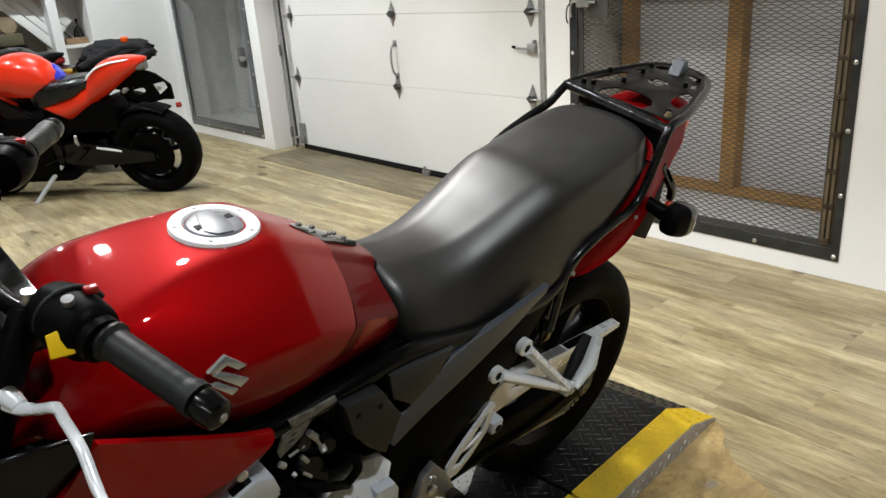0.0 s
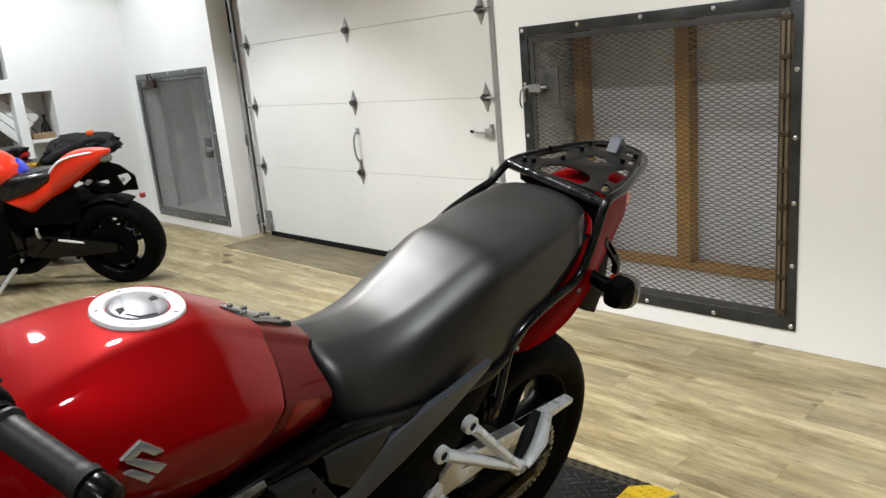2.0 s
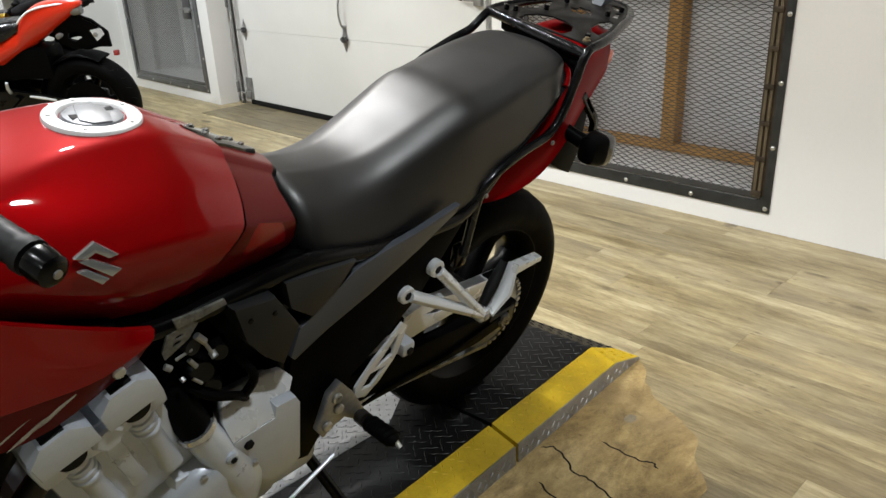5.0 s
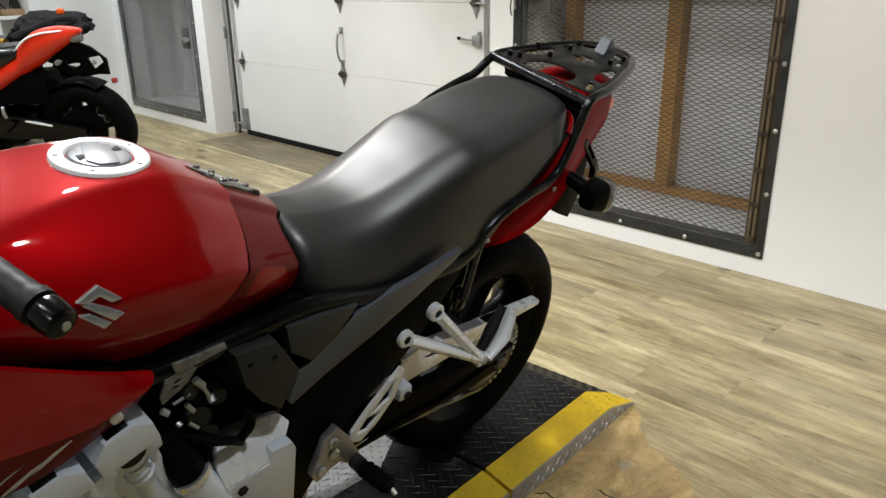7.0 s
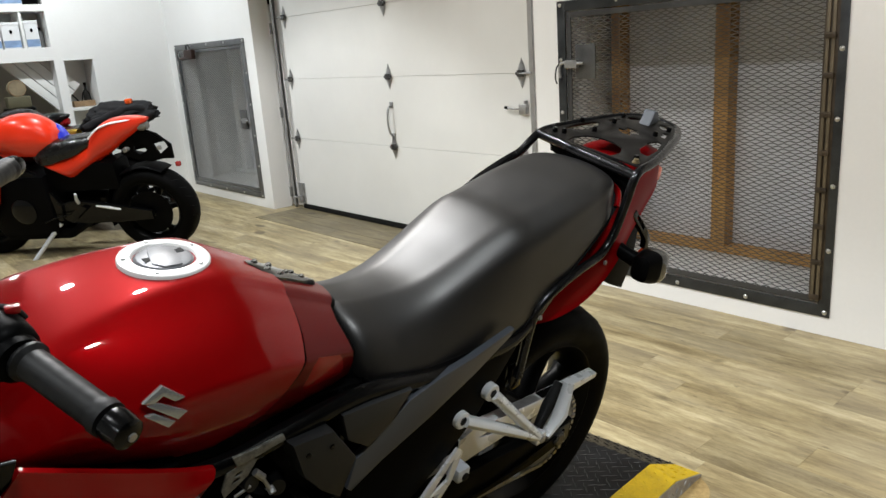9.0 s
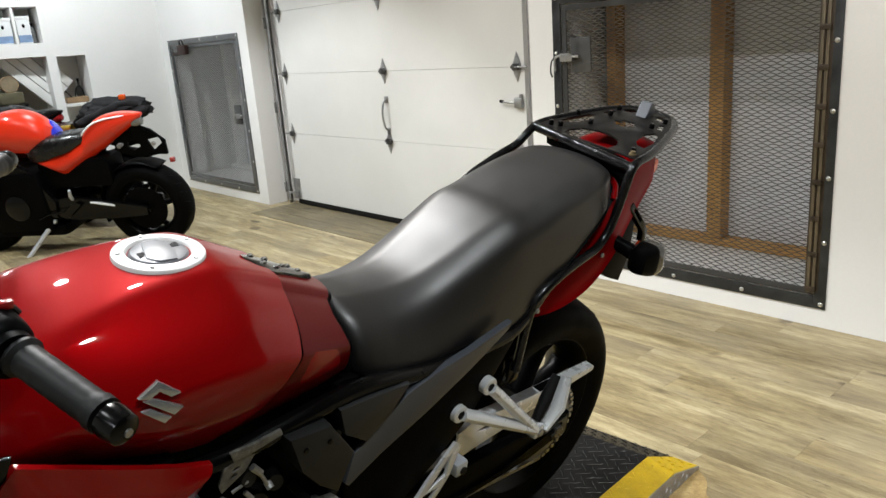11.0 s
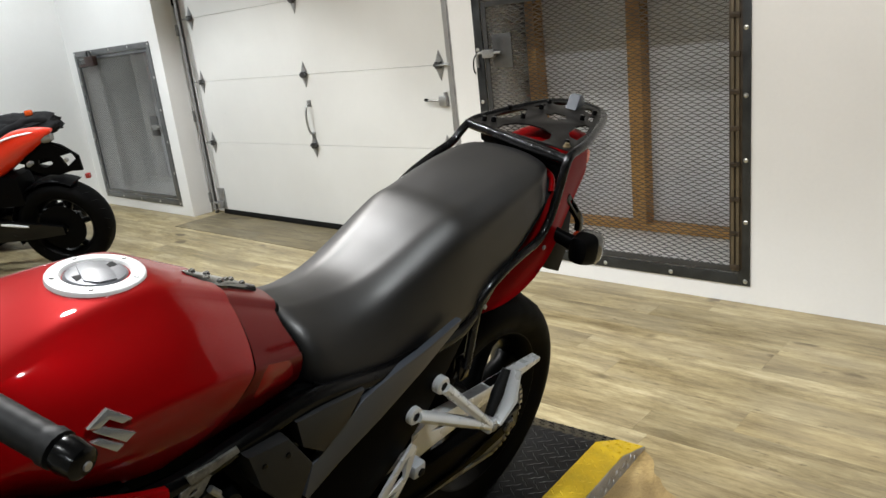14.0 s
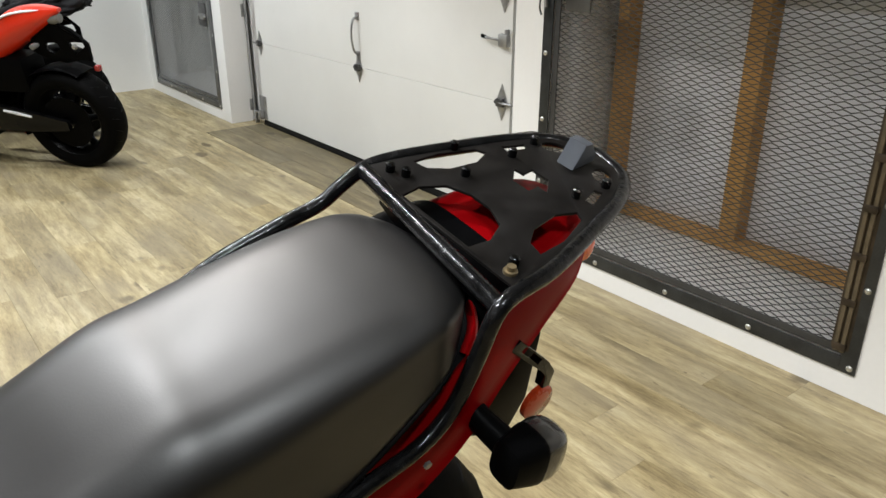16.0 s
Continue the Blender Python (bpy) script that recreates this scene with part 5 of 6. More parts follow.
    part("lever", placed(tube(spline([(-1.240, -0.190, 0.985), (-1.232, -0.205, 0.985), (-1.223, -0.23, 0.997), (-1.2145, -0.258, 1.014), (-1.217, -0.29, 1.022), (-1.219, -0.33, 1.021), (-1.222, -0.36, 1.006), (-1.224, -0.385, 1.002)], 5), [0.0080] * 8 + [0.0068] * 8 + [0.0052] * 16 + [0.0046] * 3 + [0.006], 12, flat=0.75), mm), ALU_BRIGHT, bike, "silver hand lever")
part("master_reservoir", tube([(-1.20, 0.17, 1.06), (-1.20, 0.17, 1.10)], 0.025, 16), BLACK_PLASTIC, bike)
part("instrument_pod", box((-1.36, -0.11, 1.02), (-1.25, 0.11, 1.10), 0.025), BLACK_PLASTIC, bike)
part("headlamp", turned([(0.0, -1.44), (0.06, -1.435), (0.09, -1.41), (0.098, -1.37), (0.08, -1.30), (0.0, -1.28)], "X", 28, (0, 0, 0.90)), BLACK_GLOSS, bike)
part("headlamp_lens", turned([(0.0, -1.452), (0.05, -1.448), (0.086, -1.428), (0.088, -1.41)], "X", 28, (0, 0, 0.90)), CLEAR_LENS, bike)


def wheel(x, width, parent, spokes=6, turn=0.0, discs=()):
    """A cast wheel with its tyre, upright in the x-z plane."""
    R, r = 0.316, 0.222
    h = width / 2
    prof = [(r - 0.006, -h * 0.78), (r + 0.03, -h * 0.98), (R - 0.035, -h * 0.96), (R - 0.012, -h * 0.72), (R - 0.002, -h * 0.35), (R, 0), (R - 0.002, h * 0.35), (R - 0.012, h * 0.72), (R - 0.035, h * 0.96), (r + 0.03, h * 0.98), (r - 0.006, h * 0.78)]
    prof = [(q.x, q.y) for q in spline([(a, b, 0) for a, b in prof], 3)]
    t = part("tyre", turned(prof, "Y", 64, (x, 0, R)), RUBBER, parent, "black road tyre")
    bm = bmesh.new()
    for k in range(26):
        a = 2 * math.pi * k / 26
        for s in (-1, 1):
            pts = []
            for f in np.linspace(0.1, 0.85, 5):
                rr = interp(f, (0, 0.35, 0.72, 0.96), (R, R - 0.002, R - 0.012, R - 0.035)) + 0.0006
                aa = a + f * 0.16 + (0.12 if s > 0 else 0)
                pts.append((x + rr * math.cos(aa), s * f * h, R + rr * math.sin(aa)))
            tube(pts, [0.001, 0.0028, 0.003, 0.0025, 0.001], 4, bm, flat=0.25)
    part("tread_groove", bm, SEAL, t)["kind"] = "stuff"
    rim = part("rim", turned([(r - 0.004, -h * 0.8), (r + 0.006, -h * 0.8), (r + 0.006, -h * 0.72), (r - 0.014, -h * 0.6), (r - 0.028, -h * 0.3), (r - 0.028, h * 0.3), (r - 0.014, h * 0.6), (r + 0.006, h * 0.72), (r + 0.006, h * 0.8), (r - 0.004, h * 0.8), (r - 0.03, h * 0.5), (r - 0.04, 0), (r - 0.03, -h * 0.5)], "Y", 56, (x, 0, R), closed=True), RIM_BLACK, parent, "black cast rim")
    # gold line drawn in place of the yellow glint along the rim
    part("rim_glint", turned([(r + 0.0065, -h * 0.80), (r + 0.0075, -h * 0.80), (r + 0.0075, -h * 0.77), (r + 0.0065, -h * 0.77)], "Y", 56, (x, 0, R), closed=True), GOLD, rim, "thin gold line standing for the glint on the rim")
    part("hub", turned([(0.0, -0.07), (0.035, -0.07), (0.045, -0.05), (0.045, 0.05), (0.035, 0.07), (0.0, 0.07)], "Y", 24, (x, 0, R)), BLACK_GLOSS, parent)
    for k in range(spokes):
        a = 2 * math.pi * k / spokes + turn
        lean = 0.9 if k % 2 == 0 else -0.9
        part("spoke", tube([(x + q * math.cos(a + lean * (q - 0.04)), 0, R + q * math.sin(a + lean * (q - 0.04))) for q in (0.04, 0.10, 0.16, r - 0.03)], [0.034, 0.027, 0.024, 0.034], 10, flat=0.8), RIM_BLACK, rim)
    for s, rr in discs:
        disc = part("brake_disc", turned([(rr - 0.035, s * 0.078 - 0.002), (rr, s * 0.078 - 0.002), (rr, s * 0.078 + 0.002), (rr - 0.035, s * 0.078 + 0.002)], "Y", 40, (x, 0, R), closed=True), GALV, parent, "steel brake disc")
        part("disc_carrier", turned([(0.03, s * 0.076 - 0.003), (rr - 0.03, s * 0.076 - 0.003), (rr - 0.03, s * 0.076 + 0.003), (0.03, s * 0.076 + 0.003)], "Y", 32, (x, 0, R), closed=True), RIM_BLACK, disc, "black disc carrier")


wheel(0.0, 0.178, bike, turn=radians(10), discs=((1, 0.12),))
wheel(-1.47, 0.12, bike, discs=((-1, 0.155), (1, 0.155)))
part("front_mudguard", tube([(-1.47 + 0.335 * math.cos(radians(a)), 0, 0.316 + 0.335 * math.sin(radians(a))) for a in range(20, 156, 9)], 0.068, 14, flat=0.25), RED_PAINT, bike, "red front mudguard")

# swingarm, chain run, guard
panel("swingarm", [(-0.62, 0.36), (-0.50, 0.40), (-0.30, 0.375), (-0.05, 0.355), (0.06, 0.345), (0.06, 0.288), (-0.05, 0.280), (-0.30, 0.302), (-0.50, 0.308), (-0.62, 0.312)], -0.118, 0.034, BLACK_PLASTIC, "black swingarm beam", 0.008)
part("sprocket", turned([(0.045, -0.106), (0.10, -0.106), (0.104, -0.104), (0.104, -0.098), (0.10, -0.096), (0.045, -0.096)], "Y", 42, (0, 0, 0.316), closed=True), GALV, bike)
bm = bmesh.new()
for k in range(110):
    f = k / 110
    if f < 0.42:
        q = Vector((-0.62 + 0.62 * f / 0.42, 0, 0.40 + 0.018 * f / 0.42))
    elif f < 0.58:
        a = radians(90 - 180 * (f - 0.42) / 0.16)
        q = Vector((0.104 * math.cos(a), 0, 0.316 + 0.104 * math.sin(a)))
    else:
        q = Vector((-0.62 * (f - 0.58) / 0.42, 0, 0.210 + 0.085 * (f - 0.58) / 0.42))
    box((q.x - 0.0055, -0.110, q.z - 0.005), (q.x + 0.0055, -0.094, q.z + 0.005), 0, bm)
part("chain", bm, GALV, bike, "steel drive chain")
panel("chain_shield", [(-0.50, 0.30), (-0.42, 0.315), (-0.20, 0.305), (0.02, 0.335), (0.02, 0.300), (-0.10, 0.286), (-0.30, 0.294), (-0.44, 0.300)], -0.140, 0.006, BLACK_PLASTIC, "black lower chain shield", 0.002, both=False)
GUARD_EDGE = [(0.152, 0.438), (0.009, 0.449), (-0.111, 0.457), (-0.212, 0.469), (-0.305, 0.48), (-0.346, 0.469)]
GUARD_LOW = [(0.151, 0.426), (0.016, 0.422), (-0.101, 0.413), (-0.161, 0.407), (-0.292, 0.402), (-0.348, 0.396)]
guard = panel("chain_guard", GUARD_EDGE + GUARD_LOW[::-1], -0.118, 0.005, ALU_BRIGHT, "satin silver chain guard", 0.0012, holes=([(-0.289, 0.448), (-0.223, 0.449), (-0.182, 0.436), (-0.243, 0.434)],), both=False)[0]
bm = bmesh.new()
skin(bm, [[(x, -0.1195, z), (x, -0.094, z + 0.001), (x, -0.094, z - 0.003), (x, -0.1195, z - 0.004)] for x, z in GUARD_EDGE])
part("guard_flange", bm, ALU_BRIGHT, guard, "satin silver top flange")
for x0, x1, mat, lbl in ((-0.068, 0.025, BLACK_PLASTIC, "dark printed label"), (-0.190, -0.076, GALV, "grey printed label")):
    row_ = [(x, interp(x, [p[0] for p in GUARD_EDGE[::-1]], [p[1] for p in GUARD_EDGE[::-1]])) for x in np.linspace(x0, x1, 5).tolist()]
    bm = bmesh.new()
    skin(bm, [[(x, -0.1185, z + 0.0006), (x, -0.0955, z + 0.0016), (x, -0.0955, z + 0.0004), (x, -0.1185, z - 0.0006)] for x, z in row_])
    part("guard_label", bm, mat, guard, lbl)
part("axle_nut", bolt_head((0.0, -0.136, 0.316), (0, -1, 0), 0.022, 0.014, seg=6), HINGE_DARK, bike)
part("axle_plate", box((-0.05, -0.139, 0.290), (0.045, -0.135, 0.342), 0.003), STEEL_BLACK, bike)
part("silencer", tube([(-0.40, 0.15, 0.27), (-0.30, 0.175, 0.31), (-0.24, 0.18, 0.335), (0.12, 0.19, 0.44), (0.15, 0.19, 0.448)], [0.022, 0.03, 0.056, 0.058, 0.045], 20), BLACK_GLOSS, bike, "black exhaust silencer beyond the rear wheel")
part("shock", tube([(-0.52, 0, 0.36), (-0.46, 0, 0.62)], 0.03, 14), BLACK_GLOSS, bike)

# passenger foot rest: two cast arms to a folding peg
J = Vector((-0.196, -0.207, 0.465))
for a, lbl in (((-0.412, -0.170, 0.587), "silver foot rest arm"), ((-0.340, -0.176, 0.625), "silver foot rest arm")):
    a = Vector(a)
    part("foot_rest_arm", tube([a.lerp(J, 0.03), a.lerp(J, 0.12), a.lerp(J, 0.5), a.lerp(J, 0.9), J], [0.0160, 0.0165, 0.0160, 0.0160, 0.0160], 12, flat=0.75), ALU_BRIGHT, bike, lbl)
    part("arm_eye", tube([a + Vector((0, 0.010, 0)), a + Vector((0, -0.004, 0)), a + Vector((0, -0.0065, 0))], [0.0188, 0.0188, 0.0165], 20), ALU_BRIGHT, bike)
    part("arm_bolt", bolt_head(a + Vector((0, -0.006, 0)), (0, -1, 0), 0.0095, 0.002), SEAL, bike)
part("peg_joint", box(J - Vector((0.015, 0.013, 0.014)), J + Vector((0.015, 0.013, 0.014)), 0.005), ALU_BRIGHT, bike)
part("joint_bolt", bolt_head(J - Vector((0, 0.014, 0)), (0, -1, 0), 0.009, 0.004), GALV, bike)
pg = [J + Vector((0.018, -0.006, -0.004)), J + Vector((0.070, 0.0, 0.030)), J + Vector((0.098, 0.008, 0.092))]
part("passenger_peg", tube([pg[0], pg[1], pg[2]], [0.013, 0.020, 0.013], 10, flat=0.6), ALU_BRIGHT, bike, "folded silver passenger peg")
part("peg_rubber", tube([J + Vector((0.010, 0.010, 0.014)), J + Vector((0.040, 0.014, 0.055)), J + Vector((0.072, 0.018, 0.102))], [0.011, 0.015, 0.010], 10, flat=0.6), GRIP_RUBBER, bike, "black rubber peg pad")

# rider foot rest: pierced heel plate, peg and side stand
HEEL = [(-0.428, 0.535), (-0.412, 0.520), (-0.432, 0.458), (-0.474, 0.410), (-0.510, 0.386), (-0.540, 0.398), (-0.540, 0.425), (-0.500, 0.470)]
panel("heel_plate", HEEL, -0.182, 0.007, ALU_BRIGHT, "pierced silver heel plate", 0.0015, holes=([(-0.436, 0.512), (-0.446, 0.463), (-0.492, 0.447)], [(-0.503, 0.442), (-0.462, 0.442), (-0.496, 0.408), (-0.524, 0.412)]), both=False)
panel("foot_rest_hanger", [(-0.589, 0.477), (-0.552, 0.429), (-0.51, 0.35), (-0.523, 0.336), (-0.572, 0.376), (-0.598, 0.368), (-0.623, 0.353), (-0.639, 0.379), (-0.625, 0.426), (-0.615, 0.459)], -0.188, 0.016, GALV, "cast silver foot rest hanger", 0.004, both=False)
for x, z in ((-0.598, 0.444), (-0.592, 0.413), (-0.618, 0.383)):
    part("hanger_bolt", bolt_head((x, -0.197, z), (0, -1, 0), 0.011, 0.007, seg=12), BOLT, bike)
part("shock_boss", box((-0.419, -0.190, 0.440), (-0.386, -0.150, 0.472), 0.006), ALU, bike, "silver mounting boss")
part("boss_bolt", bolt_head((-0.400, -0.190, 0.452), (0, -1, 0), 0.009, 0.004, seg=12), SEAL, bike)
part("peg_pivot", tube([(-0.534, -0.200, 0.360), (-0.537, -0.222, 0.365)], 0.016, 12), HEADER, bike)
part("rider_peg", tube([(-0.537, -0.222, 0.365), (-0.536, -0.230, 0.365), (-0.529, -0.288, 0.363), (-0.528, -0.300, 0.363)], [0.013, 0.0185, 0.0185, 0.010], 14, flat=0.8), RUBBER, bike, "black rubber rider peg")
for k in range(5):
    q = Vector((-0.535, -0.234, 0.365)).lerp(Vector((-0.529, -0.286, 0.364)), k / 4)
    part("peg_rib", tube([q - Vector((0.000, -0.003, -0.000)), q + Vector((0.000, -0.003, -0.000))], 0.0198, 14, flat=0.8), RUBBER, bike)
part("peg_feeler", tube([(-0.528, -0.298, 0.363), (-0.527, -0.310, 0.357)], 0.005, 10), BOLT, bike, "silver feeler at the end of the peg")
part("side_stand", tube([(-0.60, -0.12, 0.23), (-0.55, -0.24, 0.09), (-0.54, -0.305, 0.012)], 0.012, 10), BLACK_GLOSS, bike, "black side stand")
part("stand_foot", placed(tube([(0, 0, 0), (0, 0, 0.006)], 0.03, 14), Matrix.Translation((-0.54, -0.312, -0.074)) @ Matrix.Rotation(radians(-14), 4, "X")), BLACK_GLOSS, bike)

# tail: red cowl round the seat's rear, under tray, plate carrier
TAIL = [
    (-0.20, 0.128, 0.700, 0.745, 0.090),
    (-0.10, 0.143, 0.700, 0.800, 0.105),
    (0.00, 0.147, 0.723, 0.868, 0.108),
    (0.08, 0.142, 0.772, 0.940, 0.102),
    (0.115, 0.134, 0.799, 0.962, 0.096),
    (0.16, 0.121, 0.829, 0.972, 0.088),
    (0.24, 0.098, 0.865, 0.990, 0.074),
    (0.32, 0.073, 0.900, 0.992, 0.054),
    (0.37, 0.040, 0.925, 0.974, 0.026),
]
bm = bmesh.new()
rings = []
for x in np.linspace(-0.20, 0.37, 34).tolist():
    w, z0, z1, wt = [smooth_interp(x, [r[0] for r in TAIL], [r[i] for r in TAIL]) for i in range(1, 5)]
    ctrl = [(-w * 0.6, z0 - 0.002), (-w * 0.995, z0 + 0.002), (-w * 0.99, z0 + (z1 - z0) * 0.12), (-(w * 0.86 + wt * 0.14), z0 + (z1 - z0) * 0.45), (-(w * 0.52 + wt * 0.48), z0 + (z1 - z0) * 0.80), (-(w * 0.16 + wt * 0.84), z0 + (z1 - z0) * 0.95), (-wt * 0.7, z1), (0, z1 + 0.004)]
    ctrl += [(-a, b) for a, b in ctrl[-2::-1]]
    rings.append([(x, q.y, q.z) for q in spline([(0, a, b) for a, b in ctrl], 3)])
skin(bm, rings)
part("tail_cowl", bm, RED_TAIL, bike, "deep red tail cowl", 50)
rings = []
for x in np.linspace(0.035, 0.168, 12).tolist():
    w, z0, z1, wt = [smooth_interp(x, [r[0] for r in TAIL], [r[i] for r in TAIL]) for i in range(1, 5)]
    rings.append([(x, q.y * 1.02, q.z + 0.006) for q in spline([(0, -(w + wt) / 2 - 0.001, z0 + (z1 - z0) * 0.88), (0, -wt * 0.8, z1), (0, 0, z1 + 0.004), (0, wt * 0.8, z1), (0, (w + wt) / 2 + 0.001, z0 + (z1 - z0) * 0.88)], 5)] + [(x, 0.05, z1 - 0.01), (x, -0.05, z1 - 0.01)])
bm = bmesh.new()
skin(bm, rings)
part("tail_insert", bm, BLACK_PLASTIC, bike, "black insert behind the seat", 50)
half = [(0.066, 0.126, 0.918), (0.086, 0.110, 0.944), (0.112, 0.055, 0.954)]
part("tail_rim", tube(spline([(a, -b, c) for a, b, c in half] + [(0.124, 0, 0.956)] + half[::-1], 5), 0.0065, 12), RED_PAINT, bike, "deep red rim behind the seat")
part("tail_lamp", box((0.335, -0.05, 0.895), (0.385, 0.05, 0.935), 0.012), ORANGE, bike, "red tail lamp")
part("under_tray", box((-0.22, -0.10, 0.665), (0.28, 0.10, 0.72), 0.02, m=Matrix.Rotation(radians(-12), 4, "Y") @ Matrix.Translation((-0.14, 0, 0.03))), BLACK_PLASTIC, bike)
panel("plate_carrier", [(0.14, 0.80), (0.27, 0.83), (0.28, 0.70), (0.255, 0.635), (0.20, 0.66), (0.13, 0.70)], -0.055, 0.05, BLACK_PLASTIC, "black plate carrier", 0.006, both=False)
for s in (-1, 1):
    part("signal_stalk", tube([(0.10, 0.08 * s, 0.815), (0.105, 0.14 * s, 0.805), (0.115, 0.178 * s, 0.793)], [0.022, 0.017, 0.019], 12), BLACK_PLASTIC, bike)

    def block(rows_):
        bm, rings = bmesh.new(), []
        for x, a, b in rows_:
            rings.append([(x, 0.200 * s + a * math.copysign(abs(math.cos(k * math.pi / 10)) ** 0.6, math.cos(k * math.pi / 10)), 0.783 - 0.10 * (x - 0.14) + b * math.copysign(abs(math.sin(k * math.pi / 10)) ** 0.6, math.sin(k * math.pi / 10))) for k in range(20)])
        skin(bm, rings)
        return bm

    sg = part("turn_signal", block(((0.090, 0.016, 0.022), (0.094, 0.022, 0.030), (0.125, 0.029, 0.038), (0.136, 0.0305, 0.0395), (0.138, 0.0305, 0.0395))), BLACK_PLASTIC, bike, "black wedge turn signal", 35)
    part("signal_lens", block(((0.1385, 0.030, 0.039), (0.155, 0.0315, 0.0405), (0.170, 0.029, 0.037), (0.182, 0.021, 0.029), (0.188, 0.010, 0.015))), SMOKE_LENS, sg, "smoked signal lens", 40)
part("reflector_arm", plate([(0.160, 0.872), (0.176, 0.882), (0.252, 0.812), (0.270, 0.788), (0.268, 0.762), (0.254, 0.762), (0.252, 0.786), (0.240, 0.800)], 0.016, lambda a, b, d: (a, -0.118 + d, b), holes=([(0.182, 0.862), (0.190, 0.866), (0.232, 0.826), (0.226, 0.820)],), bevel=0.0015), BLACK_GLOSS, bike, "slotted black reflector bracket")
part("reflector", placed(turned([(0.0, -0.006), (0.025, -0.006), (0.029, -0.003), (0.029, 0.005), (0.0, 0.005)], "Y", 24), Matrix.Translation((0.256, -0.114, 0.733)) @ Matrix.Rotation(radians(2), 4, "Z")), REFLECTOR, bike, "round orange reflector")

# luggage rack: bent tubes, cross bar, pierced plate
for s in (-1, 1):
    low = [(-0.225, -0.150, 0.60), (-0.212, -0.152, 0.73), (-0.195, -0.154, 0.765), (-0.14, -0.155, 0.795), (-0.07, -0.152, 0.812), (0.000, -0.148, 0.825), (0.042, -0.146, 0.86), (0.062, -0.148, 0.93), (0.070, -0.151, 0.985)]
    if s > 0:
        low = [(-0.225, 0.150, 0.60), (-0.212, 0.152, 0.76), (-0.185, 0.153, 0.835), (-0.150, 0.153, 0.882), (-0.099, 0.152, 0.914), (-0.052, 0.151, 0.933), (-0.005, 0.149, 0.950), (0.045, 0.147, 0.966), (0.076, 0.146, 0.988)]
    pts = low + [(0.094 if s < 0 else 0.112, 0.148 * s, 1.004), (0.16, 0.142 * s, 1.012), (0.25, 0.118 * s, 1.022), (0.33, 0.092 * s, 1.030), (0.382, 0.056 * s, 1.034), (0.398, 0.0, 1.036)]
    part("rack_rail", tube(spline(pts, 4), 0.0100, 12), RACK_STEEL, bike, "worn black bent rack tube")
    part("rack_foot", box((-0.24, 0.140 * s - 0.006, 0.565), (-0.205, 0.140 * s + 0.012, 0.62), 0.004), BLACK_GLOSS, bike)
    for x, z in ((-0.205, 0.745), (0.0, 0.815)) if s < 0 else ((-0.205, 0.775),):
        part("rack_bolt", bolt_head((x, 0.165 * s, z), (0, s, 0), 0.0055, 0.004), GALV, bike)
part("rack_web", plate([(-0.140, 0.996), (-0.134, 0.974), (-0.06, 0.962), (0.06, 0.962), (0.108, 0.972), (0.114, 0.998)], 0.006, lambda a, b, d: (0.099 + 0.09 * a + d, a, b), bevel=0.001), BLACK_PLASTIC, bike, "black web under the rack cross bar")
part("cross_bar", tube([(0.079, -0.151, 0.994), (0.106, 0.145, 1.002)], 0.0115, 14), RACK_STEEL, bike, "worn black rack cross bar")
PL = [(0.10, -0.142), (0.18, -0.134), (0.27, -0.108), (0.345, -0.080), (0.385, -0.045), (0.392, 0.0), (0.400, 0.050), (0.358, 0.094), (0.275, 0.124), (0.18, 0.150), (0.10, 0.155)]
arch = [(0.106, -0.062), (0.135, -0.066), (0.165, -0.050), (0.178, -0.018), (0.178, 0.018), (0.165, 0.050), (0.135, 0.066), (0.106, 0.062)]
holes = [arch, [(0.245, -0.016), (0.262, -0.016), (0.262, -0.032), (0.285, -0.012), (0.285, 0.018), (0.268, 0.016), (0.266, 0.032), (0.245, 0.012)], oval(0.352, -0.044, 0.012, 0.018, 14, -30), oval(0.352, 0.044, 0.012, 0.018, 14, 30)]
for s in (-1, 1):
    tri = [(0.165, 0.118), (0.205, 0.116), (0.255, 0.098), (0.262, 0.084), (0.235, 0.072), (0.195, 0.078), (0.170, 0.096)]
    holes.append([(a, b * s) for a, b in tri])
    holes.append([(a, b * s) for a, b in ((0.290, 0.084), (0.322, 0.072), (0.318, 0.062), (0.290, 0.070))])
part("rack_plate", plate(PL, 0.004, lambda a, b, d: (a, b, 1.006 + 0.11 * (a - 0.10) + d), holes, 0.0008), RACK_PLATE, bike, "pierced black rack plate", 25)
for x, y in ((0.125, 0.115), (0.125, -0.115), (0.135, 0.095), (0.23, 0.115), (0.285, -0.06), (0.285, 0.058), (0.335, -0.065), (0.335, 0.066), (0.20, 0.055)):
    z = 1.010 + 0.11 * (x - 0.10)
    part("plate_bolt", tube([(x, y, z), (x, y, z + 0.010), (x, y, z + 0.012)], [0.0062, 0.0062, 0.004], 10), BLACK_GLOSS, bike)
part("brass_bolt", tube([(0.114, -0.122, 1.008), (0.114, -0.122, 1.0145), (0.114, -0.122, 1.015), (0.114, -0.122, 1.020)], [0.0085, 0.0085, 0.0055, 0.0055], 10), BRASS, bike, "brass bolt head")
bm = plate([(0.338, 1.034), (0.380, 1.040), (0.380, 1.050), (0.368, 1.068), (0.354, 1.068), (0.346, 1.050)], 0.030, lambda a, b, d: (a - 0.016, d - 0.018, b + 0.004), bevel=0.003)
part("case_catch", bm, CATCH, bike, "grey wedge catch on the rack")

# ---- other motorcycles, parked at the far end ----


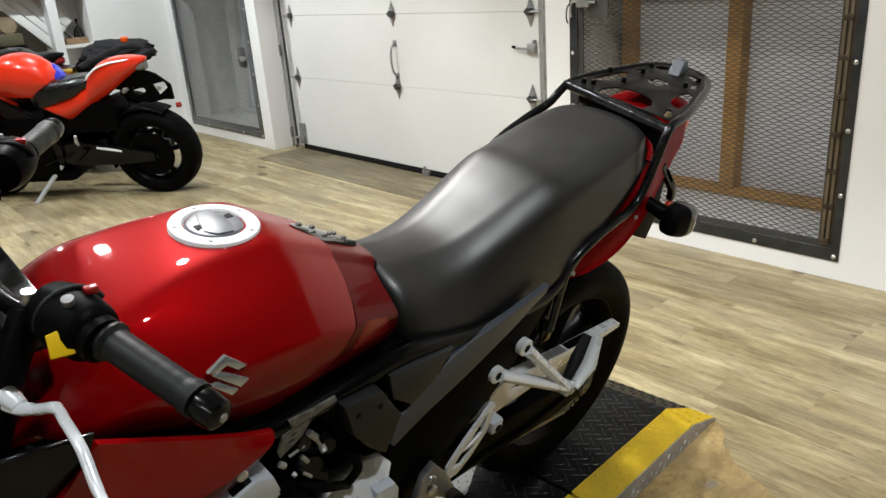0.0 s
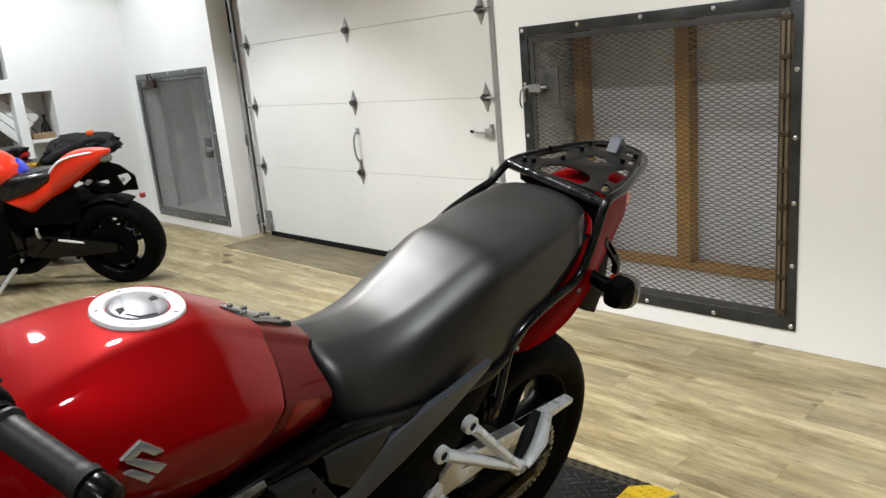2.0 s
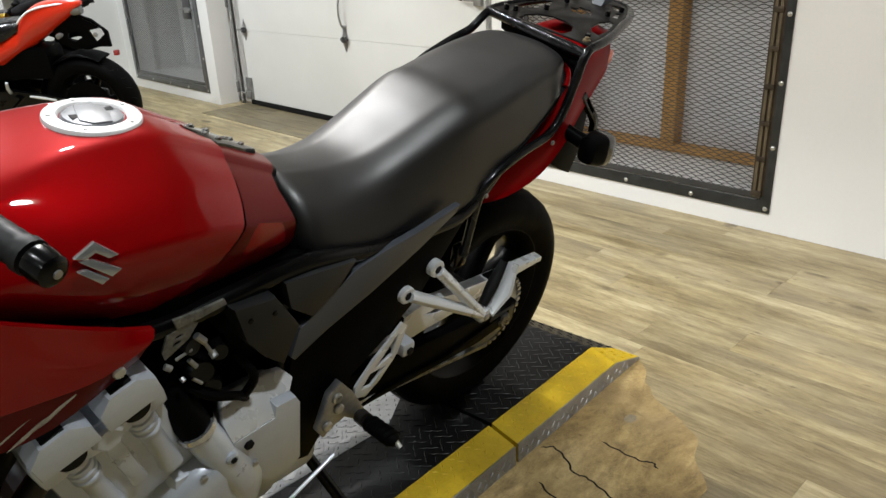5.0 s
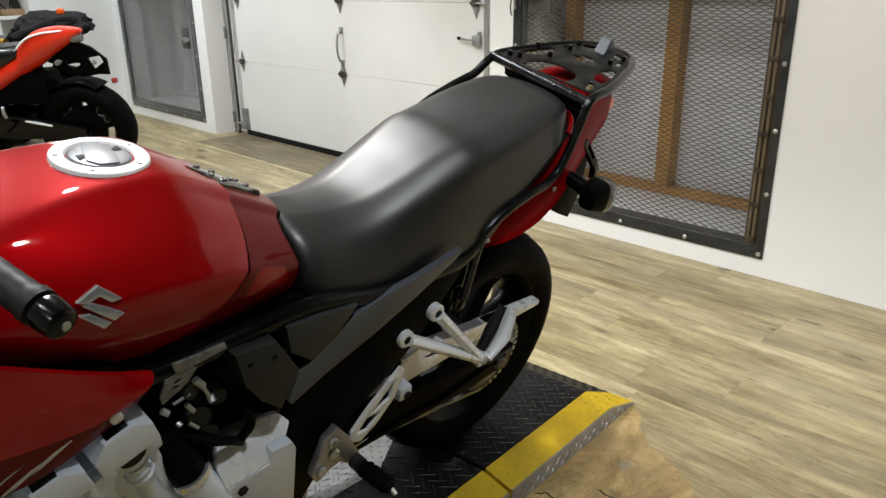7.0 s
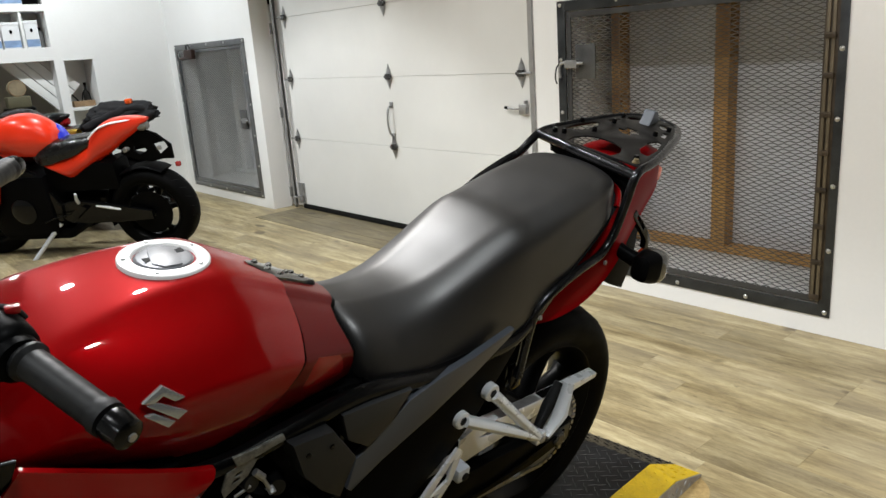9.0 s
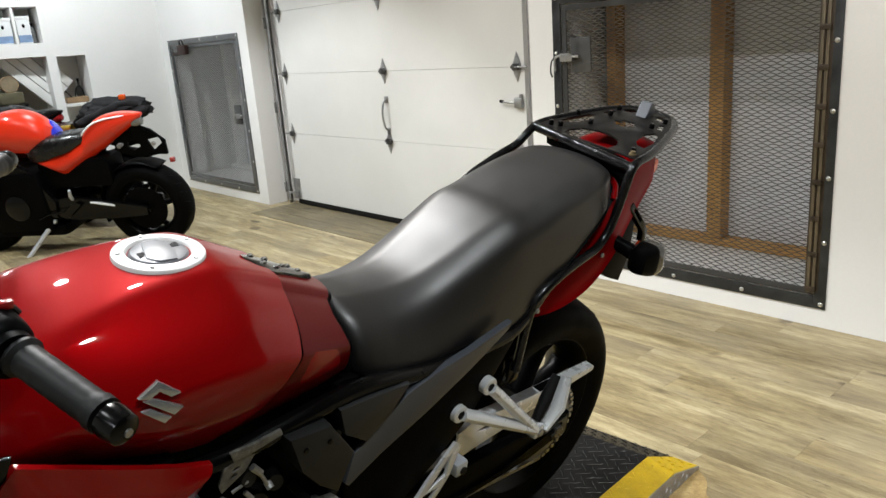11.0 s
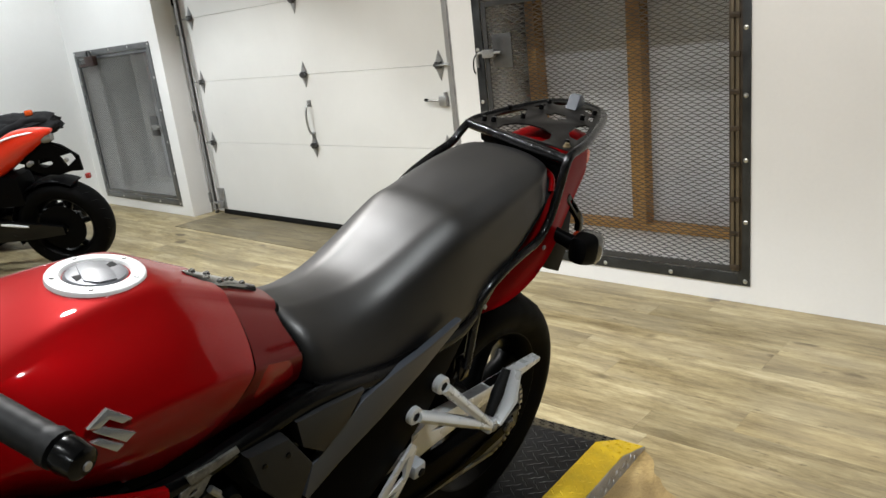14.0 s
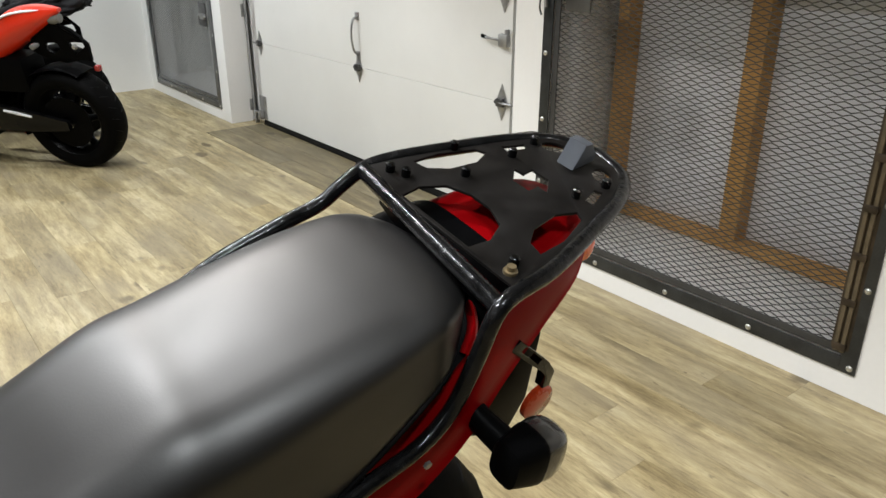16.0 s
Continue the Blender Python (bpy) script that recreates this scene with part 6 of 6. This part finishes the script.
def parked_bike(m, label, paint, tail_paint, detail, lamp):
    """A fully faired sport motorcycle on its side stand; same frame as the bike on the lift."""
    b = thing("motorcycle", m, label, "motorcycle", "parked motorcycles")
    wheel(0.07, 0.19, b, 5)
    wheel(-1.28, 0.12, b, 5)
    tail = [(-0.62, 0.12, 0.698, 0.728), (-0.55, 0.150, 0.655, 0.752), (-0.49, 0.156, 0.612, 0.768), (-0.44, 0.156, 0.590, 0.783), (-0.36, 0.150, 0.632, 0.805), (-0.30, 0.142, 0.668, 0.826), (-0.262, 0.132, 0.690, 0.835), (-0.238, 0.126, 0.706, 0.895), (-0.20, 0.118, 0.730, 0.938), (-0.125, 0.105, 0.775, 0.985), (0.0, 0.082, 0.850, 1.006), (0.10, 0.052, 0.912, 1.004), (0.18, 0.018, 0.972, 0.994)]
    xs = [r[0] for r in tail]
    bm, rings = bmesh.new(), []
    for x in np.linspace(xs[0], xs[-1], 30).tolist():
        w, z0, z1 = [smooth_interp(x, xs, [r[i] for r in tail]) for i in (1, 2, 3)]
        c = [(-w * 0.5, z0), (-w * 0.95, z0 + (z1 - z0) * 0.3), (-w, z0 + (z1 - z0) * 0.55), (-w * 0.72, z1 - (z1 - z0) * 0.08), (-w * 0.3, z1), (0, z1)]
        c += [(-p, q) for p, q in c[-2::-1]]
        rings.append([(x, q.y, q.z) for q in spline([(0, p, q) for p, q in c], 3)])
    skin(bm, rings)
    part("tail_cowl", bm, tail_paint, b, "", 50)
    seat = [(-0.74, 0.06, 0.77, 0.82), (-0.66, 0.118, 0.722, 0.848), (-0.56, 0.146, 0.728, 0.868), (-0.46, 0.146, 0.755, 0.878), (-0.35, 0.137, 0.785, 0.888), (-0.25, 0.100, 0.840, 0.894)]
    xs2 = [r[0] for r in seat]
    bm, rings = bmesh.new(), []
    for x in np.linspace(xs2[0], xs2[-1], 22).tolist():
        w, z0, z1 = [smooth_interp(x, xs2, [r[i] for r in seat]) for i in (1, 2, 3)]
        c = [(-w, z0), (-w * 0.95, z0 + (z1 - z0) * 0.6), (-w * 0.6, z1), (0, z1 + 0.004)]
        c += [(-p, q) for p, q in c[-2::-1]]
        rings.append([(x, q.y, q.z) for q in spline([(0, p, q) for p, q in c], 4)])
    skin(bm, rings)
    part("seat", bm, GLOSS_VINYL, b, "black vinyl seat", 60)
    tank = [(-1.06, 0.08, 0.88, 0.96), (-0.98, 0.14, 0.83, 1.02), (-0.86, 0.175, 0.80, 1.055), (-0.75, 0.172, 0.79, 1.060), (-0.66, 0.150, 0.785, 1.036), (-0.58, 0.120, 0.80, 0.985), (-0.53, 0.085, 0.83, 0.92)]
    xs3 = [r[0] for r in tank]
    bm, rings = bmesh.new(), []
    for x in np.linspace(xs3[0], xs3[-1], 26).tolist():
        w, z0, z1 = [smooth_interp(x, xs3, [r[i] for r in tank]) for i in (1, 2, 3)]
        c = [(-w * 0.7, z0), (-w * 0.97, z0 + (z1 - z0) * 0.3), (-w, z0 + (z1 - z0) * 0.55), (-w * 0.75, z1 - (z1 - z0) * 0.12), (-w * 0.3, z1), (0, z1 + 0.002)]
        c += [(-p, q) for p, q in c[-2::-1]]
        rings.append([(x, q.y, q.z) for q in spline([(0, p, q) for p, q in c], 3)])
    skin(bm, rings)
    part("tank", bm, paint, b, "", 50)
    if detail:
        rows_ = [(-0.70, 0.10, 0.84, 1.030), (-0.64, 0.105, 0.83, 1.034), (-0.59, 0.098, 0.83, 1.016), (-0.555, 0.085, 0.84, 0.975), (-0.52, 0.060, 0.86, 0.918), (-0.50, 0.03, 0.88, 0.895)]
        bm, rings = bmesh.new(), []
        for x in np.linspace(-0.70, -0.50, 16).tolist():
            w, z0, z1 = [smooth_interp(x, [r[0] for r in rows_], [r[i] for r in rows_]) for i in (1, 2, 3)]
            c = [(-w * 0.8, z0), (-w, z0 + (z1 - z0) * 0.5), (-w * 0.8, z1 - (z1 - z0) * 0.12), (-w * 0.35, z1), (0, z1 + 0.002)]
            c += [(-p, q) for p, q in c[-2::-1]]
            rings.append([(x + 0.028, q.y * 0.8 + 0.060, q.z - 0.062) for q in spline([(0, p, q) for p, q in c], 3)])
        skin(bm, rings)
        part("tank_rear_panel", bm, BLUE_PAINT, b, "glossy blue rear of the tank", 50)
    for s in (-1, 1):
        flip = lambda a, q, d, s=s: (a, (-0.235 + d + 0.10 * max(0, a + 0.95) + 0.18 * max(0, 0.45 - q)) * -s, q)
        part("side_fairing", plate([(-1.42, 0.90), (-1.22, 0.92), (-1.02, 0.80), (-0.93, 0.62), (-0.98, 0.48), (-1.08, 0.36), (-1.2, 0.30), (-1.28, 0.50), (-1.45, 0.66), (-1.52, 0.78)], 0.012, flip, bevel=0.004), paint, b)
        part("frame_spar", plate([(-1.12, 0.86), (-0.98, 0.84), (-0.70, 0.66), (-0.56, 0.42), (-0.58, 0.30), (-0.68, 0.30), (-0.76, 0.48), (-1.02, 0.70), (-1.14, 0.76)], 0.04, lambda a, q, d, s=s: (a, (0.12 + d) * s, q), bevel=0.008), BLACK_GLOSS, b)
        part("swingarm", plate([(-0.66, 0.42), (-0.45, 0.45), (-0.15, 0.40), (0.11, 0.345), (0.11, 0.285), (-0.15, 0.27), (-0.42, 0.27), (-0.66, 0.31)], 0.035, lambda a, q, d, s=s: (a, (0.105 + d) * s, q), bevel=0.008), BLACK_GLOSS, b)
        part("signal", placed(turned([(0.0, -0.03), (0.016, -0.022), (0.02, 0.0), (0.012, 0.03), (0.0, 0.03)], "Y", 14), Matrix.Translation((0.022, 0.10 * s, 0.797))), CLEAR_LENS, b)
        part("foot_rest", tube([(-0.42, 0.16 * s, 0.44), (-0.40, 0.20 * s, 0.48), (-0.38, 0.22 * s, 0.53)], [0.012, 0.012, 0.009], 10), ALU, b)
        part("foot_rest_plate", plate([(-0.56, 0.33), (-0.40, 0.42), (-0.36, 0.40), (-0.50, 0.29)], 0.008, lambda a, q, d, s=s: (a, (0.165 + d) * s, q), bevel=0.002), BLACK_GLOSS, b)
        part("grip", tube([(-1.17, 0.20 * s, 0.93), (-1.12, 0.32 * s, 0.91)], 0.017, 12), GRIP_RUBBER, b)
    part("engine", box((-1.10, -0.19, 0.20), (-0.62, 0.19, 0.66), 0.05), BLACK_PLASTIC, b)
    part("clutch_cover", turned([(0.0, -0.215), (0.07, -0.212), (0.095, -0.20), (0.10, -0.17)], "Y", 24, (-0.84, 0, 0.40)), BLACK_GLOSS, b)
    part("belly_pan", box((-1.10, -0.15, 0.15), (-0.55, 0.15, 0.24), 0.04), BLACK_PLASTIC, b)
    part("under_seat", box((-0.66, -0.11, 0.50), (-0.10, 0.11, 0.72), 0.05), BLACK_PLASTIC, b)
    part("brake_disc", turned([(0.04, -0.08), (0.160, -0.08), (0.160, -0.072), (0.04, -0.072)], "Y", 28, (0.07, 0, 0.316), closed=True), BLACK_PLASTIC, b)
    part("tyre_guard", tube([(0.07 + 0.335 * math.cos(radians(a)), 0, 0.316 + 0.335 * math.sin(radians(a))) for a in range(62, 200, 9)], 0.085, 14, flat=0.12), BLACK_PLASTIC, b)
    part("nose_cowl", tube([(-1.30, 0, 0.92), (-1.42, 0, 0.90), (-1.56, 0, 0.80)], [0.18, 0.16, 0.07], 16), paint, b)
    part("plate_bracket", plate([(0.03, 0.905), (0.136, 0.905), (0.215, 0.873), (0.305, 0.79), (0.303, 0.688), (0.232, 0.691), (0.139, 0.672), (0.03, 0.69), (-0.08, 0.74), (-0.06, 0.83)], 0.024, lambda a, q, d: (a, d - 0.012, q),
                                holes=([(0.028, 0.788), (0.103, 0.794), (0.120, 0.757), (0.067, 0.730), (0.017, 0.752)], [(0.175, 0.800), (0.269, 0.817), (0.283, 0.774), (0.207, 0.722)]), bevel=0.003), BLACK_PLASTIC, b, "pierced black plate bracket")
    part("bracket_bolt", bolt_head((0.225, -0.014, 0.775), (0, -1, 0), 0.016, 0.02), GALV, b)
    part("tail_lamp", placed(turned([(0.0, 0.045), (0.026, 0.035), (0.036, 0.0), (0.036, -0.03)], "X", 18), Matrix.Translation((0.135, 0, 0.935))), lamp, b)
    part("marker_light", box((0.308, -0.016, 0.628), (0.340, 0.016, 0.662), 0.006), TAIL_RED if detail else BLACK_PLASTIC, b, "small red marker light")
    part("side_stand", tube([(-0.62, -0.14, 0.28), (-0.72, -0.20, 0.17), (-0.90, -0.30, -0.030)], [0.017, 0.016, 0.014], 10), ALU, b, "silver side stand")
    part("stand_foot", tube([(-0.94, -0.305, -0.036), (-0.87, -0.30, -0.030)], 0.016, 8, flat=0.4), ALU, b)
    part("shift_lever", tube([(-0.50, -0.18, 0.36), (-0.62, -0.19, 0.34), (-0.70, -0.20, 0.31)], 0.006, 8), BLACK_GLOSS, b)
    part("chain_guard", tube([(-0.30, -0.145, 0.405), (-0.22, -0.145, 0.392), (-0.12, -0.145, 0.372)], [0.007, 0.010, 0.007], 8), ALU_BRIGHT, b, "silver chain guard")
    if detail:
        # white bar modelled in for the lamp glare on top of the tail
        part("tail_glare", tube(spline([(-0.232, -0.116, 0.885), (-0.205, -0.108, 0.915), (-0.15, -0.090, 0.955), (-0.06, -0.072, 0.980), (0.08, -0.044, 0.990)], 6), [0.004, 0.010] + [0.011] * 21 + [0.007, 0.003], 8, flat=0.6), BOX_WHITE, b, "white streak along the tail standing for lamp glare")
    return b


parked_bike(pose(2.08, 5.506, 0, 10, 0, -49.5), "scarlet sport motorcycle with blue tank panel on side stand", RED_SPORT, RED_SPORT, True, CLEAR_LENS)
parked_bike(pose(1.94, 6.945, 0, 10, 0, -43), "black sport motorcycle with red tail lamp before the shelf bay", BLACK_GLOSS, BLACK_GLOSS, False, TAIL_RED)
third = parked_bike(pose(2.25, 6.38, 0, 10, 0, -49.5), "black sport motorcycle with riding jacket over its tail", BLACK_GLOSS, BLACK_GLOSS, False, CLEAR_LENS)
part("end_cap", turned([(0.0, -0.012), (0.026, -0.012), (0.034, 0.0), (0.034, 0.09)], "X", 20, (-0.27, -0.15, 0.885)), GOLD, third, "dull gold end cap")

# jacket thrown over the third seat
jk = thing("riding_jacket", pose(2.25, 6.38, 0, 10, 0, -49.5), "crumpled black riding jacket with orange tag", "jacket")
bm = bmesh.new()
bmesh.ops.create_icosphere(bm, subdivisions=5, radius=1.0)
for v in bm.verts:
    q = v.co.copy()
    f = noise.fractal(q * 1.9 + Vector((3, 1, 2)), 0.9, 2.1, 4)
    r = 1 + 0.20 * f + 0.12 * abs(noise.noise(q * 5 + Vector((1, 5, 2)))) + 0.06 * abs(noise.noise(q * 11))
    v.co = Vector((q.x * 0.27, q.y * 0.19, max(q.z, -0.45) * 0.10 - 0.05 * abs(q.y))) * r + Vector((0.14, 0.0, 0.985))
part("jacket_body", bm, FABRIC, jk, "", 80)
bm = tube(spline([(-0.10, -0.17, 0.92), (0.06, -0.16, 0.98), (0.24, -0.10, 1.035), (0.38, -0.02, 1.01)], 5), [0.030] * 8 + [0.034] * 6 + [0.026] * 2, 14)
for v in bm.verts:
    v.co += 0.018 * Vector(noise.noise_vector(v.co * 20))
part("sleeve", bm, FABRIC, jk, "", 80)
part("orange_tag", box((0.215, -0.06, 1.065), (0.265, -0.02, 1.105), 0.012), ORANGE, jk, "orange tag")

# tall stand in the shelf bay, with a box and a round tin on it
st = thing("stand", pose(1.785, 7.52, 0), "tall black stand on thin splayed legs before shelf bay", "stand")
part("stand_top", turned([(0.0, 1.035), (0.12, 1.035), (0.13, 1.025), (0.13, 1.005), (0.0, 1.0)], "Z", 28), BLACK_PLASTIC, st)
for k in range(4):
    a = radians(45 + 90 * k)
    part("leg", tube([(0.08 * math.cos(a), 0.08 * math.sin(a), 1.01), (0.17 * math.cos(a), 0.17 * math.sin(a), 0.0)], 0.014, 8), BLACK_GLOSS, st)
part("foot_ring", turned([(0.145, 0.40), (0.153, 0.408), (0.145, 0.416), (0.137, 0.408)], "Z", 28, closed=True), BLACK_GLOSS, st)
ob = tagged(finish(box((1.69, 7.46, 1.035), (1.88, 7.58, 1.135), 0.012), "carton", OLIVE), "small olive carton on the black stand", "box")
tin = thing("round_tin", pose(1.79, 7.52, 1.205), "round tan tin standing on edge on the carton", "tin")
part("tin_body", turned([(0.0, -0.04), (0.066, -0.04), (0.070, -0.036), (0.070, 0.036), (0.066, 0.04), (0.0, 0.04)], "Y", 32), TAN, tin)
part("tin_rim", turned([(0.068, -0.043), (0.072, -0.043), (0.072, -0.034), (0.068, -0.034)], "Y", 32, closed=True), BASKET, tin)

# ---- worn stone-look patch in the floor beside the lift ----
patch_edge = [(2.00, 1.02), (1.965, 0.955), (1.90, 0.915), (1.865, 0.86), (1.812, 0.794), (1.786, 0.729), (1.748, 0.668), (1.683, 0.613), (1.57, 0.546), (1.40, 0.49), (1.15, 0.45), (0.85, 0.48), (0.55, 0.60), (0.38, 0.80), (0.36, 1.02)]
edge = [(q.x + 0.03 * noise.noise(q * 9), q.y + 0.03 * noise.noise(q * 9 + Vector((5, 0, 0)))) for q in spline([(a, b, 0) for a, b in patch_edge], 6)]
pt = structure(finish(plate(edge, 0.0022, lambda a, b, d: (a, b, 0.0008 + d)), "floor_patch", PATCH), "worn brown stone-look floor patch beside lift", "floor")
for pts in ([(1.44, 0.942), (1.463, 0.919), (1.45, 0.872), (1.416, 0.817), (1.422, 0.787), (1.415, 0.747), (1.40, 0.69), (1.37, 0.62)], [(1.568, 0.837), (1.566, 0.782), (1.568, 0.722), (1.581, 0.696), (1.568, 0.672)], [(1.33, 0.86), (1.31, 0.80), (1.33, 0.74), (1.30, 0.66)]):
    q = spline([(a, b, 0.003) for a, b in pts], 4)
    part("crack", tube([v + Vector((0.003 * math.sin(i * 2.1), 0.002 * math.cos(i * 1.7), 0)) for i, v in enumerate(q)], [0.0008] + [0.0026] * (len(q) - 2) + [0.0006], 6, flat=0.25), SEAL, pt)
for x, y, r in ((1.707, 0.839, 0.022),):
    part("pale_chip", placed(turned([(0.0, 0.0036), (r * 0.6, 0.0035), (r, 0.0031)], "Z", 14), Matrix.Translation((x, y, 0)) @ Matrix.Diagonal((1, 0.7, 1, 1))), CHIP_STREAK, pt)

# ---- floor: boards laid along the long wall ----
floor = structure(finish(box((-3.2, -3.2, -0.06), (4.5, 8.9, -0.004)), "floor", JOINT), "oak-look vinyl plank floor, stained and knotted", "floor")
BW, BL, GAP = 0.152, 1.22, 0.0003
board = None
far_boards = bmesh.new()


def board_ring(bm, x, y, w, l):
    z0, z1, e = -0.004, 0.0, 0.0002
    lo = [bm.verts.new((x + a, y + b, z0)) for a, b in ((0, 0), (w, 0), (w, l), (0, l))]
    up = [bm.verts.new((x + a, y + b, z1)) for a, b in ((e, e), (w - e, e), (w - e, l - e), (e, l - e))]
    bm.faces.new(up)
    for i in range(4):
        j = (i + 1) % 4
        bm.faces.new((lo[i], lo[j], up[j], up[i]))


JOIN = {3: 0.89, 5: 1.37, 6: 0.81, 7: 1.085}
rnd = random.Random(7)
row = 0
x = WX - BW + 0.0
near = []
while x > -3.2:
    y = -3.2 - (rnd.random() * BL if row not in JOIN else (-3.2 - JOIN[row]) % BL)
    while y < 7.74:
        y0, y1 = max(y, -3.2), min(y + BL, LEFT_Y + 0.4)
        if y1 - y0 > 0.05:
            whole = y1 - y0 > BL - 0.001
            if whole and x > -0.1 and -0.9 < y < 7.2 and len(near) < 290:
                if board is None:
                    bm = bmesh.new()
                    board_ring(bm, 0, 0, BW - GAP, BL - GAP)
                    ob = finish(bm, "plank", PLANK, floor, angle=20)
                    board = ob.data
                else:
                    ob = new("plank", board)
                    ob.parent = floor
                ob.location = (x, y0, 0)
                near.append(ob)
            else:
                board_ring(far_boards, x, y0, BW - GAP, y1 - y0 - GAP)
        y += BL
    x -= BW
    row += 1
for yy in np.arange(2.7, 6.0, BL):
    board_ring(far_boards, WX, yy, BW - GAP, min(BL, 6.0 - yy) - GAP)
    board_ring(far_boards, WX + BW, yy + 0.0, 0.10, min(BL, 6.0 - yy) - GAP)
part("plank_field", far_boards, PLANK, floor, angle=20)["kind"] = "stuff"

sill = structure(new("threshold"), "darker worn boards in the garage doorway", "floor")
for x0, x1 in ((3.03, 3.178), (3.18, 3.328), (3.33, 3.472)):
    for y0, y1 in ((2.95, 3.55), (3.552, 4.70), (4.702, 5.77)) if x0 < 3.1 else ((2.95, 4.1), (4.102, 5.25), (5.252, 5.77)):
        bm = bmesh.new()
        board_ring(bm, 0, 0, x1 - x0, y1 - y0)
        ob = finish(bm, "board", SILL, sill, angle=20)
        ob.location = (x0, y0, 0.0035)
